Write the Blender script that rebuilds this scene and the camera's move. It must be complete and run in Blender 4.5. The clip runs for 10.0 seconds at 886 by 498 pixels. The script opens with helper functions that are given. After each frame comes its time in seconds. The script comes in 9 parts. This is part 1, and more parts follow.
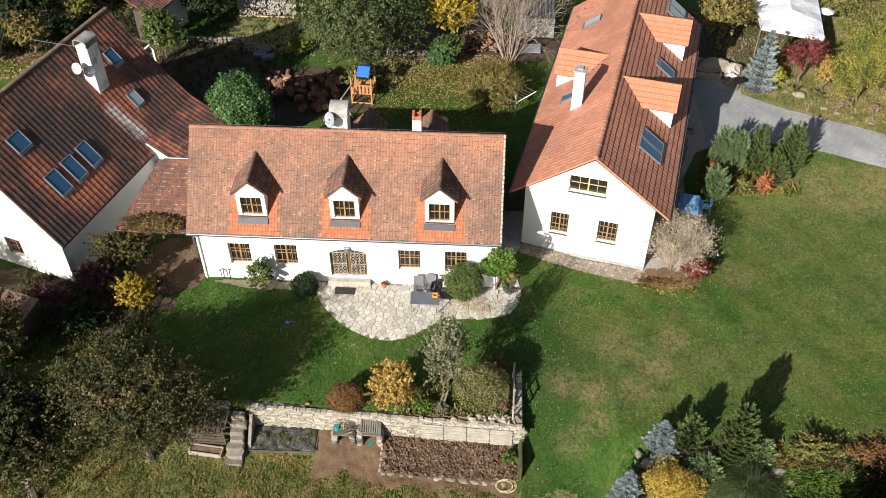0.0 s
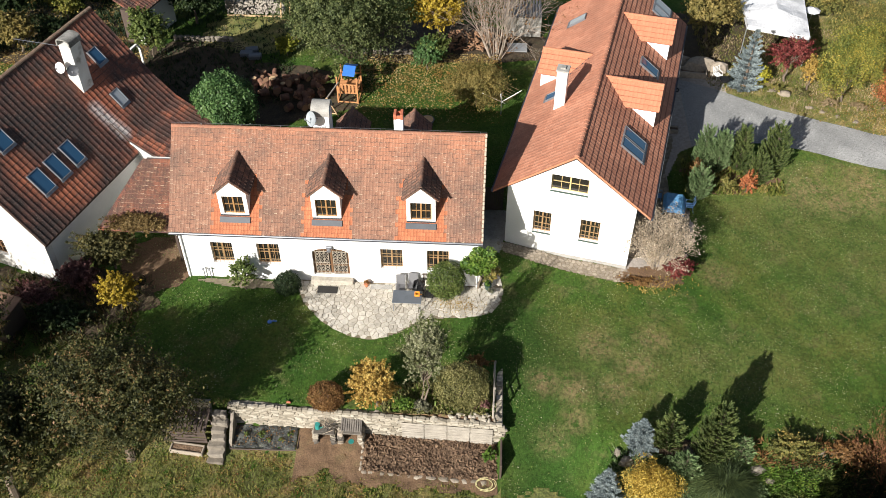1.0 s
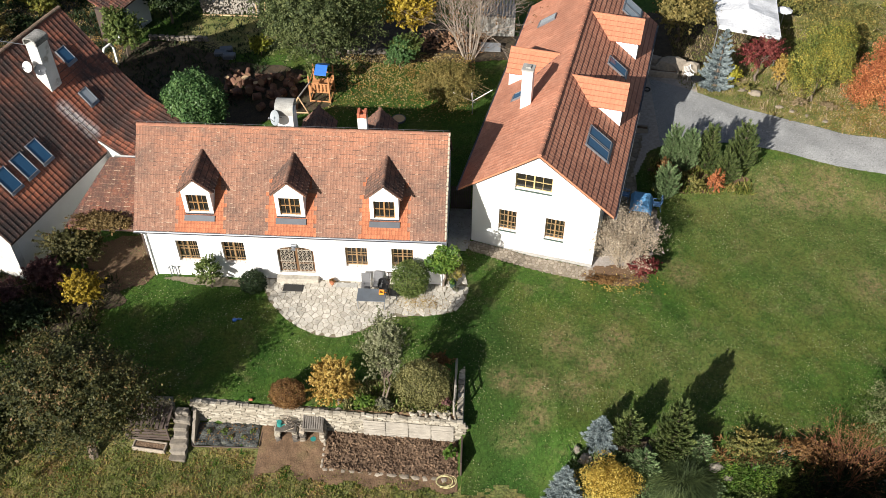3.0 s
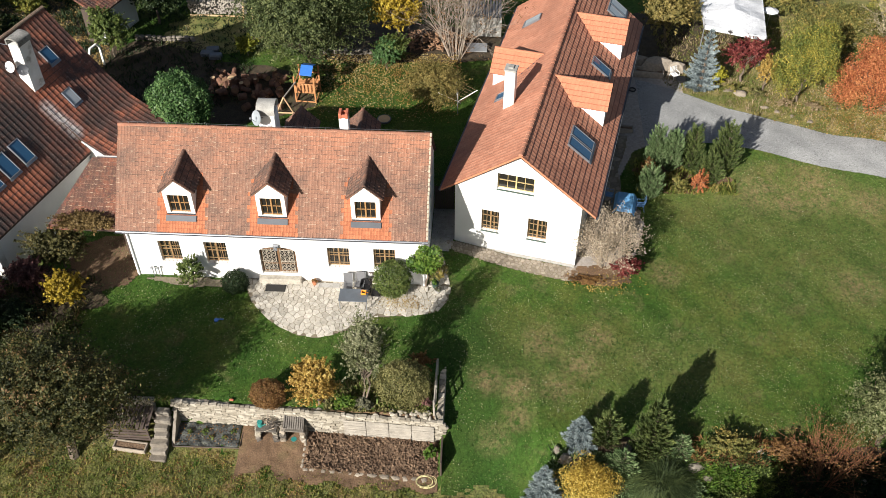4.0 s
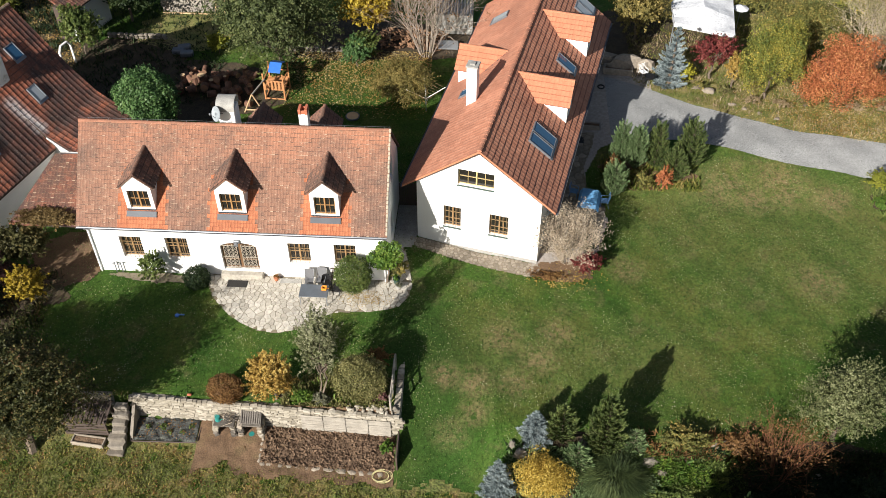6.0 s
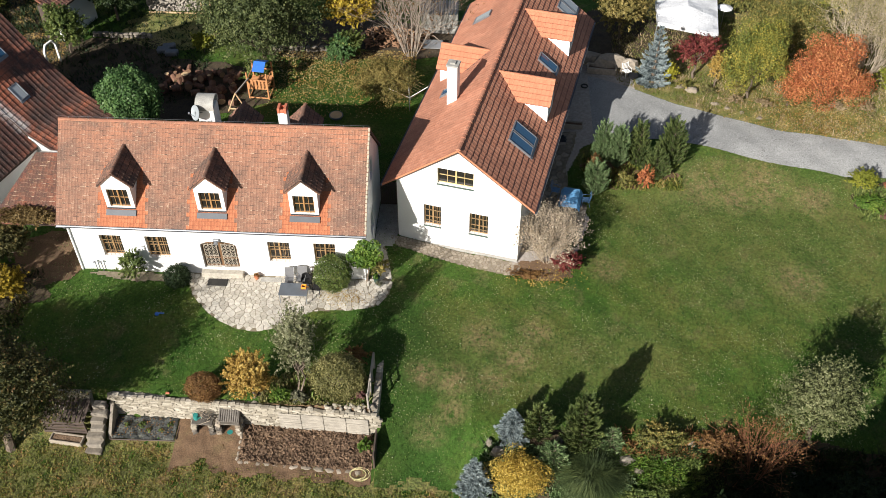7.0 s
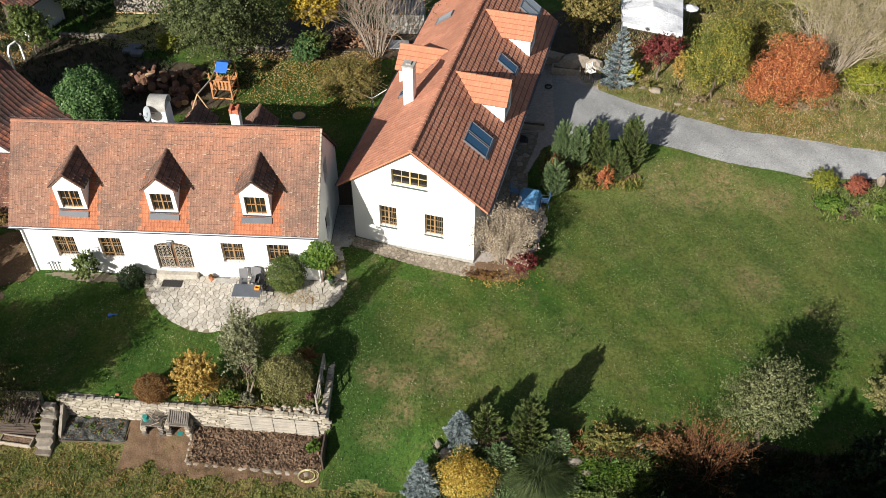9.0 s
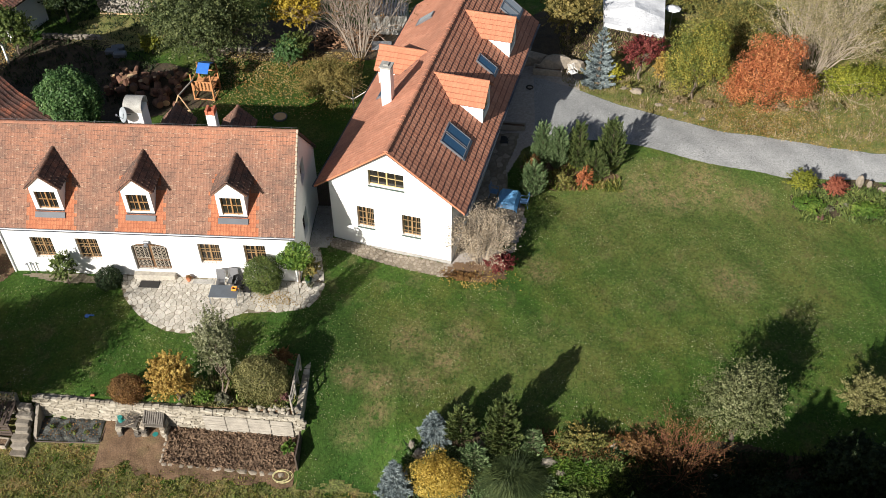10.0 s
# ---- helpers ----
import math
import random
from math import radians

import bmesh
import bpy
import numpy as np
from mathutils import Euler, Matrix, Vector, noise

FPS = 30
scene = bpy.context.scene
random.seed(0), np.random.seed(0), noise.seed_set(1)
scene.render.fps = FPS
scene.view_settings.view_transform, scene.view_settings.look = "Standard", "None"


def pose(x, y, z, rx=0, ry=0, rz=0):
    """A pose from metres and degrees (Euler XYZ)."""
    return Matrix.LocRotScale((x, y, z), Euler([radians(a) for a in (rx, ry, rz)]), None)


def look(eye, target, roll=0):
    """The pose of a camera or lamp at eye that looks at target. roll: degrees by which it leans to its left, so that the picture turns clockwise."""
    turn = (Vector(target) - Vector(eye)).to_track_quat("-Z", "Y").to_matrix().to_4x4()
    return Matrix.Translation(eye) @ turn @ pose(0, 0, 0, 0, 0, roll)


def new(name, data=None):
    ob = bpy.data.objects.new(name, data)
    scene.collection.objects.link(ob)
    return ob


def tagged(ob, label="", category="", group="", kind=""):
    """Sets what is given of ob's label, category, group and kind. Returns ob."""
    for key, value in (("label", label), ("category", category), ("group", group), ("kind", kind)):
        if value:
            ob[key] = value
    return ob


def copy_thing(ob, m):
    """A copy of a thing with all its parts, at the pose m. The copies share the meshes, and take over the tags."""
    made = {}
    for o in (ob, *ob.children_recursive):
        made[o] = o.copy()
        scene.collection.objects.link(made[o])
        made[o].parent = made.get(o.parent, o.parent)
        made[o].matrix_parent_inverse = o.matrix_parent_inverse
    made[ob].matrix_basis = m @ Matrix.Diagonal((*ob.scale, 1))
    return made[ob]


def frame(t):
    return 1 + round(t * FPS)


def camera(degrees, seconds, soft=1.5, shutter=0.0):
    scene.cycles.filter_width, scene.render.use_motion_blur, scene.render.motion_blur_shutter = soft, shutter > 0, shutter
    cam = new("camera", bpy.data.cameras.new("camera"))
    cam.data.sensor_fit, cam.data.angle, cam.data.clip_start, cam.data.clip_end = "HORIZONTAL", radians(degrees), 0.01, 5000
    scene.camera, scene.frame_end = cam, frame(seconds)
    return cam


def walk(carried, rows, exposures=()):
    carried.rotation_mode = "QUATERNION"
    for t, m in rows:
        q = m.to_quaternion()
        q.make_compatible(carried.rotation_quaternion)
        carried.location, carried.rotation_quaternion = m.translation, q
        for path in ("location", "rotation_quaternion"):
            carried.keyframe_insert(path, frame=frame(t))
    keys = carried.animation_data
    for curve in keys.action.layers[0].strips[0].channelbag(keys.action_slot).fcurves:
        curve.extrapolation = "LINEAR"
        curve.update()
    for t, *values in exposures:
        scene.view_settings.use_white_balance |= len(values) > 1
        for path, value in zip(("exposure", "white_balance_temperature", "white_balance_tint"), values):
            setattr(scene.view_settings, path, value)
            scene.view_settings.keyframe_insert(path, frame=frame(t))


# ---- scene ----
cam = camera(50.0, 10.0, soft=0.7)
# seconds, x, y, z, pitch, roll, yaw
ROWS = [
    (0.0, 7.208, -36.816, 39.385, -44.907, 0.022, 2.967),
    (0.5, 7.701, -36.837, 39.459, -44.945, -0.012, 2.996),
    (1.0, 8.222, -36.850, 39.451, -44.959, -0.004, 2.990),
    (1.5, 8.716, -36.885, 39.481, -44.971, 0.051, 2.955),
    (2.0, 9.201, -36.994, 39.488, -44.948, 0.075, 2.904),
    (2.5, 9.720, -36.998, 39.503, -44.932, 0.020, 2.977),
    (4.0, 11.145, -36.945, 39.525, -44.909, 0.100, 2.884),
    (4.5, 11.727, -36.972, 39.538, -44.920, 0.082, 2.941),
    (5.0, 12.252, -36.981, 39.491, -44.897, 0.106, 2.914),
    (5.5, 12.858, -37.057, 39.409, -44.847, 0.031, 2.984),
    (7.0, 14.508, -37.194, 39.457, -44.867, 0.135, 2.872),
    (7.5, 15.160, -37.146, 39.473, -44.869, 0.086, 2.925),
    (8.0, 15.766, -37.060, 39.488, -44.849, 0.060, 2.936),
    (8.5, 16.458, -36.996, 39.465, -44.869, 0.085, 2.949),
    (9.0, 17.137, -36.949, 39.447, -44.879, 0.048, 2.957),
    (9.5, 17.784, -36.921, 39.454, -44.852, 0.039, 2.964),
    (10.0, 18.434, -36.913, 39.500, -44.854, 0.021, 2.946),
]
walk(cam, [(t, pose(x, y, z, 90 + pitch, 0, yaw) @ pose(0, 0, 0, 0, 0, roll)) for t, x, y, z, pitch, roll, yaw in ROWS],
     exposures=[(0.0, 0.81), (2.5, 0.80), (5.0, 0.78), (7.5, 0.74), (10.0, 0.70)])

# ---------------------------------------------------------------- light
world = bpy.data.worlds.new("sky")
scene.world = world
world.use_nodes = True
wn = world.node_tree.nodes
sky = wn.new("ShaderNodeTexSky")
sky.sky_type, sky.sun_disc = "NISHITA", False
SUN_UP, SUN_WAY = 28.0, 238.0          # elevation; plan angle from +x towards the sun
sky.sun_elevation, sky.sun_rotation = radians(SUN_UP), radians(90 - SUN_WAY)
sky.dust_density, sky.air_density = 2.0, 1.0
wn["Background"].inputs["Strength"].default_value = 0.046
world.node_tree.links.new(sky.outputs[0], wn["Background"].inputs["Color"])
sun = new("sun", bpy.data.lights.new("sun", "SUN"))
sun.data.energy, sun.data.angle, sun.data.color = 5.0, radians(0.55), (1.0, 0.955, 0.89)
toward = Vector((math.cos(radians(SUN_WAY)) * math.cos(radians(SUN_UP)), math.sin(radians(SUN_WAY)) * math.cos(radians(SUN_UP)), math.sin(radians(SUN_UP))))
sun.matrix_basis = look(toward * 80, (0, 0, 0))

# ---------------------------------------------------------------- materials


def graph(name, rough=0.9, metal=0.0):
    m = bpy.data.materials.new(name)
    m.use_nodes = True
    nt = m.node_tree
    b = nt.nodes["Principled BSDF"]
    b.inputs["Roughness"].default_value, b.inputs["Metallic"].default_value = rough, metal
    return m, nt, b


def add(nt, kind, ins=None, **props):
    n = nt.nodes.new(kind)
    for k, v in props.items():
        setattr(n, k, v)
    for k, v in (ins or {}).items():
        if isinstance(v, bpy.types.NodeSocket):
            nt.links.new(v, n.inputs[k])
        else:
            n.inputs[k].default_value = v
    return n


def rgba(c):
    return (*c, 1.0)


def ramp(nt, fac, stops):
    r = add(nt, "ShaderNodeValToRGB", {"Fac": fac})
    e = r.color_ramp.elements
    while len(e) < len(stops):
        e.new(0.5)
    for el, (p, c) in zip(e, stops):
        el.position, el.color = p, rgba(c)
    return r.outputs["Color"]


def mix(nt, fac, a, b, how="MIX"):
    n = add(nt, "ShaderNodeMix", data_type="RGBA", blend_type=how)
    for sock, v in ((n.inputs[0], fac), (n.inputs[6], a), (n.inputs[7], b)):
        if isinstance(v, bpy.types.NodeSocket):
            nt.links.new(v, sock)
        else:
            sock.default_value = v if sock.type == "VALUE" else rgba(v)
    return n.outputs[2]


def world_noise(nt, scale, detail=5, rough=0.6):
    g = add(nt, "ShaderNodeNewGeometry")
    return add(nt, "ShaderNodeTexNoise", {"Vector": g.outputs["Position"], "Scale": scale, "Detail": detail, "Roughness": rough}).outputs["Fac"]


def random_value(nt):
    """A number of its own for each object and each loose piece of a mesh."""
    a = add(nt, "ShaderNodeObjectInfo").outputs["Random"]
    b = add(nt, "ShaderNodeNewGeometry").outputs["Random Per Island"]
    s = add(nt, "ShaderNodeMath", {0: a, 1: b}, operation="ADD").outputs[0]
    return add(nt, "ShaderNodeMath", {0: s, 1: 1.0}, operation="MODULO").outputs[0]


def bump(nt, b, height, strength=0.4, distance=0.02):
    n = add(nt, "ShaderNodeBump", {"Height": height, "Strength": strength, "Distance": distance})
    nt.links.new(n.outputs["Normal"], b.inputs["Normal"])


def surface(name, stops, scale=3.0, fine=25.0, rough=0.9, metal=0.0, strength=0.3, distance=0.01, vary=0.25):
    """Two scales of noise: the large one chooses the colour, the fine one grains it."""
    m, nt, b = graph(name, rough, metal)
    base = ramp(nt, world_noise(nt, scale), stops)
    grain = world_noise(nt, fine, 3)
    g = ramp(nt, grain, [(0.3, (1 - vary,) * 3), (0.7, (1 + vary,) * 3)])
    nt.links.new(mix(nt, 1.0, base, g, "MULTIPLY"), b.inputs["Base Color"])
    bump(nt, b, grain, strength, distance)
    return m


def leafy(name, stops, rough=0.6, through_light=0.35, spread=0.5):
    """Leaves: a colour for each leaf, drifting over the crown, and some light coming through."""
    m, nt, b = graph(name, rough)
    r = random_value(nt)
    drift = world_noise(nt, 0.9, 2)
    f = add(nt, "ShaderNodeMath", {0: r, 1: spread}, operation="MULTIPLY").outputs[0]
    f = add(nt, "ShaderNodeMath", {0: drift, 1: f}, operation="ADD").outputs[0]
    f = add(nt, "ShaderNodeMath", {0: f, 1: 0.25 + spread / 2}, operation="SUBTRACT").outputs[0]
    f = add(nt, "ShaderNodeMath", {0: f, 1: 1.6}, operation="MULTIPLY").outputs[0]
    col = ramp(nt, f, stops)
    nt.links.new(col, b.inputs["Base Color"])
    b.inputs["Specular IOR Level"].default_value = 0.3
    t = add(nt, "ShaderNodeBsdfTranslucent", {"Color": col})
    s = add(nt, "ShaderNodeMixShader", {"Fac": through_light, 1: b.outputs[0], 2: t.outputs[0]})
    nt.links.new(s.outputs[0], nt.nodes["Material Output"].inputs["Surface"])
    return m


def near_line(nt, a, b, r0, r1):
    """1 within r0 of the line from a to b, 0 past r1."""
    g = add(nt, "ShaderNodeNewGeometry")
    a, b = Vector(a), Vector(b)
    d = (b - a)
    rel = add(nt, "ShaderNodeVectorMath", {0: g.outputs["Position"], 1: tuple(a)}, operation="SUBTRACT").outputs[0]
    t = add(nt, "ShaderNodeVectorMath", {0: rel, 1: tuple(d / max(d.length_squared, 1e-6))}, operation="DOT_PRODUCT").outputs["Value"]
    t = add(nt, "ShaderNodeClamp", {0: t}).outputs[0]
    foot = add(nt, "ShaderNodeVectorMath", {0: tuple(d), "Scale": t}, operation="SCALE").outputs[0]
    dist = add(nt, "ShaderNodeVectorMath", {0: rel, 1: foot}, operation="DISTANCE").outputs["Value"]
    return add(nt, "ShaderNodeMapRange", {"Value": dist, "From Min": r0, "From Max": r1, "To Min": 1.0, "To Max": 0.0}).outputs["Result"]


def times(nt, a, b):
    return add(nt, "ShaderNodeMath", {0: a, 1: b}, operation="MULTIPLY").outputs[0]


def tiles_mat(name, stops, lichen=(0.3, 0.27, 0.22), cover=0.5, big=0.45, dark=(0.05, 0.035, 0.03), fresh=None, zones=(), speck=0.55, top=None):
    """Clay tiles: a tone for each tile, weather in broad patches, lichen in small spots.
    fresh: (colour, amount) of redder patches; zones: (colour, a, b, r0, r1, amount) stains along a line; top: (z0, z1, colour) newer courses."""
    m, nt, b = graph(name, 0.85)
    c = ramp(nt, random_value(nt), stops)
    if fresh:
        f = ramp(nt, world_noise(nt, big * 1.7, 5, 0.7), [(0.5, (0, 0, 0)), (0.62, (1, 1, 1))])
        c = mix(nt, times(nt, f, fresh[1]), c, fresh[0])
    if top:
        z = add(nt, "ShaderNodeSeparateXYZ", {0: add(nt, "ShaderNodeNewGeometry").outputs["Position"]}).outputs["Z"]
        z = add(nt, "ShaderNodeMath", {0: z, 1: times(nt, world_noise(nt, 0.9, 4, 0.7), 1.6)}, operation="ADD").outputs[0]
        z = add(nt, "ShaderNodeMapRange", {"Value": z, "From Min": top[0] + 0.8, "From Max": top[1] + 0.8}).outputs["Result"]
        c = mix(nt, z, c, top[2])
    patch = ramp(nt, world_noise(nt, big, 6, 0.72), [(0.42, (0, 0, 0)), (0.62, (1, 1, 1))])
    c = mix(nt, times(nt, patch, cover), c, dark)
    mott = ramp(nt, world_noise(nt, 3.2, 5, 0.75), [(0.5, (0, 0, 0)), (0.66, (1, 1, 1))])
    c = mix(nt, times(nt, mott, cover * 0.55), c, dark)
    rag = ramp(nt, world_noise(nt, 2.2, 5, 0.75), [(0.28, (0, 0, 0)), (0.5, (1, 1, 1))])
    for colour, p, q, r0, r1, amount in zones:
        c = mix(nt, times(nt, times(nt, near_line(nt, p, q, r0, r1), rag), amount), c, colour)
    spots = ramp(nt, world_noise(nt, 7.0, 5, 0.75), [(0.58, (0, 0, 0)), (0.68, (1, 1, 1))])
    c = mix(nt, times(nt, spots, speck), c, lichen)
    fleck = ramp(nt, world_noise(nt, 17.0, 3, 0.6), [(0.64, (0, 0, 0)), (0.70, (1, 1, 1))])
    c = mix(nt, times(nt, fleck, speck), c, tuple(min(0.6, v * 1.35) for v in lichen))
    pit = ramp(nt, world_noise(nt, 13.0, 3, 0.6), [(0.30, (1, 1, 1)), (0.38, (0, 0, 0))])
    c = mix(nt, times(nt, pit, 0.6), c, tuple(v * 0.6 for v in dark))
    g = ramp(nt, world_noise(nt, 30.0, 3), [(0.3, (0.72,) * 3), (0.7, (1.25,) * 3)])
    nt.links.new(mix(nt, 1.0, c, g, "MULTIPLY"), b.inputs["Base Color"])
    bump(nt, b, world_noise(nt, 40.0, 3), 0.35, 0.01)
    return m


def plain(name, colour, rough=0.6, metal=0.0, vary=0.12):
    return surface(name, [(0.3, tuple(v * (1 - vary) for v in colour)), (0.7, tuple(v * (1 + vary) for v in colour))], 2.0, 18.0, rough, metal, 0.15, 0.005, vary * 0.7)


M = {}
M["plaster"] = surface("white lime plaster", [(0.2, (0.74, 0.73, 0.70)), (0.7, (0.82, 0.81, 0.79))], 0.8, 40, 0.9, 0, 0.25, 0.008, 0.04)
M["plaster_old"] = surface("old plaster", [(0.35, (0.45, 0.43, 0.39)), (0.6, (0.75, 0.73, 0.69))], 1.2, 20, 0.95, 0, 0.3, 0.01, 0.08)
M["plaster_stained"] = surface("stained white plaster", [(0.3, (0.36, 0.33, 0.28)), (0.42, (0.70, 0.68, 0.64)), (0.7, (0.80, 0.79, 0.76))], 1.1, 25, 0.9, 0, 0.3, 0.01, 0.06)
M["tile_main"] = tiles_mat("weathered clay tile", [(0.0, (0.232, 0.115, 0.074)), (0.15, (0.252, 0.124, 0.079)), (0.9, (0.274, 0.136, 0.087)), (1.0, (0.31, 0.165, 0.108))], (0.46, 0.37, 0.26), 0.75, 0.42, (0.120, 0.078, 0.060), top=(6.0, 7.6, (0.37, 0.158, 0.09)), speck=0.52)
M["ridge_main"] = tiles_mat("weathered ridge tile", [(0.0, (0.31, 0.135, 0.082)), (1.0, (0.37, 0.165, 0.10))], (0.46, 0.36, 0.25), 0.4, 0.6, (0.17, 0.09, 0.06), speck=0.6)
M["tile_new"] = tiles_mat("newer clay tile", [(0.0, (0.35, 0.115, 0.050)), (0.5, (0.41, 0.140, 0.062)), (1.0, (0.47, 0.17, 0.078))], (0.42, 0.24, 0.13), 0.35, 0.6, (0.26, 0.095, 0.05))
M["tile_right"] = tiles_mat("red concrete tile", [(0.0, (0.44, 0.182, 0.108)), (0.5, (0.48, 0.208, 0.126)), (1.0, (0.52, 0.238, 0.148))], (0.42, 0.23, 0.15), 0.5, 0.3, (0.22, 0.095, 0.062), speck=0.4)
M["tile_orange"] = tiles_mat("orange dormer tile", [(0.0, (0.44, 0.17, 0.09)), (1.0, (0.50, 0.20, 0.108))], (0.50, 0.28, 0.17), 0.15, 0.5, (0.4, 0.14, 0.08), speck=0.3)
M["tile_left"] = tiles_mat("mossy old clay tile", [(0.0, (0.072, 0.033, 0.026)), (0.5, (0.118, 0.046, 0.033)), (1.0, (0.20, 0.074, 0.046))], (0.36, 0.29, 0.24), 0.95, 0.36, (0.036, 0.026, 0.023), ((0.37, 0.118, 0.06), 0.9),
    [((0.40, 0.125, 0.06), (-14.8, 4.05, 4.03), (-15.4, 2.3, 3.9), 0.5, 1.5, 0.9), ((0.40, 0.125, 0.06), (-17.3, 2.4, 6.1), (-16.5, 1.6, 5.2), 0.3, 1.2, 0.85), ((0.36, 0.11, 0.055), (-15.3, 9.2, 6.4), (-14.3, 8.8, 5.2), 0.6, 1.7, 0.95),
     ((0.030, 0.025, 0.024), (-17.3, 4.0, 6.6), (-15.4, 5.0, 5.0), 0.8, 2.3, 0.92), ((0.030, 0.025, 0.024), (-16.6, 8.5, 7.6), (-15.7, 6.3, 5.8), 0.3, 1.4, 0.8), ((0.62, 0.60, 0.58), (-14.8, 7.95, 5.45), (-13.4, 7.6, 3.9), 0.05, 0.6, 0.8)])
M["tile_lean"] = tiles_mat("weathered red lean-to tile", [(0.0, (0.105, 0.045, 0.032)), (0.5, (0.14, 0.058, 0.039)), (1.0, (0.19, 0.08, 0.05))], (0.48, 0.36, 0.20), 0.75, 0.6, (0.07, 0.045, 0.036), ((0.34, 0.11, 0.055), 0.5), speck=0.5)
M["tile_dark"] = tiles_mat("dark mossy dormer tile", [(0.0, (0.15, 0.078, 0.054)), (1.0, (0.26, 0.125, 0.078))], (0.34, 0.28, 0.22), 0.8, 0.8, (0.06, 0.045, 0.038))
M["ridge_old"] = tiles_mat("pale mossy ridge tile", [(0.0, (0.16, 0.10, 0.07)), (1.0, (0.24, 0.16, 0.11))], (0.42, 0.37, 0.27), 0.5, 0.8, (0.09, 0.075, 0.05), speck=0.8)
M["lead"] = plain("dark lead flashing", (0.055, 0.06, 0.07), 0.55, 0.2)
M["zinc"] = plain("grey zinc gutter", (0.22, 0.23, 0.25), 0.45, 0.5)
M["wood_mid"] = plain("brown varnished window wood", (0.34, 0.21, 0.10), 0.5)
M["batten"] = plain("dark roof underlay", (0.055, 0.032, 0.024), 0.9)

M["edge_old"] = plain("old mossy tile edge", (0.085, 0.046, 0.034), 0.9, 0, 0.35)
M["mortar"] = surface("cream lime mortar", [(0.3, (0.34, 0.295, 0.22)), (0.7, (0.43, 0.38, 0.295))], 3, 25)
# darker red rim: paints the shadow under each tile's step
M["edge_step_shade"] = plain("dark red tile edge with painted step shade", (0.13, 0.05, 0.035), 0.9, 0, 0.2)
M["edge_new"] = plain("dull orange tile edge", (0.26, 0.085, 0.045), 0.9, 0, 0.2)
M["wood_yellow"] = plain("golden brown varnished pine", (0.36, 0.20, 0.08), 0.5)
M["wood_cream"] = plain("pale yellow painted wood", (0.58, 0.43, 0.20), 0.5)
M["wood_brown"] = plain("brown stained wood", (0.17, 0.09, 0.042), 0.6)
M["wood_grey"] = plain("grey weathered wood", (0.30, 0.27, 0.23), 0.85)
M["wood_dark"] = plain("dark stained wood", (0.07, 0.05, 0.04), 0.7)
M["green_paint"] = plain("dark green painted sill", (0.03, 0.06, 0.045), 0.5)
M["rust"] = plain("pale grey brown wrought iron", (0.46, 0.40, 0.32), 0.6, 0.1)
M["iron"] = plain("black wrought iron", (0.03, 0.03, 0.032), 0.5, 0.6)
M["bars"] = plain("brown painted iron", (0.30, 0.20, 0.10), 0.5)
M["white"] = plain("white paint", (0.8, 0.8, 0.79), 0.5, 0, 0.04)
M["concrete"] = surface("grey concrete", [(0.3, (0.26, 0.25, 0.23)), (0.7, (0.38, 0.37, 0.34))], 2.5, 30, 0.9, 0, 0.4)
M["brick"] = plain("red brick", (0.42, 0.13, 0.07), 0.85, 0, 0.2)
M["black"] = plain("black rubber mat", (0.03, 0.028, 0.026), 0.8)
M["room"] = plain("dim room", (0.12, 0.10, 0.08), 0.9)


def glass_mat(name, tint, rough=0.03):
    m, nt, b = graph(name, rough)
    b.inputs["Base Color"].default_value = rgba(tint)
    b.inputs["Specular IOR Level"].default_value = 0.8
    bump(nt, b, world_noise(nt, 1.5, 2), 0.03, 0.01)
    return m


M["glass"] = glass_mat("window glass", (0.02, 0.018, 0.015))
M["skyglass"] = glass_mat("roof window glass", (0.03, 0.09, 0.17))
# pale tint paints the bright sky's reflection into the glass colour
M["sky_pane"] = glass_mat("roof window glass with painted sky reflection", (0.33, 0.36, 0.38), 0.1)


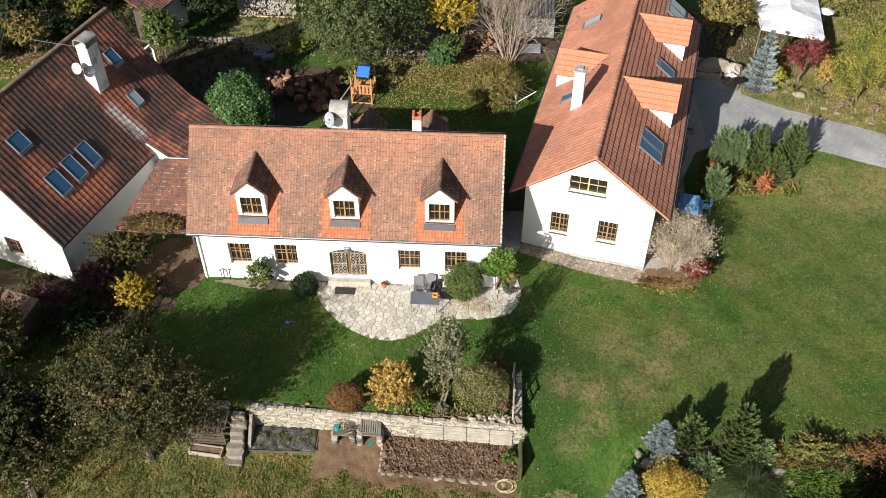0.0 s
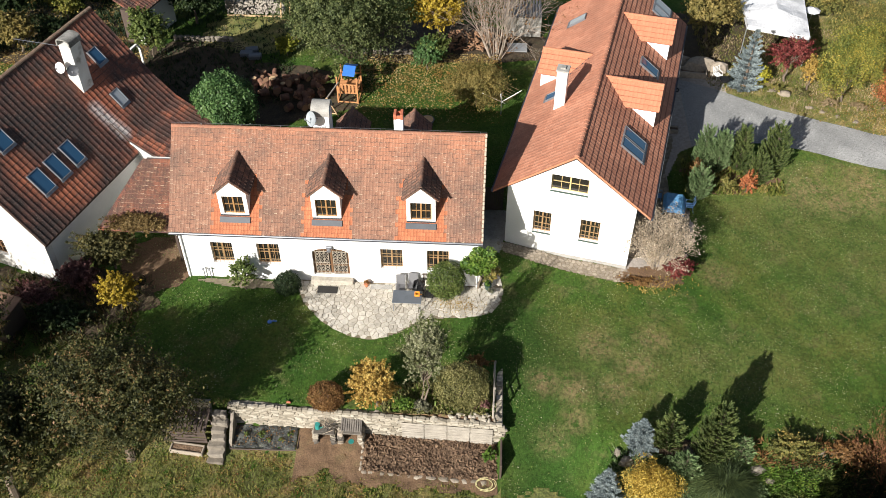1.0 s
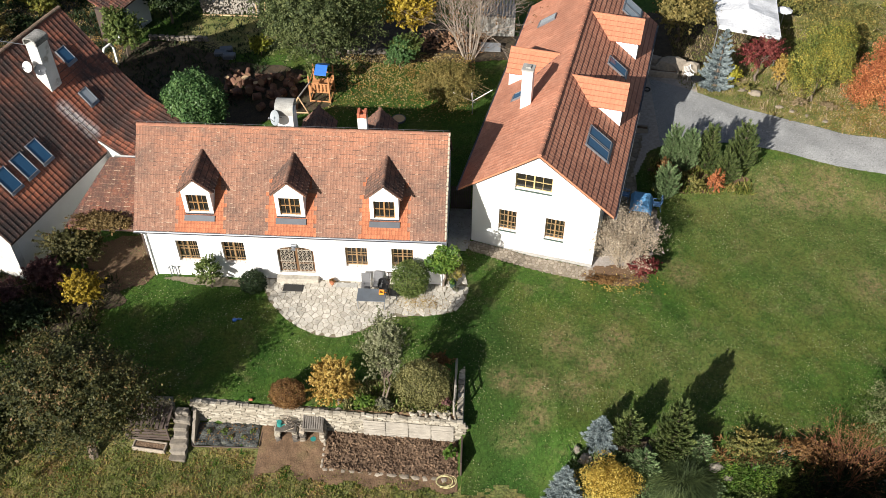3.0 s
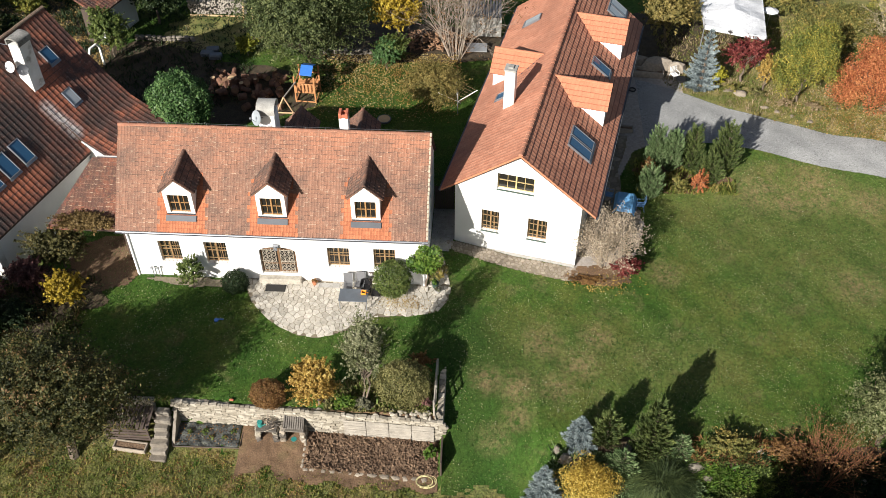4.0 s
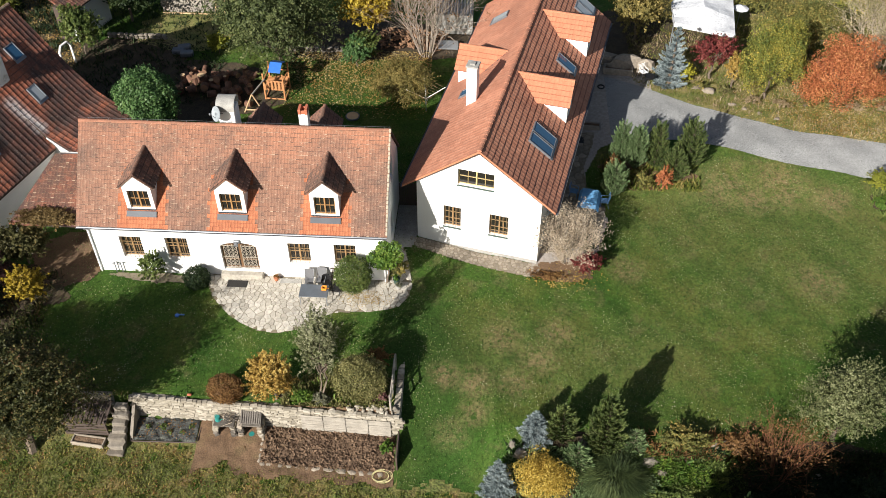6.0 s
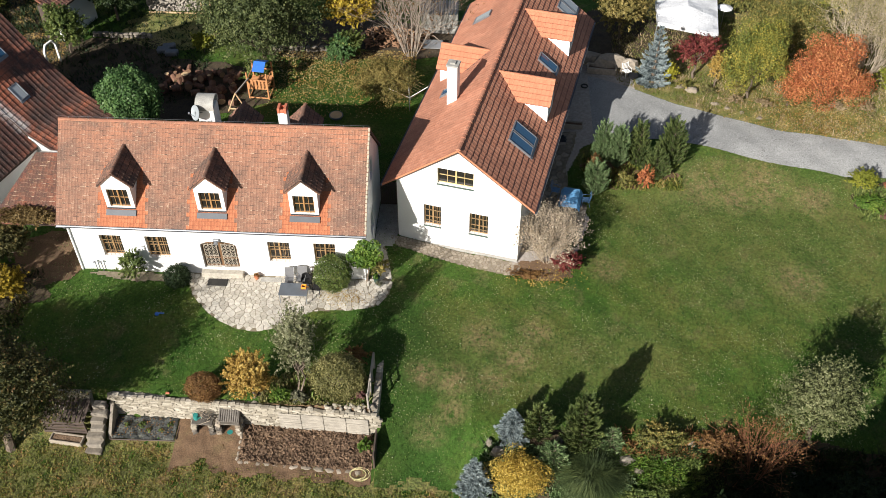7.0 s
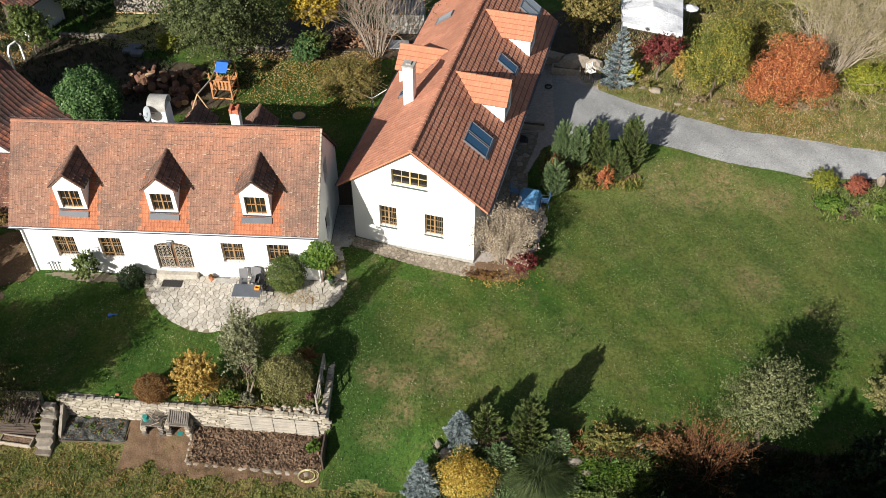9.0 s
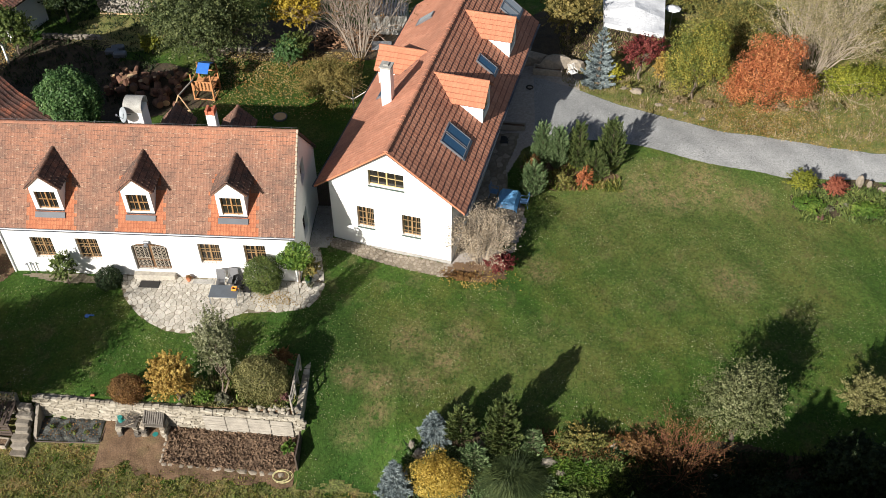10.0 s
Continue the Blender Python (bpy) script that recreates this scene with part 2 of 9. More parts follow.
def grass_mat():
    m, nt, b = graph("mown lawn", 0.9)
    g = add(nt, "ShaderNodeNewGeometry")
    n1 = world_noise(nt, 0.22, 6, 0.7)
    n2 = world_noise(nt, 6.0, 4, 0.7)
    n3 = world_noise(nt, 28.0, 3, 0.7)
    green = ramp(nt, n1, [(0.30, (0.025, 0.074, 0.010)), (0.48, (0.055, 0.107, 0.017)), (0.66, (0.106, 0.124, 0.028))])
    dry = ramp(nt, world_noise(nt, 0.55, 6, 0.72), [(0.54, (0, 0, 0)), (0.66, (1, 1, 1))])
    dry = add(nt, "ShaderNodeMath", {0: dry, 1: 0.38}, operation="MULTIPLY").outputs[0]
    c = mix(nt, dry, green, (0.19, 0.145, 0.075))
    fade = ramp(nt, world_noise(nt, 1.3, 5, 0.7), [(0.3, (0.35,) * 3), (0.62, (1, 1, 1))])
    for a, q, r0, r1, amount in (((25.0, 7.5, -0.6), (38.0, 7.0, -0.3), 1.5, 6.0, 0.42), ((13.5, -5.0, -0.8), (23.5, -4.6, -0.8), 0.8, 4.0, 0.4), ((28.0, 1.0, -0.8), (38.0, 1.0, -0.8), 0.5, 4.5, 0.3)):
        c = mix(nt, times(nt, times(nt, near_line(nt, a, q, r0, r1), fade), amount), c, (0.185, 0.170, 0.062))
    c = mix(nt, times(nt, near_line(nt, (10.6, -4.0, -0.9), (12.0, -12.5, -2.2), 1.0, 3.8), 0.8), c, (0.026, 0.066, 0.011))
    worn = None
    for cx, cy, r in ((11.9, -6.2, 1.2), (12.2, -9.6, 1.5), (15.6, -6.6, 1.3), (17.9, -3.0, 1.4), (14.9, -3.5, 1.6), (16.9, -4.9, 1.5), (13.6, -6.6, 1.4), (13.5, -8.4, 1.2), (22.2, 2.0, 1.5), (35.6, 8.7, 1.9), (32.6, 9.8, 2.8), (33.1, 1.6, 2.0), (29.0, 9.6, 2.6), (30.6, 8.6, 1.8)):
        d = add(nt, "ShaderNodeVectorMath", {0: g.outputs["Position"], 1: (cx, cy, -0.75)}, operation="DISTANCE").outputs["Value"]
        d = add(nt, "ShaderNodeMapRange", {"Value": d, "From Min": r * 0.2, "From Max": r, "To Min": 1.0, "To Max": 0.0}).outputs["Result"]
        worn = d if worn is None else add(nt, "ShaderNodeMath", {0: worn, 1: d}, operation="MAXIMUM").outputs[0]
    ragged = ramp(nt, world_noise(nt, 2.6, 5, 0.75), [(0.38, (0, 0, 0)), (0.56, (1, 1, 1))])
    worn = add(nt, "ShaderNodeMath", {0: worn, 1: ragged}, operation="MULTIPLY").outputs[0]
    worn = add(nt, "ShaderNodeMath", {0: worn, 1: 0.62}, operation="MULTIPLY").outputs[0]
    c = mix(nt, worn, c, (0.275, 0.185, 0.105))
    c = mix(nt, 1.0, c, ramp(nt, n2, [(0.3, (0.55,) * 3), (0.7, (1.4,) * 3)]), "MULTIPLY")
    c = mix(nt, 1.0, c, ramp(nt, n3, [(0.3, (0.6,) * 3), (0.7, (1.4,) * 3)]), "MULTIPLY")
    nt.links.new(c, b.inputs["Base Color"])
    b.inputs["Specular IOR Level"].default_value = 0.15
    bump(nt, b, n3, 0.9, 0.05)
    return m


M["grass"] = grass_mat()
M["gravel"] = surface("grey gravel", [(0.3, (0.235, 0.238, 0.235)), (0.7, (0.325, 0.328, 0.322))], 0.5, 14, 0.95, 0, 0.4, 0.02, 0.34)
M["field"] = surface("rough autumn field", [(0.3, (0.075, 0.095, 0.022)), (0.5, (0.13, 0.125, 0.035)), (0.7, (0.21, 0.14, 0.06))], 0.9, 9, 0.95, 0, 1.0, 0.08, 0.5)
M["soil"] = surface("dug brown soil", [(0.3, (0.090, 0.054, 0.032)), (0.7, (0.205, 0.134, 0.083))], 2.2, 11, 0.95, 0, 0.9, 0.06, 0.4)
M["soil_dry"] = surface("trodden brown earth", [(0.3, (0.10, 0.060, 0.034)), (0.55, (0.155, 0.094, 0.052)), (0.75, (0.125, 0.088, 0.042))], 1.1, 14, 0.95, 0, 0.8, 0.04, 0.35)
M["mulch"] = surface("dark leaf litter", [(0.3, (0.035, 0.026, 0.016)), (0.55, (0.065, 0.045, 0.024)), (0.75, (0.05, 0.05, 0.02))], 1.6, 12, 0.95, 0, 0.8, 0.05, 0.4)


M["bank"] = surface("dry autumn bank", [(0.3, (0.105, 0.135, 0.030)), (0.5, (0.18, 0.17, 0.05)), (0.7, (0.29, 0.225, 0.105))], 0.9, 12, 0.95, 0, 0.9, 0.06, 0.45)


def stone_mat(name, stops, rough=0.9):
    m, nt, b = graph(name, rough)
    c = ramp(nt, random_value(nt), stops)
    w = ramp(nt, world_noise(nt, 5.0, 5, 0.7), [(0.3, (0.7,) * 3), (0.65, (1.15,) * 3)])
    nt.links.new(mix(nt, 1.0, c, w, "MULTIPLY"), b.inputs["Base Color"])
    bump(nt, b, world_noise(nt, 22.0, 4), 0.6, 0.02)
    return m


M["flag"] = stone_mat("pale limestone flag", [(0, (0.39, 0.355, 0.295)), (0.4, (0.46, 0.424, 0.358)), (1, (0.55, 0.512, 0.445))])
M["joint"] = surface("sandy joint", [(0.3, (0.15, 0.125, 0.085)), (0.7, (0.24, 0.20, 0.14))], 4, 30)
M["wallstone"] = stone_mat("pale rubble limestone", [(0, (0.235, 0.205, 0.158)), (0.5, (0.325, 0.29, 0.23)), (1, (0.42, 0.38, 0.312))])
M["edgestone"] = stone_mat("grey beige stone", [(0, (0.20, 0.165, 0.125)), (1, (0.34, 0.29, 0.23))])
M["rock"] = stone_mat("grey brown rock", [(0, (0.15, 0.128, 0.10)), (1, (0.25, 0.22, 0.18))])
M["cobble"] = stone_mat("grey brown cobble", [(0, (0.24, 0.215, 0.19)), (1, (0.38, 0.34, 0.305))])
M["reed"] = plain("pale reed mat", (0.315, 0.285, 0.24), 0.85, 0, 0.2)
M["moss"] = stone_mat("weathered tile edge", [(0.0, (0.085, 0.052, 0.040)), (0.3, (0.12, 0.068, 0.050)), (0.55, (0.20, 0.105, 0.072)), (0.8, (0.27, 0.16, 0.11)), (1.0, (0.44, 0.34, 0.24))])
M["bark"] = surface("grey brown bark", [(0.3, (0.09, 0.065, 0.045)), (0.7, (0.19, 0.15, 0.115))], 4, 25, 0.9, 0, 0.6)
M["twig"] = surface("pale dry twig", [(0.3, (0.34, 0.275, 0.20)), (0.7, (0.50, 0.42, 0.33))], 3, 20)
M["redtwig"] = surface("red brown twig", [(0.3, (0.14, 0.055, 0.028)), (0.7, (0.26, 0.115, 0.052))], 3, 20)
M["hazel"] = surface("grey brown hazel bark", [(0.3, (0.22, 0.175, 0.135)), (0.7, (0.38, 0.32, 0.26))], 3, 20)
G = {
    "green": leafy("green leaves", [(0.0, (0.0588, 0.0911, 0.0221)), (0.5, (0.129, 0.176, 0.0441)), (1.0, (0.265, 0.294, 0.0882))]),
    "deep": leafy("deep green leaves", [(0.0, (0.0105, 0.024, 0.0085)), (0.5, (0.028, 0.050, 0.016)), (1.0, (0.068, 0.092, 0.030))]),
    "ball": leafy("glossy green leaves", [(0.0, (0.0428, 0.096, 0.0303)), (0.5, (0.0887, 0.173, 0.0551)), (1.0, (0.186, 0.29, 0.103))], 0.45),
    "weeping": leafy("yellow olive leaves", [(0.0, (0.125, 0.112, 0.032)), (0.5, (0.245, 0.198, 0.062)), (1.0, (0.40, 0.305, 0.105))]),
    "olive_dark": leafy("brown green vine leaves", [(0.0, (0.045, 0.045, 0.015)), (0.5, (0.105, 0.10, 0.034)), (0.8, (0.17, 0.14, 0.05)), (1.0, (0.26, 0.17, 0.06))]),
    "vine": leafy("golden brown vine leaves", [(0.0, (0.10, 0.065, 0.024)), (0.5, (0.20, 0.135, 0.05)), (1.0, (0.36, 0.26, 0.11))]),
    "olive": leafy("olive autumn leaves", [(0.0, (0.099, 0.109, 0.0297)), (0.5, (0.218, 0.209, 0.0594)), (1.0, (0.436, 0.317, 0.099))]),
    "walnut": leafy("green brown autumn leaves", [(0.0, (0.024, 0.030, 0.010)), (0.4, (0.060, 0.068, 0.021)), (0.72, (0.125, 0.112, 0.036)), (0.9, (0.19, 0.115, 0.045)), (1.0, (0.28, 0.17, 0.09))]),
    "laurel": leafy("dark olive green leaves", [(0.0, (0.040, 0.058, 0.019)), (0.5, (0.098, 0.124, 0.042)), (1.0, (0.215, 0.235, 0.092))]),
    "butter": leafy("golden yellow leaves", [(0.0, (0.31, 0.20, 0.035)), (0.5, (0.53, 0.39, 0.075)), (1.0, (0.67, 0.54, 0.16))]),
    "citron": leafy("bright yellow green leaves", [(0.0, (0.22, 0.21, 0.022)), (0.5, (0.42, 0.39, 0.04)), (1.0, (0.60, 0.55, 0.09))]),
    "dry": leafy("pale dry leaves", [(0.0, (0.36, 0.29, 0.20)), (0.5, (0.52, 0.43, 0.32)), (1.0, (0.68, 0.59, 0.46))], 0.8, 0.45),
    "yellow": leafy("yellow autumn leaves", [(0.0, (0.198, 0.14, 0.018)), (0.5, (0.405, 0.292, 0.03)), (1.0, (0.522, 0.41, 0.06))]),
    "gold": leafy("orange gold leaves", [(0.0, (0.26, 0.155, 0.036)), (0.5, (0.46, 0.315, 0.080)), (1.0, (0.60, 0.47, 0.16))]),
    "rust": leafy("rusty brown leaves", [(0.0, (0.115, 0.0634, 0.0256)), (0.5, (0.231, 0.12, 0.0449)), (1.0, (0.346, 0.212, 0.077))]),
    "orange": leafy("orange red leaves", [(0.0, (0.30, 0.090, 0.040)), (0.5, (0.54, 0.205, 0.085)), (1.0, (0.66, 0.34, 0.14))]),
    "brick": leafy("brick red leaves", [(0.0, (0.19, 0.050, 0.032)), (0.5, (0.34, 0.105, 0.062)), (1.0, (0.46, 0.20, 0.11))]),
    "red": leafy("crimson leaves", [(0.0, (0.09, 0.0192, 0.018)), (0.5, (0.2, 0.04, 0.0375)), (1.0, (0.34, 0.112, 0.09))]),
    "purple": leafy("dark purple leaves", [(0.0, (0.075, 0.036, 0.036)), (0.5, (0.165, 0.072, 0.070)), (1.0, (0.32, 0.175, 0.145))]),
    "lime": leafy("yellow green leaves", [(0.0, (0.11, 0.13, 0.015)), (0.5, (0.23, 0.25, 0.03)), (1.0, (0.36, 0.34, 0.05))]),
    "autumn": leafy("green and yellow autumn leaves", [(0.0, (0.106, 0.134, 0.0302)), (0.5, (0.247, 0.252, 0.0504)), (1.0, (0.529, 0.403, 0.084))]),
    "fresh": leafy("bright green leaves", [(0.0, (0.05, 0.11, 0.015)), (0.5, (0.12, 0.21, 0.03)), (1.0, (0.25, 0.32, 0.06))]),
    "blue": leafy("blue grey needles", [(0.0, (0.115, 0.146, 0.150)), (0.5, (0.222, 0.270, 0.276)), (1.0, (0.36, 0.41, 0.405))], 0.7, 0.15),
    "pine": leafy("dark green needles", [(0.0, (0.038, 0.062, 0.017)), (0.5, (0.090, 0.122, 0.034)), (1.0, (0.185, 0.215, 0.066))], 0.7, 0.15),
    "broom": leafy("dark broom stems", [(0.0, (0.018, 0.032, 0.010)), (0.5, (0.045, 0.066, 0.020)), (1.0, (0.10, 0.125, 0.040))], 0.7, 0.1),
    "juniper": leafy("grey green needles", [(0.0, (0.0612, 0.103, 0.0386)), (0.5, (0.13, 0.194, 0.0772)), (1.0, (0.231, 0.3, 0.142))], 0.7, 0.15),
    "fruit": leafy("whitish green leaves", [(0.0, (0.10, 0.112, 0.045)), (0.5, (0.215, 0.225, 0.12)), (1.0, (0.40, 0.39, 0.26))]),
    "grey": leafy("grey green leaves", [(0.0, (0.10, 0.10, 0.06)), (0.5, (0.19, 0.19, 0.12)), (1.0, (0.32, 0.31, 0.22))]),
    "willow": leafy("grey green willow leaves", [(0.0, (0.080, 0.096, 0.036)), (0.5, (0.160, 0.175, 0.072)), (1.0, (0.31, 0.32, 0.17))]),
    "sage": leafy("sage olive leaves", [(0.0, (0.106, 0.106, 0.0372)), (0.5, (0.213, 0.203, 0.0744)), (1.0, (0.361, 0.33, 0.149))]),
    "beige": leafy("beige green faded leaves", [(0.0, (0.197, 0.178, 0.0743)), (0.5, (0.379, 0.327, 0.164)), (1.0, (0.576, 0.491, 0.297))]),
    "pebble": leafy("grey pebbles", [(0.0, (0.14, 0.14, 0.14)), (0.5, (0.27, 0.27, 0.265)), (1.0, (0.38, 0.38, 0.37))], 0.9, 0.0, 0.9),
    "straw": leafy("straw coloured dry stems", [(0.0, (0.22, 0.165, 0.088)), (0.5, (0.363, 0.275, 0.165)), (1.0, (0.506, 0.407, 0.275))]),
    "blade": leafy("grass blades", [(0.0, (0.0234, 0.0694, 0.0101)), (0.5, (0.0638, 0.132, 0.0224)), (1.0, (0.181, 0.202, 0.056))]),
    "meadow": leafy("rough autumn grass", [(0.0, (0.0952, 0.129, 0.0242)), (0.5, (0.179, 0.19, 0.0403)), (1.0, (0.336, 0.235, 0.0806))]),
    "litter": leafy("fallen yellow leaves", [(0.0, (0.25, 0.14, 0.04)), (0.5, (0.42, 0.30, 0.10)), (1.0, (0.55, 0.48, 0.28))]),
    "blossom": leafy("small pale lawn flowers", [(0.0, (0.17, 0.21, 0.07)), (0.6, (0.31, 0.33, 0.15)), (1.0, (0.54, 0.54, 0.38))]),
}

# ---------------------------------------------------------------- mesh tools


class Geo:
    """Vertices and faces gathered for one mesh."""

    def __init__(self):
        self.v, self.f = [], []

    def face(self, *pts):
        n = len(self.v)
        self.v += [tuple(p) for p in pts]
        self.f.append(tuple(range(n, n + len(pts))))
        return self

    def mesh(self, verts, faces):
        n = len(self.v)
        self.v += [tuple(p) for p in verts]
        self.f += [tuple(i + n for i in f) for f in faces]
        return self

    def box(self, c, s, m=None, cut=0.0):
        """A box of size s round c, with its edges cut by cut, turned by the matrix m."""
        m = m or Matrix.Identity(4)
        h = [v / 2 for v in s]
        pts, faces = [], []
        if cut <= 0:
            pts = [(a * h[0], b * h[1], d * h[2]) for a in (-1, 1) for b in (-1, 1) for d in (-1, 1)]
            faces = [(0, 1, 3, 2), (4, 6, 7, 5), (0, 4, 5, 1), (2, 3, 7, 6), (0, 2, 6, 4), (1, 5, 7, 3)]
        else:
            c_ = min(cut, min(h) * 0.9)
            idx = {}
            for a in (-1, 1):
                for b in (-1, 1):
                    for d in (-1, 1):
                        for ax in range(3):
                            p = [a * (h[0] - c_), b * (h[1] - c_), d * (h[2] - c_)]
                            p[ax] = (a, b, d)[ax] * h[ax]
                            idx[a, b, d, ax] = len(pts)
                            pts.append(tuple(p))
            S = (-1, 1)
            for ax in range(3):
                o = [k for k in range(3) if k != ax]
                for sg in S:
                    q = []
                    for i, j in ((-1, -1), (1, -1), (1, 1), (-1, 1)):
                        k = [0, 0, 0]
                        k[ax], k[o[0]], k[o[1]] = sg, i, j
                        q.append(idx[(*k, ax)])
                    faces.append(tuple(q))
                for i in S:
                    for j in S:
                        q = []
                        for sg, w in ((-1, 0), (1, 0), (1, 1), (-1, 1)):
                            k = [0, 0, 0]
                            k[ax], k[o[0]], k[o[1]] = sg, i, j
                            q.append(idx[(*k, o[w])])
                        faces.append(tuple(q))
            for a in S:
                for b in S:
                    for d in S:
                        faces.append(tuple(idx[a, b, d, ax] for ax in range(3)))
        c = Vector(c)
        return self.mesh([c + (m @ Vector(p)) for p in pts], faces)

    def tube(self, a, b, r0, r1=None, n=6, caps=True):
        a, b = Vector(a), Vector(b)
        r1 = r0 if r1 is None else r1
        d = (b - a)
        if d.length < 1e-6:
            return self
        x = d.orthogonal().normalized()
        y = d.normalized().cross(x)
        ring = [(math.cos(2 * math.pi * k / n), math.sin(2 * math.pi * k / n)) for k in range(n)]
        pts = [a + (x * c + y * s) * r0 for c, s in ring] + [b + (x * c + y * s) * r1 for c, s in ring]
        faces = [(k, (k + 1) % n, n + (k + 1) % n, n + k) for k in range(n)]
        if caps:
            faces += [tuple(reversed(range(n))), tuple(range(n, 2 * n))]
        return self.mesh(pts, faces)

    def path(self, pts, r, n=6):
        for p, q in zip(pts, pts[1:]):
            self.tube(p, q, r, r, n)
        return self

    def slab(self, outer, holes, to3, depth):
        """A flat plate with holes: outlines in the plane, to3(a, b, d) gives the place, d from 0 to depth."""
        from mathutils.geometry import tessellate_polygon
        loops = [outer, *holes]
        tris = tessellate_polygon([[Vector((a, b, 0)) for a, b in lo] for lo in loops])
        flat = [p for lo in loops for p in lo]
        n = len(flat)
        pts = [to3(a, b, 0.0) for a, b in flat] + [to3(a, b, depth) for a, b in flat]
        faces = [tuple(t) for t in tris] + [tuple(i + n for i in reversed(t)) for t in tris]
        k = 0
        for lo in loops:
            c = len(lo)
            faces += [(k + i, k + (i + 1) % c, n + k + (i + 1) % c, n + k + i) for i in range(c)]
            k += c
        return self.mesh(pts, faces)

    def ob(self, name, material, parent=None, label="", smooth=False):
        me = bpy.data.meshes.new(name)
        me.from_pydata(self.v, [], self.f)
        me.update()
        return link(name, me, material, parent, label, smooth)


def tidy(me):
    bm = bmesh.new()
    bm.from_mesh(me)
    bmesh.ops.recalc_face_normals(bm, faces=bm.faces)
    bm.to_mesh(me)
    bm.free()


def stands(o):
    return o.matrix_basis.copy() if o.parent is None else stands(o.parent) @ o.matrix_parent_inverse @ o.matrix_basis


def link(name, me, material, parent=None, label="", smooth=False, fix=True):
    if fix and len(me.polygons) < 20000:
        tidy(me)
    for x in material if isinstance(material, (list, tuple)) else [material]:
        me.materials.append(x)
    if smooth:
        me.shade_smooth()
    o = new(name, me)
    if parent is not None:
        o.parent = parent
        o.matrix_parent_inverse = stands(parent).inverted()
    if label:
        tagged(o, label)
    return o


def thing(name, label, category, at=(0, 0, 0), group="", kind=""):
    e = new(name)
    e.location = at
    e.empty_display_size = 0.2
    bpy.context.view_layer.update()
    e.matrix_basis = Matrix.Translation(at)
    return tagged(e, label, category, group, kind)


def quads_mesh(name, P, material, parent=None, label="", kind=""):
    """P: an array (n, 4, 3) of loose four-cornered pieces."""
    n = len(P)
    me = bpy.data.meshes.new(name)
    me.vertices.add(4 * n)
    me.vertices.foreach_set("co", np.ascontiguousarray(P, np.float32).ravel())
    me.loops.add(4 * n)
    me.loops.foreach_set("vertex_index", np.arange(4 * n, dtype=np.int32))
    me.polygons.add(n)
    me.polygons.foreach_set("loop_start", np.arange(0, 4 * n, 4, dtype=np.int32))
    me.update(calc_edges=True)
    o = link(name, me, material, parent, label, fix=False)
    if kind:
        tagged(o, kind=kind)
    return o


def step(a, b, v):
    t = np.clip((np.asarray(v, float) - a) / (b - a), 0, 1)
    return t * t * (3 - 2 * t)


def wall_line(x):
    """The retaining wall's front face."""
    return -8.68 - 0.042 * (x + 4.4)


def ground_z(x, y):
    x, y = np.asarray(x, float), np.asarray(y, float)
    left = -0.32 - 0.36 * step(-1.0, -8.5, y)
    right = -0.75 + 0.0 * x
    z = left + (right - left) * step(8.0, 14.0, x)
    z = z + (0.85 * step(7.0, 13.5, y)) * step(17.0, 23.0, x)
    z = z + (-0.65 - z) * step(5.0, 9.0, y) * (1 - step(10.0, 16.0, x))
    low = -2.2 - 0.3 * step(-8.7, -11.3, y) - 0.012 * np.clip(-11 - y, 0, 30)
    w = wall_line(x)
    cliff = 1 - step(w + 0.12, w + 0.32, y)
    slope = 1 - step(-13.0, -4.8, y)
    rock = 1 - step(-13.0, -9.0, y)
    side = np.where(x < 9.75, cliff, np.where(x < 14.5, slope + (rock - slope) * step(11.5, 15.5, x), rock))
    side = np.where(x > 34, rock * (1 - 0.4 * step(34, 40, x)), side)
    z = z + (low - z) * side
    z = z + 0.03 * np.sin(x * 0.9 + 1.3) * np.cos(y * 0.7) + 0.02 * np.sin(x * 2.3 + y * 1.7)
    return z


def gz(x, y):
    return float(ground_z(x, y))

# ---------------------------------------------------------------- ground


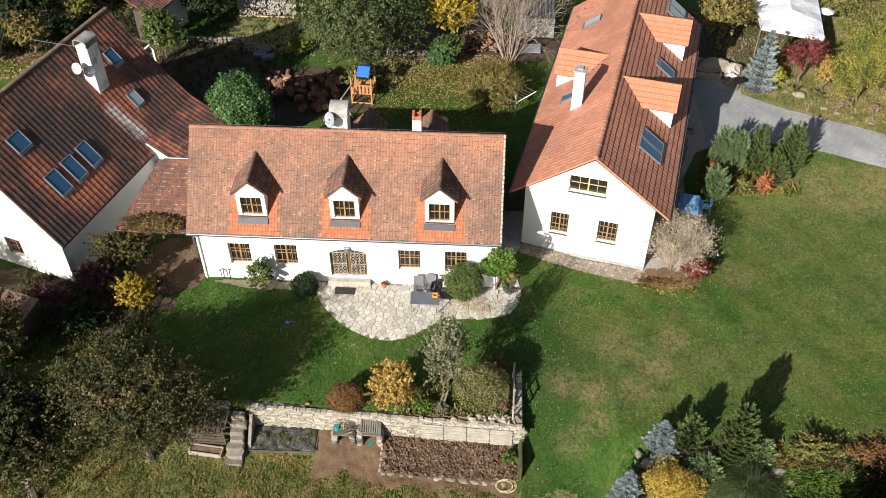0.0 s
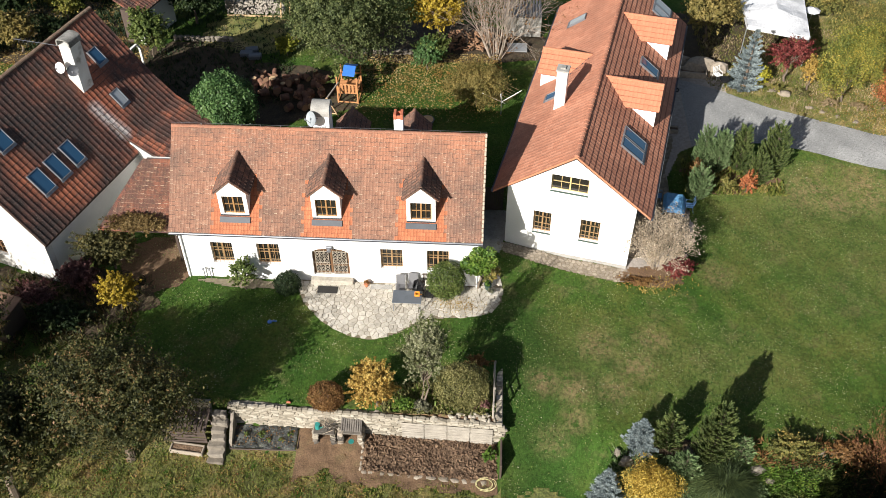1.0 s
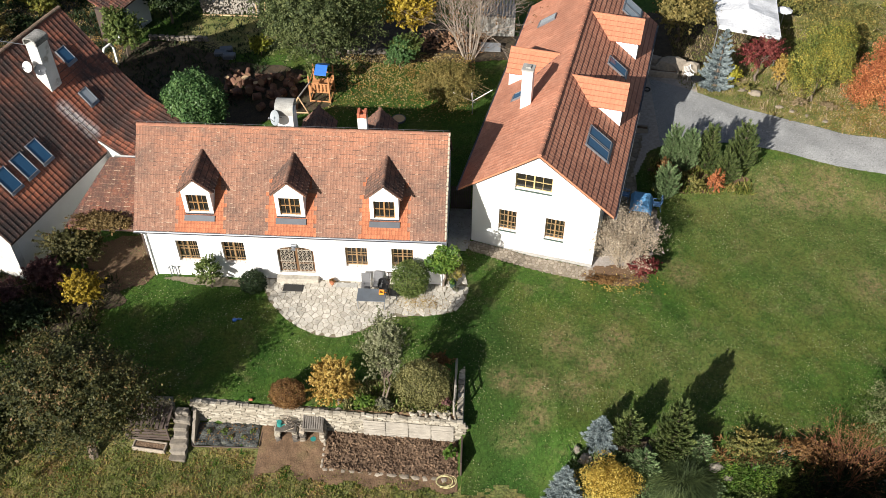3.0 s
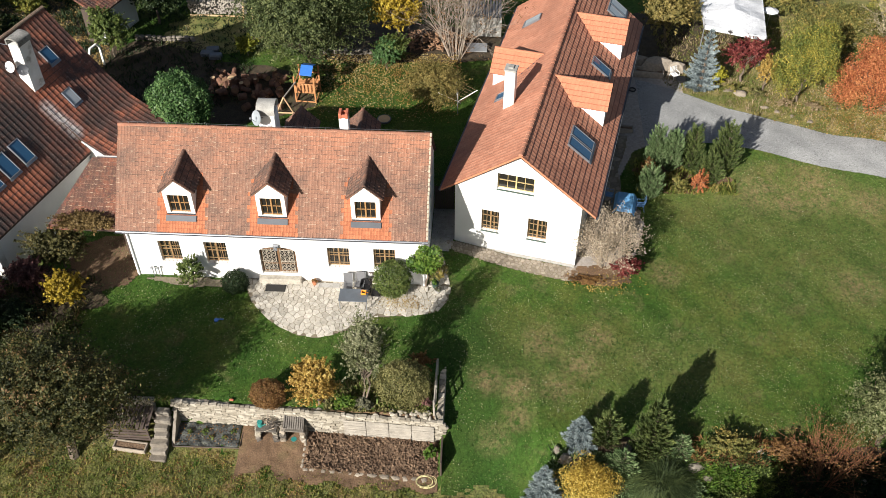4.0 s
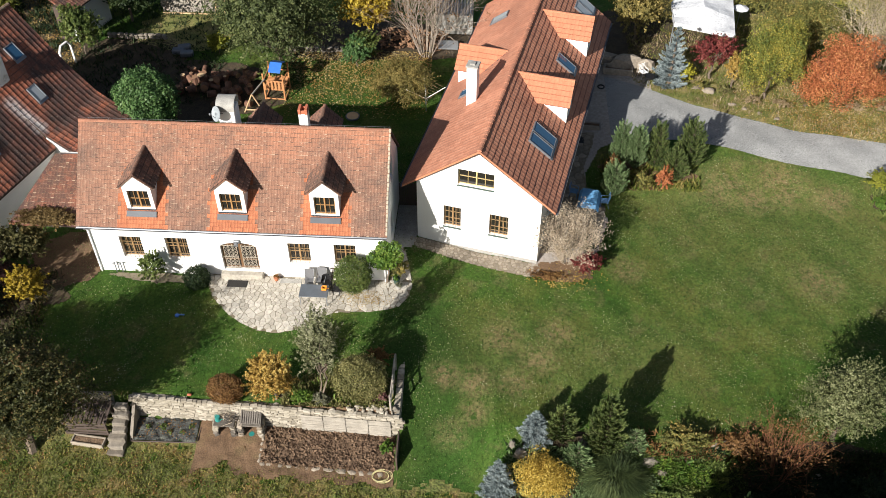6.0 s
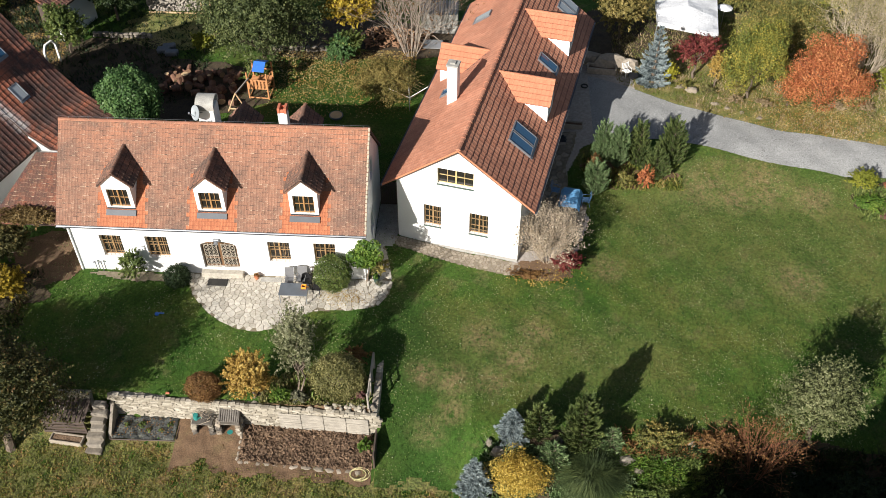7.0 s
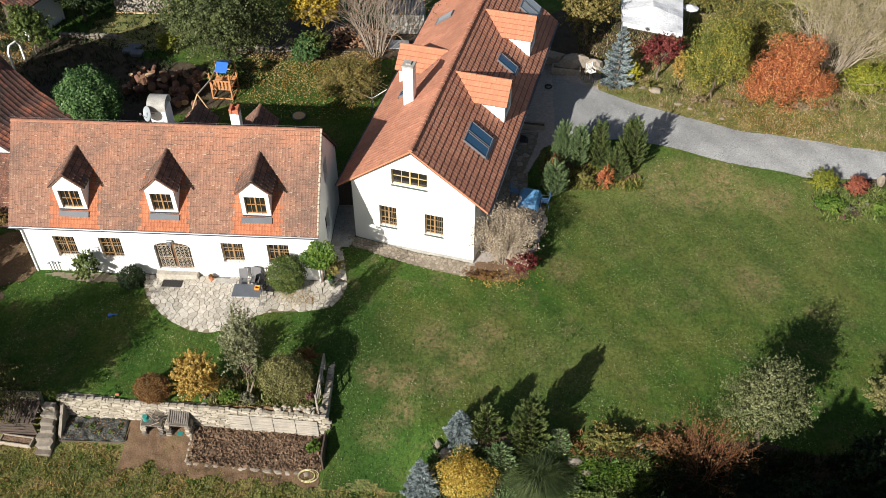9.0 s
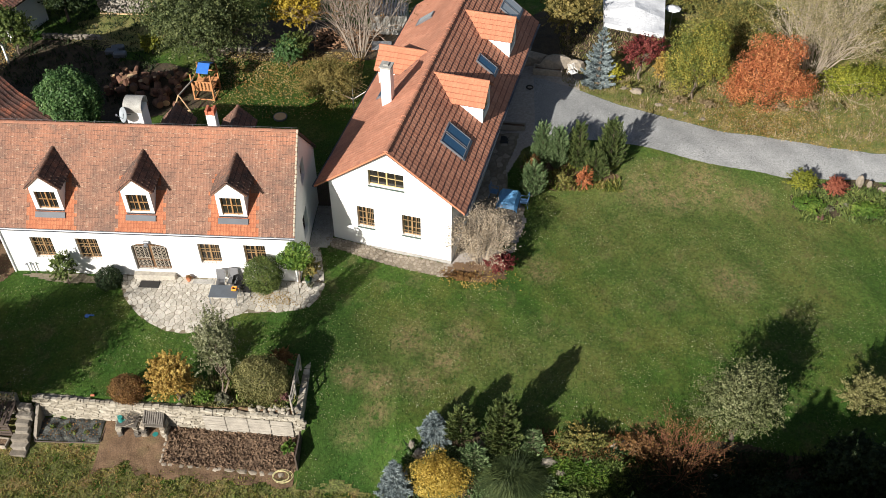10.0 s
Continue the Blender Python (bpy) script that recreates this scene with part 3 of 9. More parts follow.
def sheet(name, xs, ys, material, lift=0.0, keep=None, label="", category="", rough=0.0):
    """A sheet that follows the ground over a grid; keep(x, y) chooses its cells."""
    X, Y = np.meshgrid(xs, ys)
    Z = ground_z(X, Y) + lift
    if rough:
        Z = Z + np.array([[noise.noise((a * 2.7, b * 2.7, 0.3)) + 0.6 * noise.noise((a * 7, b * 7, 4.0)) for a, b in zip(r, s)] for r, s in zip(X, Y)]) * rough
    nx, ny = len(xs), len(ys)
    V = np.stack([X, Y, Z], -1).reshape(-1, 3)
    i = np.arange(nx * ny).reshape(ny, nx)
    F = np.stack([i[:-1, :-1], i[:-1, 1:], i[1:, 1:], i[1:, :-1]], -1).reshape(-1, 4)
    if keep is not None:
        cx = (X[:-1, :-1] + X[1:, 1:]).ravel() / 2
        cy = (Y[:-1, :-1] + Y[1:, 1:]).ravel() / 2
        F = F[keep(cx, cy)]
        used = np.unique(F)
        back = np.full(len(V), -1)
        back[used] = np.arange(len(used))
        V, F = V[used], back[F]
    me = bpy.data.meshes.new(name)
    me.vertices.add(len(V))
    me.vertices.foreach_set("co", V.astype(np.float32).ravel())
    me.loops.add(4 * len(F))
    me.loops.foreach_set("vertex_index", F.astype(np.int32).ravel())
    me.polygons.add(len(F))
    me.polygons.foreach_set("loop_start", np.arange(0, 4 * len(F), 4, dtype=np.int32))
    me.update(calc_edges=True)
    o = link(name, me, material, smooth=True, fix=False)
    return tagged(o, label, category, kind="structure")


def graded(a, b, stepsize, far):
    fine = list(np.arange(a, b + 1e-6, stepsize))
    out, d = [], stepsize
    while d < far:
        d *= 1.6
        out.append(d)
    return np.array([a - v for v in reversed(out)] + fine + [b + v for v in out])


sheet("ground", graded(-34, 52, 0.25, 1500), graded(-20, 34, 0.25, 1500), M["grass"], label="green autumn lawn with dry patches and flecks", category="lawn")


def drive_edges(x):
    """South and north edge of the gravel drive at x."""
    s = np.interp(x, [22, 26.5, 28.4, 33.0, 38.0, 44.0, 60.0], [13.0, 13.4, 13.1, 11.6, 10.6, 10.5, 11.0])
    n = np.interp(x, [22, 24.4, 28.0, 34.0, 44.0, 60.0], [20.6, 19.4, 17.3, 14.9, 12.9, 13.6])
    return s, n


def band(name, xs, south, north, cells, material, lift, label, category):
    """A surface between two curves, following the ground."""
    V, F = [], []
    for x in xs:
        for k in range(cells + 1):
            y = south(x) + (north(x) - south(x)) * k / cells
            V.append((x, y, gz(x, y) + lift))
    for i in range(len(xs) - 1):
        for k in range(cells):
            q = i * (cells + 1) + k
            F.append((q, q + cells + 1, q + cells + 2, q + 1))
    me = bpy.data.meshes.new(name)
    me.from_pydata(V, [], F)
    me.update()
    return tagged(link(name, me, material, smooth=True, fix=False), label, category, kind="structure")


def wavy(x):
    return 0.03 * math.sin(x * 1.1) + 0.03 * noise.noise((x * 3, 0, 0)) + 0.03 * noise.noise((x * 9, 0, 3.0))


band("gravel_drive", np.arange(22.0, 60, 0.15), lambda x: float(drive_edges(x)[0]) + wavy(x), lambda x: float(drive_edges(x)[1]) + wavy(x + 50), 16, M["gravel"], 0.035, "pale grey gravel drive curving past the lawn", "drive")


def on_court(x, y):
    a = (x - 16.6) * math.cos(radians(77.4)) + (y - 2.2) * math.sin(radians(77.4))
    b = (x - 16.6) * math.sin(radians(77.4)) - (y - 2.2) * math.cos(radians(77.4))
    return (b > 0.0) & (a > -0.5) & (y < 23.5) & (b < np.interp(a, [0, 2, 5, 8, 11, 14, 30], [2.2, 3.6, 3.8, 1.6, 2.2, 5.5, 5.0])) & (x < 25.2)


sheet("courtyard", np.arange(15.5, 25.5, 0.12), np.arange(0, 24, 0.12), M["cobble"], 0.025, on_court, "grey cobbled yard beside the house", "yard")


def blob(cx, cy, rx, ry, wob=0.25, seed=0):
    """Whether points lie in a patch with an uneven rim."""
    def test(x, y):
        a = np.arctan2((y - cy) / ry, (x - cx) / rx)
        r = np.hypot((x - cx) / rx, (y - cy) / ry)
        return r < 1 + wob * (0.5 * np.sin(3 * a + seed) + 0.3 * np.sin(5 * a + 2 * seed) + 0.3 * np.sin(11 * a + seed * 3))
    return test


def patch(label, cx, cy, rx, ry, material="mulch", lift=0.02, seed=0, wob=0.25, category="garden bed", rough=0.03):
    n = 0.11
    sheet("garden_bed", np.arange(cx - rx * 1.5, cx + rx * 1.5, n), np.arange(cy - ry * 1.5, cy + ry * 1.5, n), M[material], lift + 0.02, blob(cx, cy, rx, ry, wob, seed), label, category, rough)


patch("brown earth bed under the conifers", 23.9, 10.3, 2.9, 1.25, "soil_dry", seed=1)
patch("dark earth of the rockery", 20.2, -11.6, 5.6, 2.0, seed=2, wob=0.15)
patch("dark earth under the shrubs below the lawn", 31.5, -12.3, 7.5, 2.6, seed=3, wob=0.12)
patch("reddish earth of the round bed", 42.0, 8.9, 3.9, 1.6, seed=4, wob=0.12)
patch("dark earth of the raised bed", 6.4, -7.9, 2.9, 0.8, seed=5, wob=0.15)
patch("brown earth strip along the cottage wall", -4.9, -0.45, 2.4, 0.35, "joint", seed=6)
# ground under the shrubs, its dark colour also stands in for tree shade
patch("dark earth patch carrying the shade beside the old house", -13.6, -2.2, 3.4, 2.6, seed=7)
# dark sheet laid over the grass in place of the shade there
patch("dark ground patch standing in for shade below the old gable", -19.5, -2.2, 4.0, 2.4, seed=33)
patch("dark earth and bark around the felled logs", -6.0, 18.4, 5.2, 3.6, seed=8, wob=0.12)
patch("dry leafy grass at the back of the yard", -9.2, 25.9, 4.6, 2.6, "bank", seed=20, wob=0.12)
# brown yard soil; its dark colour also carries the shade lying on it
patch("bare earth of the back yard, darkened for its shade", -13.4, 20.6, 4.6, 4.4, seed=18, wob=0.12)
patch("leaf strewn earth behind the old house", -25.0, 25.5, 7.5, 4.6, seed=19, wob=0.1)
patch("leaf covered earth along the back border", 4.6, 25.4, 9.0, 2.9, seed=9, wob=0.1)
band("bank", np.arange(24.6, 60, 0.3), lambda x: float(drive_edges(x)[1]) + 0.05 + wavy(x + 50), lambda x: 33.0, 40, M["bank"], 0.02, "dry autumn bank beyond the drive", "bank")
sheet("field", np.arange(-26, 14.0, 0.2), np.arange(-19, -8.6, 0.2), M["field"], 0.02, lambda x, y: (y < wall_line(x) - 0.02) & ((x < 9.75) | (y < -11.9 - 0.3 * np.sin(x * 2))), "rough autumn grass below the wall", "field", 0.05)
patch("bare earth at the gable foot", 18.4, 1.7, 1.9, 0.8, "soil_dry", seed=11)
patch("dark earth behind the old house", -20.0, 22.5, 3.5, 4.0, seed=12)
patch("gravelly ground behind the long house", 24.0, 26.0, 6.0, 3.5, seed=13)
patch("brown paved earth under the lean-to", -10.3, 0.9, 2.3, 2.2, "soil_dry", seed=31, wob=0.08)

# ---------------------------------------------------------------- houses


class Wall:
    """A vertical wall's frame: a along it, b up, d outwards."""

    def __init__(self, o, along, out):
        self.o, self.u, self.n = Vector(o), Vector(along).normalized(), Vector(out).normalized()
        z = self.u.cross(self.n)
        self.z = Vector((0, 0, 1)) if abs(z.z) > 0.99 else (z if z.z > 0 else -z)
        self.m = Matrix((self.u, self.n, self.z)).transposed().to_4x4()

    def at(self, a, b, d=0.0):
        return self.o + self.u * a + self.z * b + self.n * d

    def box(self, g, a0, a1, b0, b1, d0, d1, cut=0.0):
        g.box(self.at((a0 + a1) / 2, (b0 + b1) / 2, (d0 + d1) / 2), (abs(a1 - a0), abs(d1 - d0), abs(b1 - b0)), self.m, cut)
        return g


def rect(a0, b0, a1, b1):
    return [(a0, b0), (a1, b0), (a1, b1), (a0, b1)]


def window(name, wall, a0, b0, a1, b1, parent, frame_mat, deep=0.16, rows=3, sill=None, bars=0, casements=2, sub=True):
    """A window in its opening: frame with casements and glazing bars, panes, sill, sometimes iron bars."""
    w, h = a1 - a0, b1 - b0
    f = Geo()
    t = 0.055
    for x0, x1, y0, y1 in ((a0, a0 + t, b0, b1), (a1 - t, a1, b0, b1), (a0 + t, a1 - t, b0, b0 + t), (a0 + t, a1 - t, b1 - t, b1)):
        wall.box(f, x0, x1, y0, y1, -deep - 0.07, -deep, 0.012)
    cw = (w - 2 * t) / casements
    for k in range(1, casements):
        x = a0 + t + cw * k
        wall.box(f, x - 0.042, x + 0.042, b0 + t, b1 - t, -deep - 0.06, -deep + 0.015, 0.012)
    whole = f.ob(name, frame_mat, parent)
    m = Geo()
    for k in range(casements):
        x0, x1 = a0 + t + cw * k, a0 + t + cw * (k + 1)
        for r in range(1, rows):
            y = b0 + t + (h - 2 * t) * r / rows
            wall.box(m, x0 + 0.02, x1 - 0.02, y - 0.014, y + 0.014, -deep - 0.045, -deep - 0.005)
        xm = (x0 + x1) / 2
        wall.box(m, xm - 0.012, xm + 0.012, b0 + t, b1 - t, -deep - 0.047, -deep - 0.008)
    m.ob("lattice", frame_mat, whole)
    for k in range(casements):
        p = Geo()
        wall.box(p, a0 + t + cw * k + 0.002, a0 + t + cw * (k + 1) - 0.002, b0 + t, b1 - t, -deep - 0.055, -deep - 0.048)
        p.ob("pane", M["glass"], whole)
    if sill:
        s = Geo()
        wall.box(s, a0 - 0.03, a1 + 0.03, b0 - 0.07, b0 - 0.002, -deep, 0.07, 0.015)
        s.ob("sill", sill, whole)
    if bars:
        s = Geo()
        for k in range(bars):
            y = b0 + h * (k + 0.5) / bars
            wall.box(s, a0, a1, y - 0.012, y + 0.012, -0.06, -0.03)
        for k in range(5):
            x = a0 + w * (k + 0.5) / 5
            wall.box(s, x - 0.006, x + 0.006, b0, b1, -0.03, -0.014)
        s.ob("window_grille", M["bars"], whole)
    return whole


def tile_shape(tw, tl, rise=0.035, lip=0.03):
    prof = [(0.0, 0.62), (0.12, 1.0), (0.28, 0.55), (0.45, 0.0), (0.78, 0.05), (1.0, 0.55)]
    over = tl * 0.12
    v = []
    for x, h in prof:
        y0 = -over + 0.10 * tl * (2 * x - 1) ** 4
        xx = (0.004 + 0.992 * x) * tw
        v += [(xx, y0, h * rise + lip), (xx, y0 + 0.11 * tl, h * rise + lip * 0.85), (xx, tl, h * rise), (xx, y0, h * rise + lip - 0.035)]
    f = []
    for k in range(len(prof) - 1):
        a, b = 4 * k, 4 * (k + 1)
        f += [(a, b, b + 1, a + 1), (a + 3, b + 3, b, a), (a + 1, b + 1, b + 2, a + 2)]
    return v, f


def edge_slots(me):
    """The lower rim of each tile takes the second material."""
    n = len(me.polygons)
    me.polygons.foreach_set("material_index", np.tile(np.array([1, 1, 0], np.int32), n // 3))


def tile_roof(roof, o, along, up, length, slope, tw, tl, material, part_stretch, inside=None, pick=None, rise=0.035, rim="moss", lip=0.03):
    """Lay tiles over a slope. o: lower corner; along, up: unit vectors; pick(a, s) gives another material.
    Those whose centre lies in part_stretch (a0, a1, s0, s1) are tiles of their own, the rest are joined."""
    o, along, up = Vector(o), Vector(along).normalized(), Vector(up).normalized()
    nrm = along.cross(up)
    m3 = Matrix((along, up, nrm)).transposed()
    nx, ny = max(1, round(length / tw)), max(1, round(slope / tl))
    tw, tl = length / nx, slope / ny
    v, f = tile_shape(tw, tl, rise, lip)
    mats = {}
    rest = {}
    made = 0
    for j in range(ny):
        for i in range(nx):
            a, s = (i + 0.5) * tw, (j + 0.5) * tl
            if inside and not inside(a, s):
                continue
            mt = pick(a, s) if pick else material
            jit = (random.uniform(-0.008, 0.008), random.uniform(-0.014, 0.014), random.uniform(0, 0.004))
            p = o + along * (i * tw + jit[0]) + up * (j * tl + jit[1]) + nrm * jit[2]
            if part_stretch and part_stretch[0] <= a <= part_stretch[1] and part_stretch[2] <= s <= part_stretch[3] and made < 300:
                if mt.name not in mats:
                    me = bpy.data.meshes.new("tile")
                    me.from_pydata(v, [], f)
                    me.materials.append(mt)
                    me.materials.append(M["edge_new"] if mt is M["tile_new"] else M[rim])
                    edge_slots(me)
                    me.update()
                    mats[mt.name] = me
                t = new("tile", mats[mt.name])
                t.parent = roof
                t.matrix_parent_inverse = stands(roof).inverted()
                t.matrix_basis = Matrix.Translation(p) @ m3.to_4x4()
                made += 1
            else:
                g = rest.setdefault(mt.name, (Geo(), mt))[0]
                g.mesh([p + m3 @ Vector(q) for q in v], f)
    for g, mt in rest.values():
        me = bpy.data.meshes.new("tiles")
        me.from_pydata(g.v, [], g.f)
        edge_slots(me)
        me.update()
        t = link("tiles", me, [mt, M["edge_new"] if mt is M["tile_new"] else M[rim]], roof, fix=False)
        tagged(t, kind="stuff")


def ridge_tiles(roof, a, b, material, r=0.13, pitch=0.36):
    a, b = Vector(a), Vector(b)
    d = (b - a).normalized()
    side = d.cross(Vector((0, 0, 1))).normalized()
    n = max(1, int((b - a).length / pitch))
    g = Geo()
    for k in range(n):
        p, q = a + d * ((b - a).length * k / n), a + d * ((b - a).length * (k + 1.1) / n)
        lift = random.uniform(-0.01, 0.01)
        v, f = [], []
        for c, rr in ((p, r), (q, r * 0.86)):
            for i in range(6):
                t = math.pi * i / 5
                v.append(c + side * (rr * math.cos(t)) + Vector((0, 0, rr * 0.8 * math.sin(t) - 0.02 + lift)))
        f = [(i, i + 1, 7 + i, 6 + i) for i in range(5)] + [tuple(range(6))]
        g.mesh(v, f)
    t = g.ob("ridge_tiles", material, roof)
    tagged(t, kind="stuff")


def prism(g, pts, way):
    """Extrude a polygon of places by the vector way."""
    n = len(pts)
    g.mesh([Vector(p) for p in pts] + [Vector(p) + Vector(way) for p in pts],
           [tuple(range(n)), tuple(range(2 * n - 1, n - 1, -1))] + [(i, (i + 1) % n, n + (i + 1) % n, n + i) for i in range(n)])
    return g


def gable_dormer(house, o, out, along, front, back, half_wall, half_roof, z_base, z_eave, z_ridge, tile, cheek, win, name="dormer", apron=True, window_mat=None, lip=0.16):
    """A dormer with a gable. o: a point under its ridge; out: the way it looks; front, back: distances along out of its face and of the
    place where its ridge meets the main roof; back_eave follows the main slope."""
    out, along = Vector(out).normalized(), Vector(along).normalized()
    o = Vector((o[0], o[1], 0))
    up = Vector((0, 0, 1))

    def at(a, b, d):
        return o + along * a + up * b + out * d

    slope = (z_ridge - z_eave) / half_roof
    main = (z_ridge - z_base) / (front - back)          # fall of the main roof for each metre out
    def d_on(z):
        return back + (z_ridge - z) / main
    wtop = z_eave + slope * (half_roof - half_wall) - 0.06
    face = Wall(at(0, 0, front), along, out)
    hole = rect(*win) if win else None
    g = Geo()
    outer = [(-half_wall, z_base), (half_wall, z_base), (half_wall, wtop), (0, z_ridge - 0.07), (-half_wall, wtop)]
    g.slab(outer, [hole] if hole else [], lambda a, b, d: face.at(a, b, d), -0.16)
    for sgn in (-1, 1):
        x0, x1 = sgn * half_wall, sgn * (half_wall - 0.14)
        pts = [at(x0, z_base - 0.1, front - 0.163), at(x0, wtop, front - 0.163), at(x0, wtop, d_on(wtop) - 0.2), at(x0, z_base - 0.1, front - 0.4)]
        prism(g, pts, along * (x1 - x0))
    body = g.ob(name, cheek, house)
    if hole:
        window("window", face, *win, body, window_mat or M["wood_yellow"], 0.1, 2)
    r = Geo()
    for sgn in (-1, 1):
        ridge_f, ridge_b = at(0, z_ridge, front + lip), at(0, z_ridge, back - 0.15)
        eave_f, eave_b = at(sgn * half_roof, z_eave, front + lip), at(sgn * half_roof, z_eave, d_on(z_eave) - 0.15)
        nrm = (along * (sgn * slope) + up).normalized()
        prism(r, [ridge_f, eave_f, eave_b, ridge_b], nrm * -0.07)
    roof = r.ob("dormer_roof", tile, body)
    for sgn in (-1, 1):
        length = front + lip - back
        sl = math.hypot(half_roof, z_ridge - z_eave)
        upv = (along * (-sgn * half_roof) + up * (z_ridge - z_eave)).normalized()
        tw, tl = 0.25, 0.32
        v, f = tile_shape(tw, tl, 0.012 if tile is M["tile_orange"] else 0.035, 0.016 if tile is M["tile_orange"] else 0.03)
        g = Geo()
        nx, ny = int(length / tw) + 1, max(1, round(sl / tl))
        tl = sl / ny
        for j in range(ny):
            for i in range(nx):
                s = (j + 0.5) * tl
                zz = z_eave + (z_ridge - z_eave) * s / sl
                dd = front + lip - (i + 0.5) * tw
                if dd < d_on(zz) - 0.12:
                    continue
                base = at(sgn * half_roof, z_eave, 0) + upv * (j * tl)
                if sgn > 0:
                    base, al = base + out * (front + lip - i * tw), -out
                else:
                    base, al = base + out * (front + lip - (i + 1) * tw), out
                if al.cross(upv).z < 0:
                    base, al = base + al * tw, -al
                m3 = Matrix((al, upv, al.cross(upv))).transposed()
                g.mesh([base + m3 @ Vector(q) for q in v], f)
        me = bpy.data.meshes.new("dormer_tiles")
        me.from_pydata(g.v, [], g.f)
        edge_slots(me)
        me.update()
        tagged(link("dormer_tiles", me, [tile, M["edge_new"] if tile is M["tile_orange"] else M["batten"]], body, fix=False), kind="stuff")
    ridge_tiles(body, at(0, z_ridge + 0.02, front + lip), at(0, z_ridge + 0.02, back), tile, 0.11, 0.3)
    for sgn in (-1, 1):
        fl = Geo()
        a, b = at(0, z_ridge, back - 0.12), at(sgn * half_roof, z_eave, d_on(z_eave) - 0.12)
        nrm = (out * main + up).normalized()
        side = (b - a).normalized().cross(nrm) * 0.12
        prism(fl, [a + nrm * 0.05 - side, b + nrm * 0.05 - side, b + nrm * 0.05 + side, a + nrm * 0.05 + side], nrm * 0.035)
        fl.ob("flashing", M["lead"], body)
    if apron:
        fl = Geo()
        za = z_base
        p = [at(-half_wall - 0.05, za, front + 0.012), at(half_wall + 0.05, za, front + 0.012)]
        dn = (out - up * main).normalized() * 0.32
        nrm = (out * main + up).normalized()
        prism(fl, [p[0] + nrm * 0.09, p[1] + nrm * 0.09, p[1] + dn + nrm * 0.09, p[0] + dn + nrm * 0.09], nrm * 0.03)
        g2 = Wall(at(0, 0, front), along, out)
        g2.box(fl, -half_wall, half_wall, za - 0.02, za + 0.17, 0.004, 0.02)
        fl.ob("apron", M["lead"], body)
    return body


def skylight(house, o, along, up, w, h, mat_glass, n=1):
    """A roof window: a frame standing proud of the tiles, with its pane. o: its lower corner on the slope."""
    o, along, up = Vector(o), Vector(along).normalized(), Vector(up).normalized()
    nrm = along.cross(up)
    m = Matrix((along, up, nrm)).transposed().to_4x4()
    f = Geo()
    t = 0.065
    for c, s in (((w / 2, t / 2), (w, t)), ((w / 2, h - t / 2), (w, t)), ((t / 2, h / 2), (t, h - 2 * t)), ((w - t / 2, h / 2), (t, h - 2 * t))):
        f.box(o + along * c[0] + up * c[1] + nrm * 0.08, (s[0], s[1], 0.13), m, 0.015)
    f.box(o + along * (w / 2) + up * (-0.07) + nrm * 0.06, (w + 0.06, 0.15, 0.02), m, 0.005)
    fr = f.ob("roof_window", M["zinc"], house)
    p = Geo()
    p.box(o + along * (w / 2) + up * (h / 2) + nrm * 0.1, (w - 2 * t + 0.002, h - 2 * t + 0.002, 0.02), m)
    p.ob("pane", mat_glass, fr)
    return fr


# --- main house: white, one storey, steep roof with three dormers
XL, XR, DEEP = -8.37, 8.36, 7.3
EY, EZ, RY, RZ = -0.33, 3.50, 3.65, 7.72
SL = (RZ - EZ) / (RY - EY)
house = thing("house", "white plastered cottage with weathered red tiled roof and three dormers", "house", (0, 3.6, -0.3))
front = Wall((0, 0, 0), (1, 0, 0), (0, -1, 0))
WIN = [(-6.68, 0.86, -5.46, 2.48), (-4.09, 0.86, -2.84, 2.50), (2.82, 0.88, 4.05, 2.42), (5.41, 0.90, 6.62, 2.44)]
arch = [(-1.03, 0.15), (1.03, 0.15), (1.03, 1.95)] + [(1.03 * math.cos(t), 1.95 + 0.35 * math.sin(t)) for t in np.linspace(0.25, math.pi - 0.25, 9)] + [(-1.03, 1.95)]
g = Geo()
wall_top = EZ + SL * (0 - EY) - 0.15
g.slab([(XL, -0.7), (XR, -0.7), (XR, wall_top), (XL, wall_top)], [rect(*w) for w in WIN] + [arch], lambda a, b, d: front.at(a, b, d), -0.45)
front_wall = g.ob("front_wall", M["plaster"], house)
back = Wall((0, DEEP, 0), (1, 0, 0), (0, 1, 0))
g = Geo()
back.box(g, XL, XR, -0.8, wall_top, -0.4, 0)
g.ob("back_wall", M["plaster"], house)


def gable_outline(inset=0.0):
    return [(0.452, -0.8), (DEEP - 0.402, -0.8), (DEEP - 0.402, EZ + SL * (0.402 - EY) - 0.2), (RY, RZ - 0.2), (0.452, EZ + SL * (0.452 - EY) - 0.2)]


east = Wall((XR, 0, 0), (0, 1, 0), (1, 0, 0))
EWIN = [(3.35, 4.05, 4.35, 5.45), (2.35, 0.65, 3.55, 2.35)]
g = Geo()
g.slab(gable_outline(), [rect(*w) for w in EWIN], lambda a, b, d: east.at(a, b, d), -0.4)
g.ob("end_wall", M["plaster"], house)
west = Wall((XL, 0, 0), (0, 1, 0), (-1, 0, 0))
g = Geo()
g.slab(gable_outline(), [], lambda a, b, d: west.at(a, b, d), -0.4)
g.ob("end_wall", M["plaster"], house)
for w in EWIN:
    window("window", east, *w, house, M["wood_dark"], 0.2, 3)
for w in WIN:
    window("window", front, *w, house, M["wood_mid"], 0.2, 2, None, 2)
g = Geo()
g.box((0, 3.6, 0.0), (XR - XL - 0.95, DEEP - 0.95, 0.1))
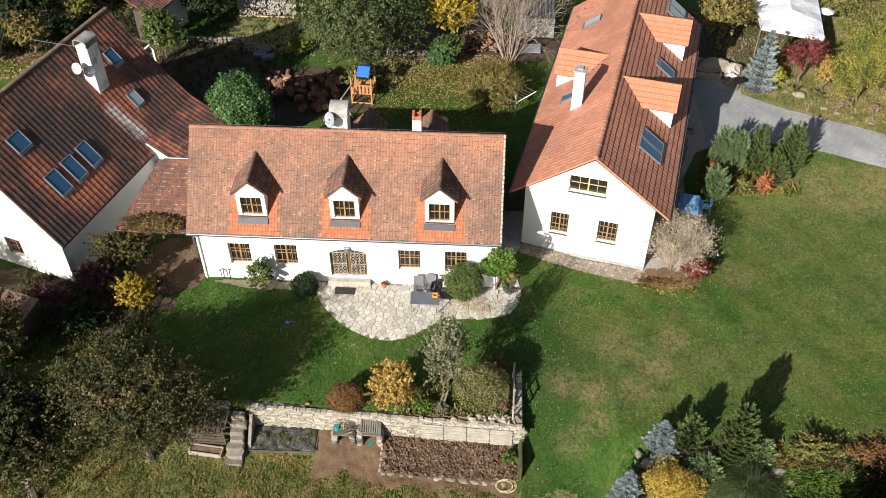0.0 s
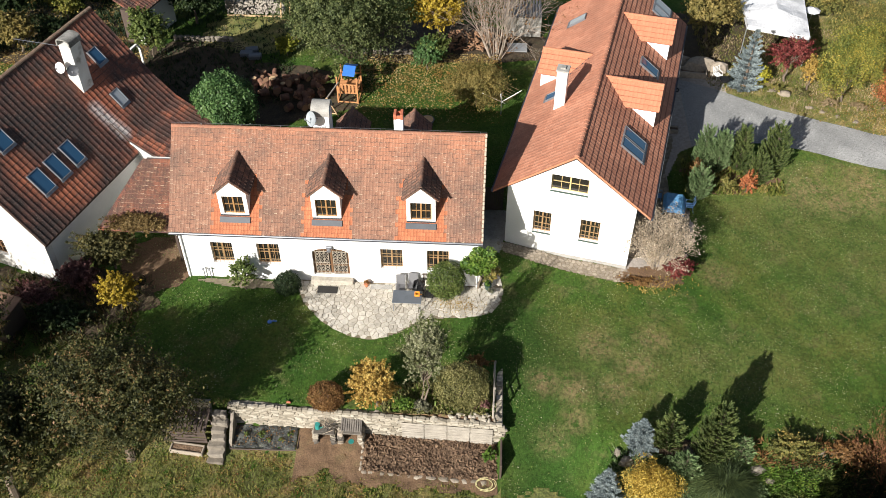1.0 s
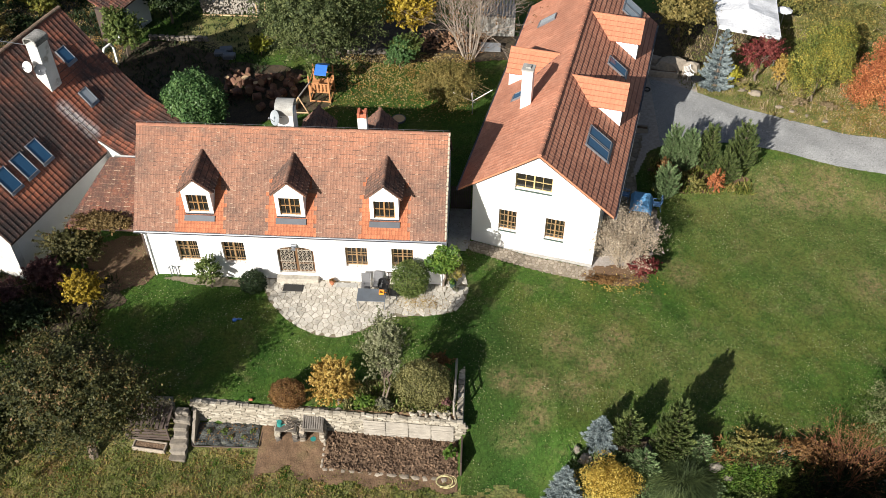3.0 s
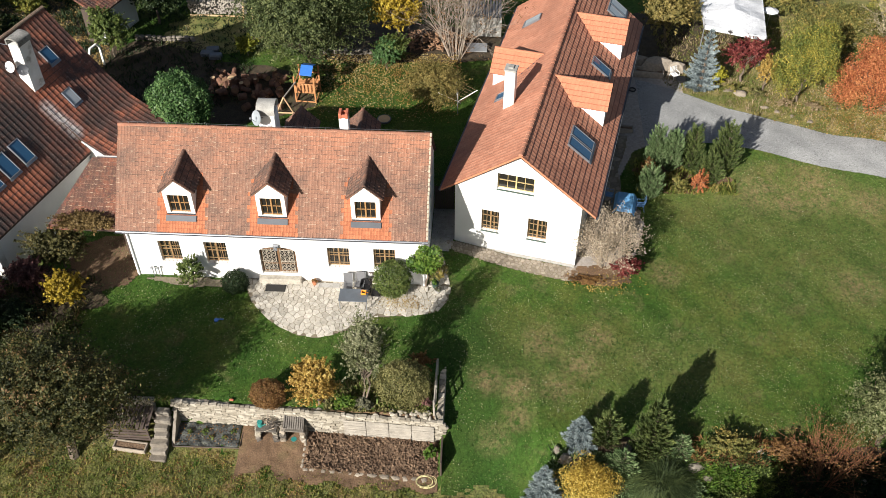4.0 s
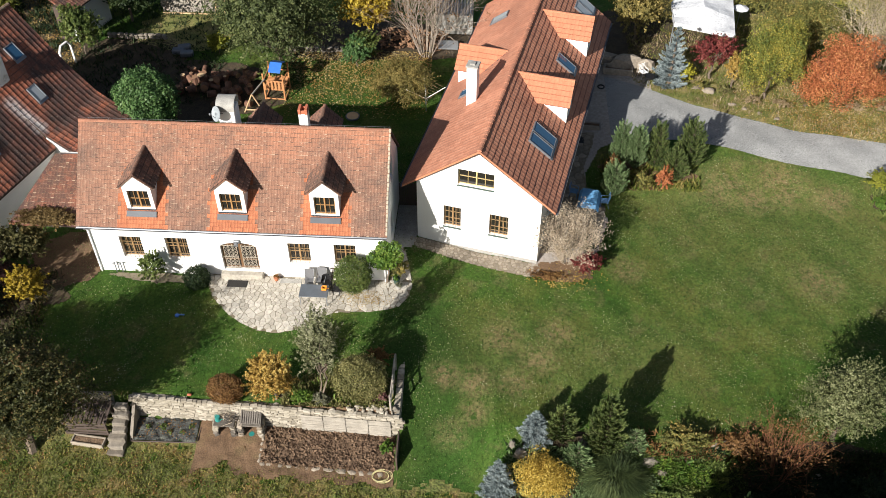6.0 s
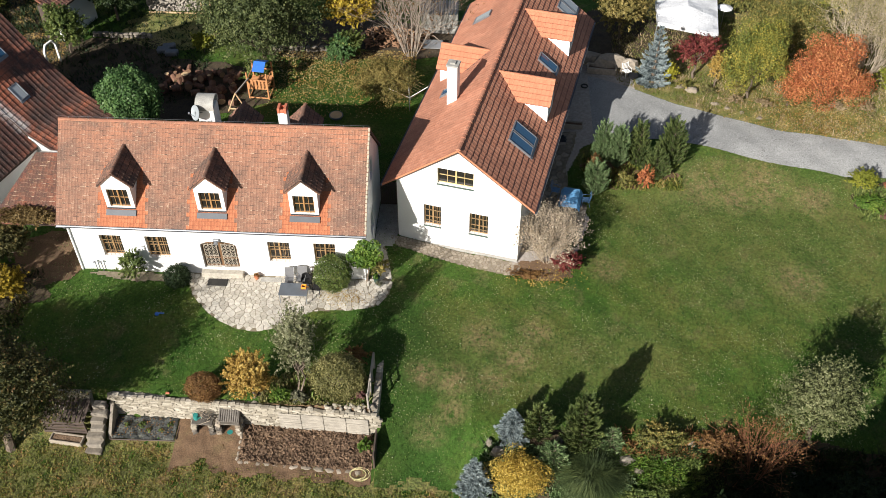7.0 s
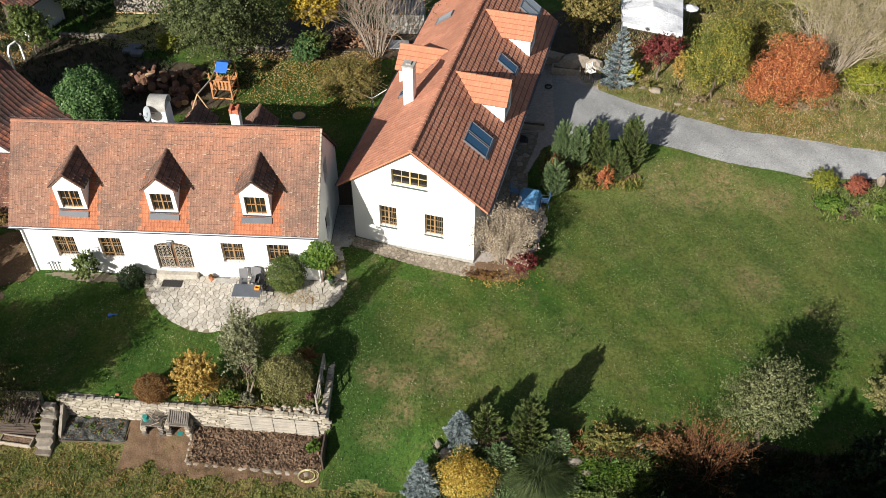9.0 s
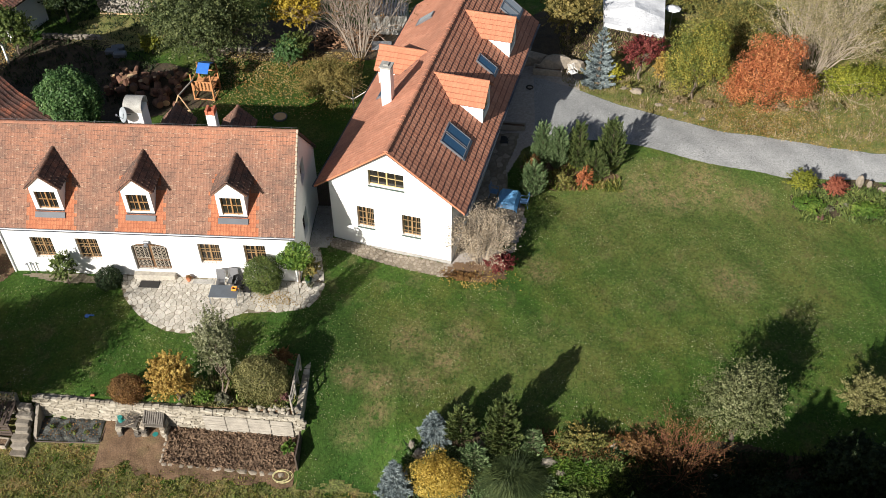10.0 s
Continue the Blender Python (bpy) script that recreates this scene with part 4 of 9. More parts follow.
g.box((0, 3.6, 3.0), (XR - XL - 0.95, DEEP - 0.95, 0.12))
g.ob("floors", M["room"], house)

# arched entrance: leaded double door behind an iron grille
g = Geo()
front.box(g, -0.07, 0.07, 0.15, 2.26, -0.3, -0.2, 0.015)
door = g.ob("door", M["wood_brown"], house)
for x0, x1 in ((-1.02, -0.9), (0.9, 1.02)):
    g = Geo()
    front.box(g, x0, x1, 0.15, 2.0, -0.3, -0.2, 0.015)
    g.ob("stile", M["wood_brown"], door)
for y in (0.16, 0.75, 1.9):
    for x0, x1 in ((-0.898, -0.072), (0.072, 0.898)):
        g = Geo()
        front.box(g, x0, x1, y, y + 0.09, -0.29, -0.21, 0.01)
        g.ob("rail", M["wood_brown"], door)
for s in (-1, 1):
    g = Geo()
    front.box(g, min(s * 0.075, s * 0.9), max(s * 0.075, s * 0.9), 0.2, 1.9, -0.27, -0.255)
    front.box(g, min(s * 0.0, s * 0.85), max(s * 0.0, s * 0.85), 1.97, 2.16, -0.27, -0.255)
    g.ob("pane", M["glass"], door)
    g = Geo()
    for k in range(4):
        x = s * (0.13 + 0.245 * k)
        g.tube(front.at(x, 0.18, -0.1), front.at(x, 2.12 - 0.03 * k, -0.1), 0.016, n=4)
    for k in range(7):
        for j in range(3):
            c, z = s * (0.2525 + 0.245 * j), 0.34 + 0.25 * k
            ring = [front.at(c + 0.085 * math.cos(t), z + 0.10 * math.sin(t), -0.115) for t in np.linspace(0, 2 * math.pi, 9)]
            g.path(ring, 0.011, 3)
    for z in (0.2, 1.1, 1.98):
        g.tube(front.at(s * 0.1, z, -0.09), front.at(s * 0.98, z, -0.09), 0.014, n=4)
    g.ob("door_grille", M["rust"], door)
g = Geo()
front.box(g, -1.2, 1.2, -0.35, 0.06, 0.0, 0.36, 0.03)
g.ob("door_step", M["flag"], house)
g = Geo()
front.box(g, -0.17, 0.17, 2.36, 2.56, 0.004, 0.16, 0.03)
g.tube(front.at(0, 2.45, 0.1), front.at(0, 2.36, 0.3), 0.05, 0.14, 8)
g.ob("door_lamp", M["zinc"], house)

# roof
g = Geo()
RXL, RXR = -8.68, 8.47
prism(g, [(RXL, EY, EZ), (RXL, RY, RZ), (RXL, RY, RZ - 0.18), (RXL, EY, EZ - 0.16)], (RXR - RXL, 0, 0))
prism(g, [(RXL, 2 * RY - EY, EZ), (RXL, RY, RZ), (RXL, RY, RZ - 0.18), (RXL, 2 * RY - EY, EZ - 0.16)], (RXR - RXL, 0, 0))
roof = g.ob("roof", M["batten"], house)
DX = (-5.02, 0.0, 5.10)


def main_pick(a, s):
    x = RXL + a
    near = min(abs(x - d) for d in DX)
    z = EZ + s * SL / math.hypot(1, SL)
    if near < (1.32 if z < 5.2 else 1.12) + 0.1 * math.sin(s * 9) and z < 6.0 and not (z > 5.2 and random.random() < 0.3):
        return M["tile_new"]
    return M["tile_main"]


slope_len = math.hypot(RY - EY, RZ - EZ)
random.seed(4)
tile_roof(roof, (RXL, EY, EZ), (1, 0, 0), (0, 1, SL), RXR - RXL, slope_len - 0.1, 0.165, 0.235, M["tile_main"], (6.4, 8.7, 0, 9), None, main_pick, 0.014)
tile_roof(roof, (RXR, 2 * RY - EY, EZ), (-1, 0, 0), (0, -1, SL), RXR - RXL, slope_len - 0.1, 0.29, 0.36, M["tile_main"], None)
ridge_tiles(roof, (RXL, RY, RZ), (RXR, RY, RZ), M["ridge_main"], 0.13)
vr = random.Random(12)
for k in range(24):
    g = Geo()
    q = (k + 0.5) / 24
    at_ = Vector((RXR - 0.03 + vr.uniform(-0.012, 0.012), EY + (RY - EY) * q, EZ + (RZ - EZ) * q + 0.085 + vr.uniform(-0.012, 0.012)))
    g.box(at_, (0.11, slope_len / 24 - 0.03, 0.07), Matrix.Rotation(math.atan(SL), 4, "X"), 0.02)
    g.ob("verge_tile", M["mortar"], house)
g = Geo()
for k in range(16):
    x = RXL + 0.6 + k * 1.08
    g.tube((x, RY, RZ + 0.08), (x, RY, RZ + 0.2), 0.012, n=4)
g.tube((RXL, RY, RZ + 0.2), (RXR, RY, RZ + 0.2), 0.006, n=4)
g.ob("lightning_wire", M["zinc"], house)
g = Geo()
for x0, x1 in ((RXL, RXR),):
    v, f = [], []
    for x in (x0, x1):
        for k in range(7):
            t = math.pi * k / 6
            v.append((x, EY - 0.09 - 0.085 * math.cos(t), EZ - 0.04 - 0.09 * math.sin(t)))
    g.mesh(v, [(k, k + 1, 8 + k, 7 + k) for k in range(6)])
    g.mesh([(p[0], EY - 0.09 + (p[1] - EY + 0.09) * 0.86, p[2] + 0.005) for p in v], [(k, k + 1, 8 + k, 7 + k) for k in range(6)])
gut = g.ob("gutter", M["zinc"], house)
g = Geo()
g.path([(XR - 0.15, EY - 0.09, EZ - 0.12), (XR - 0.15, -0.08, EZ - 0.5), (XR - 0.15, -0.07, -0.3)], 0.045, 8)
g.ob("downpipe", M["white"], house)
g = Geo()
g.path([(XL + 0.12, EY - 0.09, EZ - 0.12), (XL + 0.12, -0.08, EZ - 0.5), (XL + 0.12, -0.07, -0.3)], 0.045, 8)
g.ob("downpipe", M["white"], house)
for x in DX:
    gable_dormer(house, (x, 0), (0, -1, 0), (1, 0, 0), -0.34, -2.75, 0.78, 0.98, 4.16, 5.84, 6.76, M["tile_dark"], M["plaster"], (-0.57, 4.36, 0.57, 5.62), apron=True, lip=0.07)
for x in (0.75, 4.3):
    gable_dormer(house, (x, 0), (0, 1, 0), (-1, 0, 0), 7.0, 4.62, 0.78, 0.98, 4.12, 5.66, 6.66, M["tile_dark"], M["plaster"], (-0.53, 4.36, 0.53, 5.42), apron=False)


def stack(house, name, c, s, z0, z1, mat, cap, kind="slab", turn=0.0):
    m = Matrix.Rotation(radians(turn), 4, "Z")
    g = Geo()
    g.box((c[0], c[1], (z0 + z1) / 2), (s[0], s[1], z1 - z0), m, 0.02)
    ch = g.ob(name, mat, house)
    g = Geo()
    if kind == "slab":
        g.box((c[0], c[1], z1 + 0.05), (s[0] + 0.12, s[1] + 0.12, 0.1), m, 0.02)
        g.box((c[0], c[1], z1 + 0.13), (s[0] * 0.5, s[1] * 0.5, 0.12), m, 0.02)
    elif kind == "brick":
        for i in (-1, 1):
            g.box(Vector((c[0], c[1], z1 + 0.16)) + m @ Vector((i * s[0] * 0.36, 0, 0)), (s[0] * 0.3, s[1] + 0.06, 0.32), m, 0.015)
            g.box(Vector((c[0], c[1], z1 + 0.12)) + m @ Vector((0, i * s[1] * 0.4, 0)), (s[0] * 0.42, s[1] * 0.2, 0.2), m, 0.015)
    else:
        n = 10
        w, d = s[0] + 0.14, s[1] + 0.1
        foot, top = (0.25, 0.36) if kind == "arch" else (0.28, 0.2)
        prof = [(w / 2 * math.cos(math.pi * k / n), foot + top * math.sin(math.pi * k / n)) for k in range(n + 1)]
        inner = [((w / 2 - 0.09) * math.cos(math.pi * k / n), foot + (top - 0.09) * math.sin(math.pi * k / n)) for k in range(n + 1)]
        ring = [(w / 2, 0)] + prof + [(-w / 2, 0), (-w / 2 + 0.09, 0)] + inner[::-1] + [(w / 2 - 0.09, 0)]
        place = lambda x, z, y: Vector((c[0], c[1], z1)) + m @ Vector((x, y, z))
        k = len(ring)
        g.mesh([place(x, z, -d / 2) for x, z in ring] + [place(x, z, d / 2) for x, z in ring], [(i, (i + 1) % k, k + (i + 1) % k, k + i) for i in range(k)] + [tuple(range(k)), tuple(range(k, 2 * k))])
    g.ob("chimney_cap", cap, ch)
    return ch


stack(house, "chimney", (-0.53, 4.5), (1.0, 0.9), 6.6, 8.35, M["plaster"], M["concrete"], "arch", 90)
stack(house, "chimney", (3.68, 4.25), (0.5, 0.5), 6.6, 8.3, M["plaster"], M["brick"], "brick")


M["dishgrey"] = plain("pale grey dish enamel", (0.27, 0.30, 0.32), 0.5)
M["capstone"] = surface("sooty grey cap", [(0.3, (0.10, 0.10, 0.09)), (0.7, (0.28, 0.27, 0.25))], 2.5, 14, 0.9, 0, 0.5, 0.02, 0.4)


def dish(name, c, facing, r, label, mat="white"):
    """A satellite dish: a shallow bowl on a bracket with its feed arm."""
    e = thing(name, label, "satellite dish", c)
    n = Vector(facing).normalized()
    x = n.orthogonal().normalized()
    y = n.cross(x)
    g = Geo()
    rings = [[Vector(c) + (x * math.cos(a) + y * math.sin(a)) * (r * q) + n * (0.22 * r * q * q) for a in np.linspace(0, 2 * math.pi, 20, False)] for q in (0.02, 0.35, 0.7, 1.0)]
    for off in (0, -0.015):
        v = [p + n * off for q in rings for p in q]
        f = [(k * 20 + i, k * 20 + (i + 1) % 20, (k + 1) * 20 + (i + 1) % 20, (k + 1) * 20 + i) for k in range(3) for i in range(20)]
        g.mesh(v, f)
    g.ob("bowl", M[mat], e, smooth=True)
    g = Geo()
    low = Vector(c) - Vector((0, 0, r * 0.95))
    g.tube(low, Vector(c) + n * r * 1.1, 0.015, n=5)
    g.box(Vector(c) + n * r * 1.1, (0.09, 0.09, 0.12), None, 0.02)
    g.ob("feed_arm", M["zinc"], e)
    g = Geo()
    g.tube(Vector(c) - n * 0.02, Vector(c) - n * 0.35, 0.03, n=6)
    g.ob("bracket", M["zinc"], e)
    return e


dish("satellite_dish", (-0.92, 3.72, 8.38), (-0.8, -0.75, 0.45), 0.42, "pale grey satellite dish fixed beside the chimney", "dishgrey")

# --- right house: white gable, long red roof
PH = radians(-12.6)
RU, RV = Vector((math.cos(PH), math.sin(PH), 0)), Vector((-math.sin(PH), math.cos(PH), 0))
G0 = Vector((9.78, 3.87, 0))
AP = Vector((13.33, 2.91, 7.13))
RL, HALF, RSL = 20.6, 4.45, (7.13 - 3.72) / 4.45
barn = thing("house", "white gabled house with long red tiled roof, dormers and roof windows", "house", (15, 13, -0.6))
gab = Wall(G0, RU, -RV)
GW = [(1.60, 0.90, 2.64, 2.50), (4.34, 0.88, 5.46, 2.47), (2.43, 4.28, 4.52, 5.42)]
GWIDTH = 7.30
rise = lambda a: 7.13 - RSL * abs(a - GWIDTH / 2) - 0.2
g = Geo()
g.slab([(0, -1.2), (GWIDTH, -1.2), (GWIDTH, rise(GWIDTH)), (GWIDTH / 2, rise(GWIDTH / 2)), (0, rise(0))], [rect(*w) for w in GW], lambda a, b, d: gab.at(a, b, d), -0.45)
g.ob("gable_wall", M["plaster"], barn)
far = Wall(G0 + RV * (RL - 0.5), RU, RV)
g = Geo()
g.slab([(0, -1.2), (GWIDTH, -1.2), (GWIDTH, rise(GWIDTH)), (GWIDTH / 2, rise(GWIDTH / 2)), (0, rise(0))], [], lambda a, b, d: far.at(a, b, d), -0.4)
g.ob("gable_wall", M["plaster"], barn)
for a in (0.0, GWIDTH):
    g = Geo()
    s = Wall(G0 + RU * a, RV, RU if a else -RU)
    s.box(g, 0.452, RL - 0.902, -1.2, rise(a), -0.4, 0)
    g.ob("side_wall", M["plaster"], barn)
window("window", gab, *GW[0], barn, M["wood_mid"], 0.18, 3, M["green_paint"], 2)
window("window", gab, *GW[1], barn, M["wood_mid"], 0.18, 3, M["green_paint"], 2)
window("window", gab, *GW[2], barn, M["wood_cream"], 0.16, 2, M["green_paint"])
g = Geo()
gab.box(g, 0.0, GWIDTH, -1.1, -0.52, 0.004, 0.03)
g.ob("plinth", M["concrete"], barn)
g = Geo()
v0 = -0.12
for sgn in (-1, 1):
    a0 = AP + RV * v0
    e0 = a0 + RU * (sgn * HALF) - Vector((0, 0, RSL * HALF))
    prism(g, [a0, e0, e0 - Vector((0, 0, 0.16)), a0 - Vector((0, 0, 0.2))], RV * RL)
broof = g.ob("roof", M["batten"], barn)
bsl = math.hypot(HALF, RSL * HALF)
# right slope: course shadows are painted by the dark rim colour
tile_roof(broof, AP + RV * v0 + RU * HALF - Vector((0, 0, RSL * HALF)), RV, -RU + Vector((0, 0, RSL)), RL, bsl - 0.1, 0.3, 0.36, M["tile_right"], (0, 5.5, 0, 9), rise=0.012, rim="edge_step_shade")
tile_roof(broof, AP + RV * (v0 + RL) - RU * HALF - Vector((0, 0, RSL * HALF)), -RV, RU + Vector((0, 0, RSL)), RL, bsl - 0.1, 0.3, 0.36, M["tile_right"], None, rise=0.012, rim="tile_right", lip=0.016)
ridge_tiles(broof, AP + RV * v0, AP + RV * (v0 + RL), M["tile_right"], 0.15)
g = Geo()
for sgn in (-1, 1):
    a0 = AP + RV * (v0 - 0.03) + Vector((0, 0, 0.03))
    e0 = a0 + RU * (sgn * HALF) - Vector((0, 0, RSL * HALF))
    prism(g, [a0, e0, e0 - Vector((0, 0, 0.13)), a0 - Vector((0, 0, 0.13))], RV * 0.03)
g.ob("verge", M["tile_orange"], barn)
for sgn in (-1, 1):
    g = Geo()
    e0 = AP + RV * v0 + RU * (sgn * (HALF + 0.07)) - Vector((0, 0, RSL * HALF + 0.05))
    v = []
    for p in (e0, e0 + RV * RL):
        for k in range(7):
            t = math.pi * k / 6
            v.append(p + RU * (0.08 * math.cos(t)) - Vector((0, 0, 0.09 * math.sin(t))))
    g.mesh(v, [(k, k + 1, 8 + k, 7 + k) for k in range(6)])
    g.ob("gutter", M["zinc"], barn)


def on_slope(a, v):
    return AP + RU * a + RV * v - Vector((0, 0, RSL * abs(a)))


for v in (8.15, 15.5):
    p = AP + RV * v
    gable_dormer(barn, p, RU, RV, 3.62, 0.36, 0.9, 1.28, 7.13 - RSL * 3.62, 5.78, 6.84, M["tile_orange"], M["plaster"], (-0.55, 4.75, 0.55, 5.7), window_mat=M["wood_cream"], apron=False)
p = AP + RV * 10.75
gable_dormer(barn, p, -RU, -RV, 3.8, 0.88, 0.95, 1.35, 7.13 - RSL * 3.8, 5.42, 6.45, M["tile_orange"], M["plaster"], (-0.55, 4.45, 0.55, 5.35), window_mat=M["wood_cream"], apron=False)
upR, upL = -RU + Vector((0, 0, RSL)), RU + Vector((0, 0, RSL))
skylight(barn, on_slope(3.36, 3.38), RV, upR, 0.9, 1.7, M["skyglass"])
skylight(barn, on_slope(3.36, 4.36), RV, upR, 0.9, 1.7, M["skyglass"])
skylight(barn, on_slope(3.2, 11.8), RV, upR, 0.9, 1.5, M["skyglass"])
# these two panes take the pale tint with the sky reflection painted in
skylight(barn, on_slope(3.2, 18.4), RV, upR, 0.9, 1.5, M["sky_pane"])
skylight(barn, on_slope(3.2, 19.35), RV, upR, 0.9, 1.5, M["sky_pane"])
skylight(barn, on_slope(-3.15, 16.9), -RV, upL, 0.75, 1.35, M["sky_pane"])
skylight(barn, on_slope(-3.0, 8.0), -RV, upL, 0.7, 1.0, M["skyglass"])
c = on_slope(-2.0, 6.3)
stack(barn, "chimney", (c.x, c.y), (0.62, 0.62), 4.9, 8.1, M["plaster"], M["concrete"], "slab", -12.6)

# --- left house: long old roof, kicked out to a low eave at its far end
R0 = Vector((-16.1, 13.55, 8.8))
LE, LW = Vector((-0.326, -0.946, 0)).normalized(), Vector((0.946, -0.326, 0)).normalized()
LLEN, LHALF, LSL = 13.65, 5.4, (8.8 - 2.85) / 5.4
old = thing("house", "old white farmhouse with dark mossy tiled roof and tall chimney", "house", (-18, 6, -0.5))


def lplace(e, w, z):
    return Vector((R0.x, R0.y, 0)) + LE * e + LW * w + Vector((0, 0, z))


PROF = [(0.0, 8.8), (3.7, 8.8 - LSL * 3.7), (5.0, 3.62), (6.4, 2.95), (8.1, 2.35)]
g = Geo()
for prof, e0, e1 in (([(0, 8.8), (LHALF, 8.8 - LSL * LHALF)], 4.95, LLEN), (PROF, -0.05, 4.94), ([(0, 8.8), (-LHALF, 8.8 - LSL * LHALF)], -0.05, LLEN)):
    for (w0, z0), (w1, z1) in zip(prof, prof[1:]):
        prism(g, [lplace(e0, w0, z0), lplace(e0, w1, z1), lplace(e0, w1, z1 - 0.18), lplace(e0, w0, z0 - 0.18)], LE * (e1 - e0))
lroof = g.ob("roof", M["batten"], old)
lup = -LW + Vector((0, 0, LSL))
lsl = math.hypot(LHALF, LSL * LHALF)
tile_roof(lroof, lplace(LLEN, LHALF, 8.8 - LSL * LHALF), -LE, lup, LLEN - 4.95, lsl - 0.1, 0.34, 0.37, M["tile_left"], (0, 7.0, 0, 5.0), rim="edge_old", rise=0.026, lip=0.012)
for (w0, z0), (w1, z1) in zip(PROF, PROF[1:]):
    tile_roof(lroof, lplace(4.94, w1, z1), -LE, (-LW * (w1 - w0) + Vector((0, 0, z0 - z1))), 4.99, math.hypot(w1 - w0, z1 - z0), 0.34, 0.37, M["tile_left"], None, rim="edge_old", rise=0.026, lip=0.012)
tile_roof(lroof, lplace(-0.05, -LHALF, 8.8 - LSL * LHALF), LE, LW + Vector((0, 0, LSL)), LLEN, lsl - 0.1, 0.24, 0.36, M["tile_left"], None)
ridge_tiles(lroof, lplace(-0.05, 0, 8.8), lplace(LLEN, 0, 8.8), M["ridge_old"], 0.15)
lt = 8.8 - LSL * 5.15 - 0.18
for out, ee in ((LE, LLEN - 0.12), (-LE, 0.12)):
    g = Geo()
    wl = Wall(lplace(ee, 0, 0), LW, out)
    outer = [(-5.15, -1), (5.15, -1), (5.15, lt), (0, 8.55), (-5.15, lt)]
    holes = [rect(-2.6, 0.6, -1.5, 1.9), rect(0.9, 0.6, 2.0, 1.9)] if out == LE else []
    g.slab(outer, holes, lambda a, b, d: wl.at(a, b, d), -0.45)
    g.ob("gable_wall", M["plaster_old"] if out == LE else M["plaster"], old)
    for h in holes:
        window("window", wl, h[0][0], h[0][1], h[2][0], h[2][1], old, M["wood_brown"], 0.2, 3)
g = Geo()
for w, sg in ((5.15, 1), (-5.15, -1)):
    s = Wall(lplace(0, w, 0), -LE, LW * sg)
    s.box(g, -LLEN + 0.572, -0.572, -1, lt, -0.4, 0)
g.ob("side_wall", M["plaster"], old)
g = Geo()
s = Wall(lplace(0, 7.7, 0), -LE, LW)
s.box(g, -4.6, -0.15, -1, 2.2, -0.35, 0)
for ee in (4.86, 0.1):
    pts = [(5.152, -1), (7.35, -1), (7.35, 2.3), (6.4, 2.72), (5.152, 3.3)]
    prism(g, [lplace(ee, w, z) for w, z in pts], LE * (-0.3 if ee > 1 else 0.3))
g.ob("annex_wall", M["plaster"], old)
g = Geo()
prism(g, [lplace(4.965, 5.0, 3.42), lplace(4.965, 8.05, 2.16), lplace(4.965, 8.05, 2.30), lplace(4.965, 6.4, 2.86), lplace(4.965, 5.0, 3.52)], LE * 0.05)
g.ob("barge_board", M["white"], old)
for e0, w0, z0, e1 in ((11.4, 2.05, 0, 10.35), (8.72, 4.15, 0, 7.85), (10.08, 4.16, 0, 9.18), (11.46, 4.16, 0, 10.52), (3.52, 3.7, 0, 2.78), (2.6, 1.95, 0, 1.8)):
    skylight(old, lplace(e0, w0, 8.8 - LSL * w0), -LE, lup, e0 - e1, 1.45 if w0 > 4 else 1.05, M["sky_pane"] if e0 == 3.52 else M["skyglass"])
c = lplace(4.25, 1.95, 0)
lch = stack(old, "chimney", (c.x, c.y), (0.8, 0.95), 5.6, 9.35, M["plaster_stained"], M["capstone"], "low_arch", math.degrees(math.atan2(LE.y, LE.x)) + 90)
dish("satellite_dish", tuple(lplace(5.25, 1.75, 8.2)), (-0.3, -1, 0.4), 0.33, "white satellite dish on the tall chimney")
dish("satellite_dish", tuple(lplace(4.95, 2.3, 7.95)), (0.35, -1, 0.35), 0.34, "dark grey satellite dish on the tall chimney", "lead")
g = Geo()
a = lplace(4.6, 1.4, 9.2)
g.tube(a, a + Vector((-2.4, -0.2, 0.5)), 0.02, n=5)
for k in range(7):
    q = a + Vector((-2.4, -0.2, 0.5)) * (0.35 + 0.1 * k)
    g.tube(q + Vector((0, -0.25, 0)), q + Vector((0, 0.25, 0)), 0.008, n=4)
g.ob("antenna", M["zinc"], old)

# lean-to roof that joins the two houses
shed = thing("lean_to", "low mossy tiled lean-to roof joining two houses", "lean-to", (-10.2, 2.4, -0.4))
g = Geo()
A0, TOPY, RISE = Vector((-13.2, 0.75, 2.45)), 4.6, 2.3 / 4.35


def lean_left(y):
    """The lean-to's edge along the old house's wall."""
    return -11.3 - 0.45 * (4.55 - y)


prism(g, [A0, (-8.72, 0.75, 2.45), (-8.72, TOPY, 2.45 + RISE * (TOPY - 0.75)), (lean_left(TOPY), TOPY, 2.45 + RISE * (TOPY - 0.75))], (0, 0, -0.15))
lr = g.ob("roof", M["tile_left"], shed)
lean_run = 1 / math.hypot(1, RISE)
tile_roof(lr, A0, (1, 0, 0), (0, 1, RISE), 4.46, (TOPY - 0.75) / lean_run, 0.18, 0.27, M["tile_lean"], None, lambda a, q: A0.x + a - 0.09 > lean_left(A0.y + q * lean_run), rise=0.014)
g = Geo()
g.box((-9.95, 4.86, 1.8), (2.4, 0.3, 5.0))
g.ob("back_wall", M["plaster_old"], shed)
g = Geo()
g.box((-9.0, 1.15, 1.0), (0.12, 0.12, 2.9), None, 0.01)
g.ob("post", M["wood_dark"], shed)

# ---------------------------------------------------------------- plants


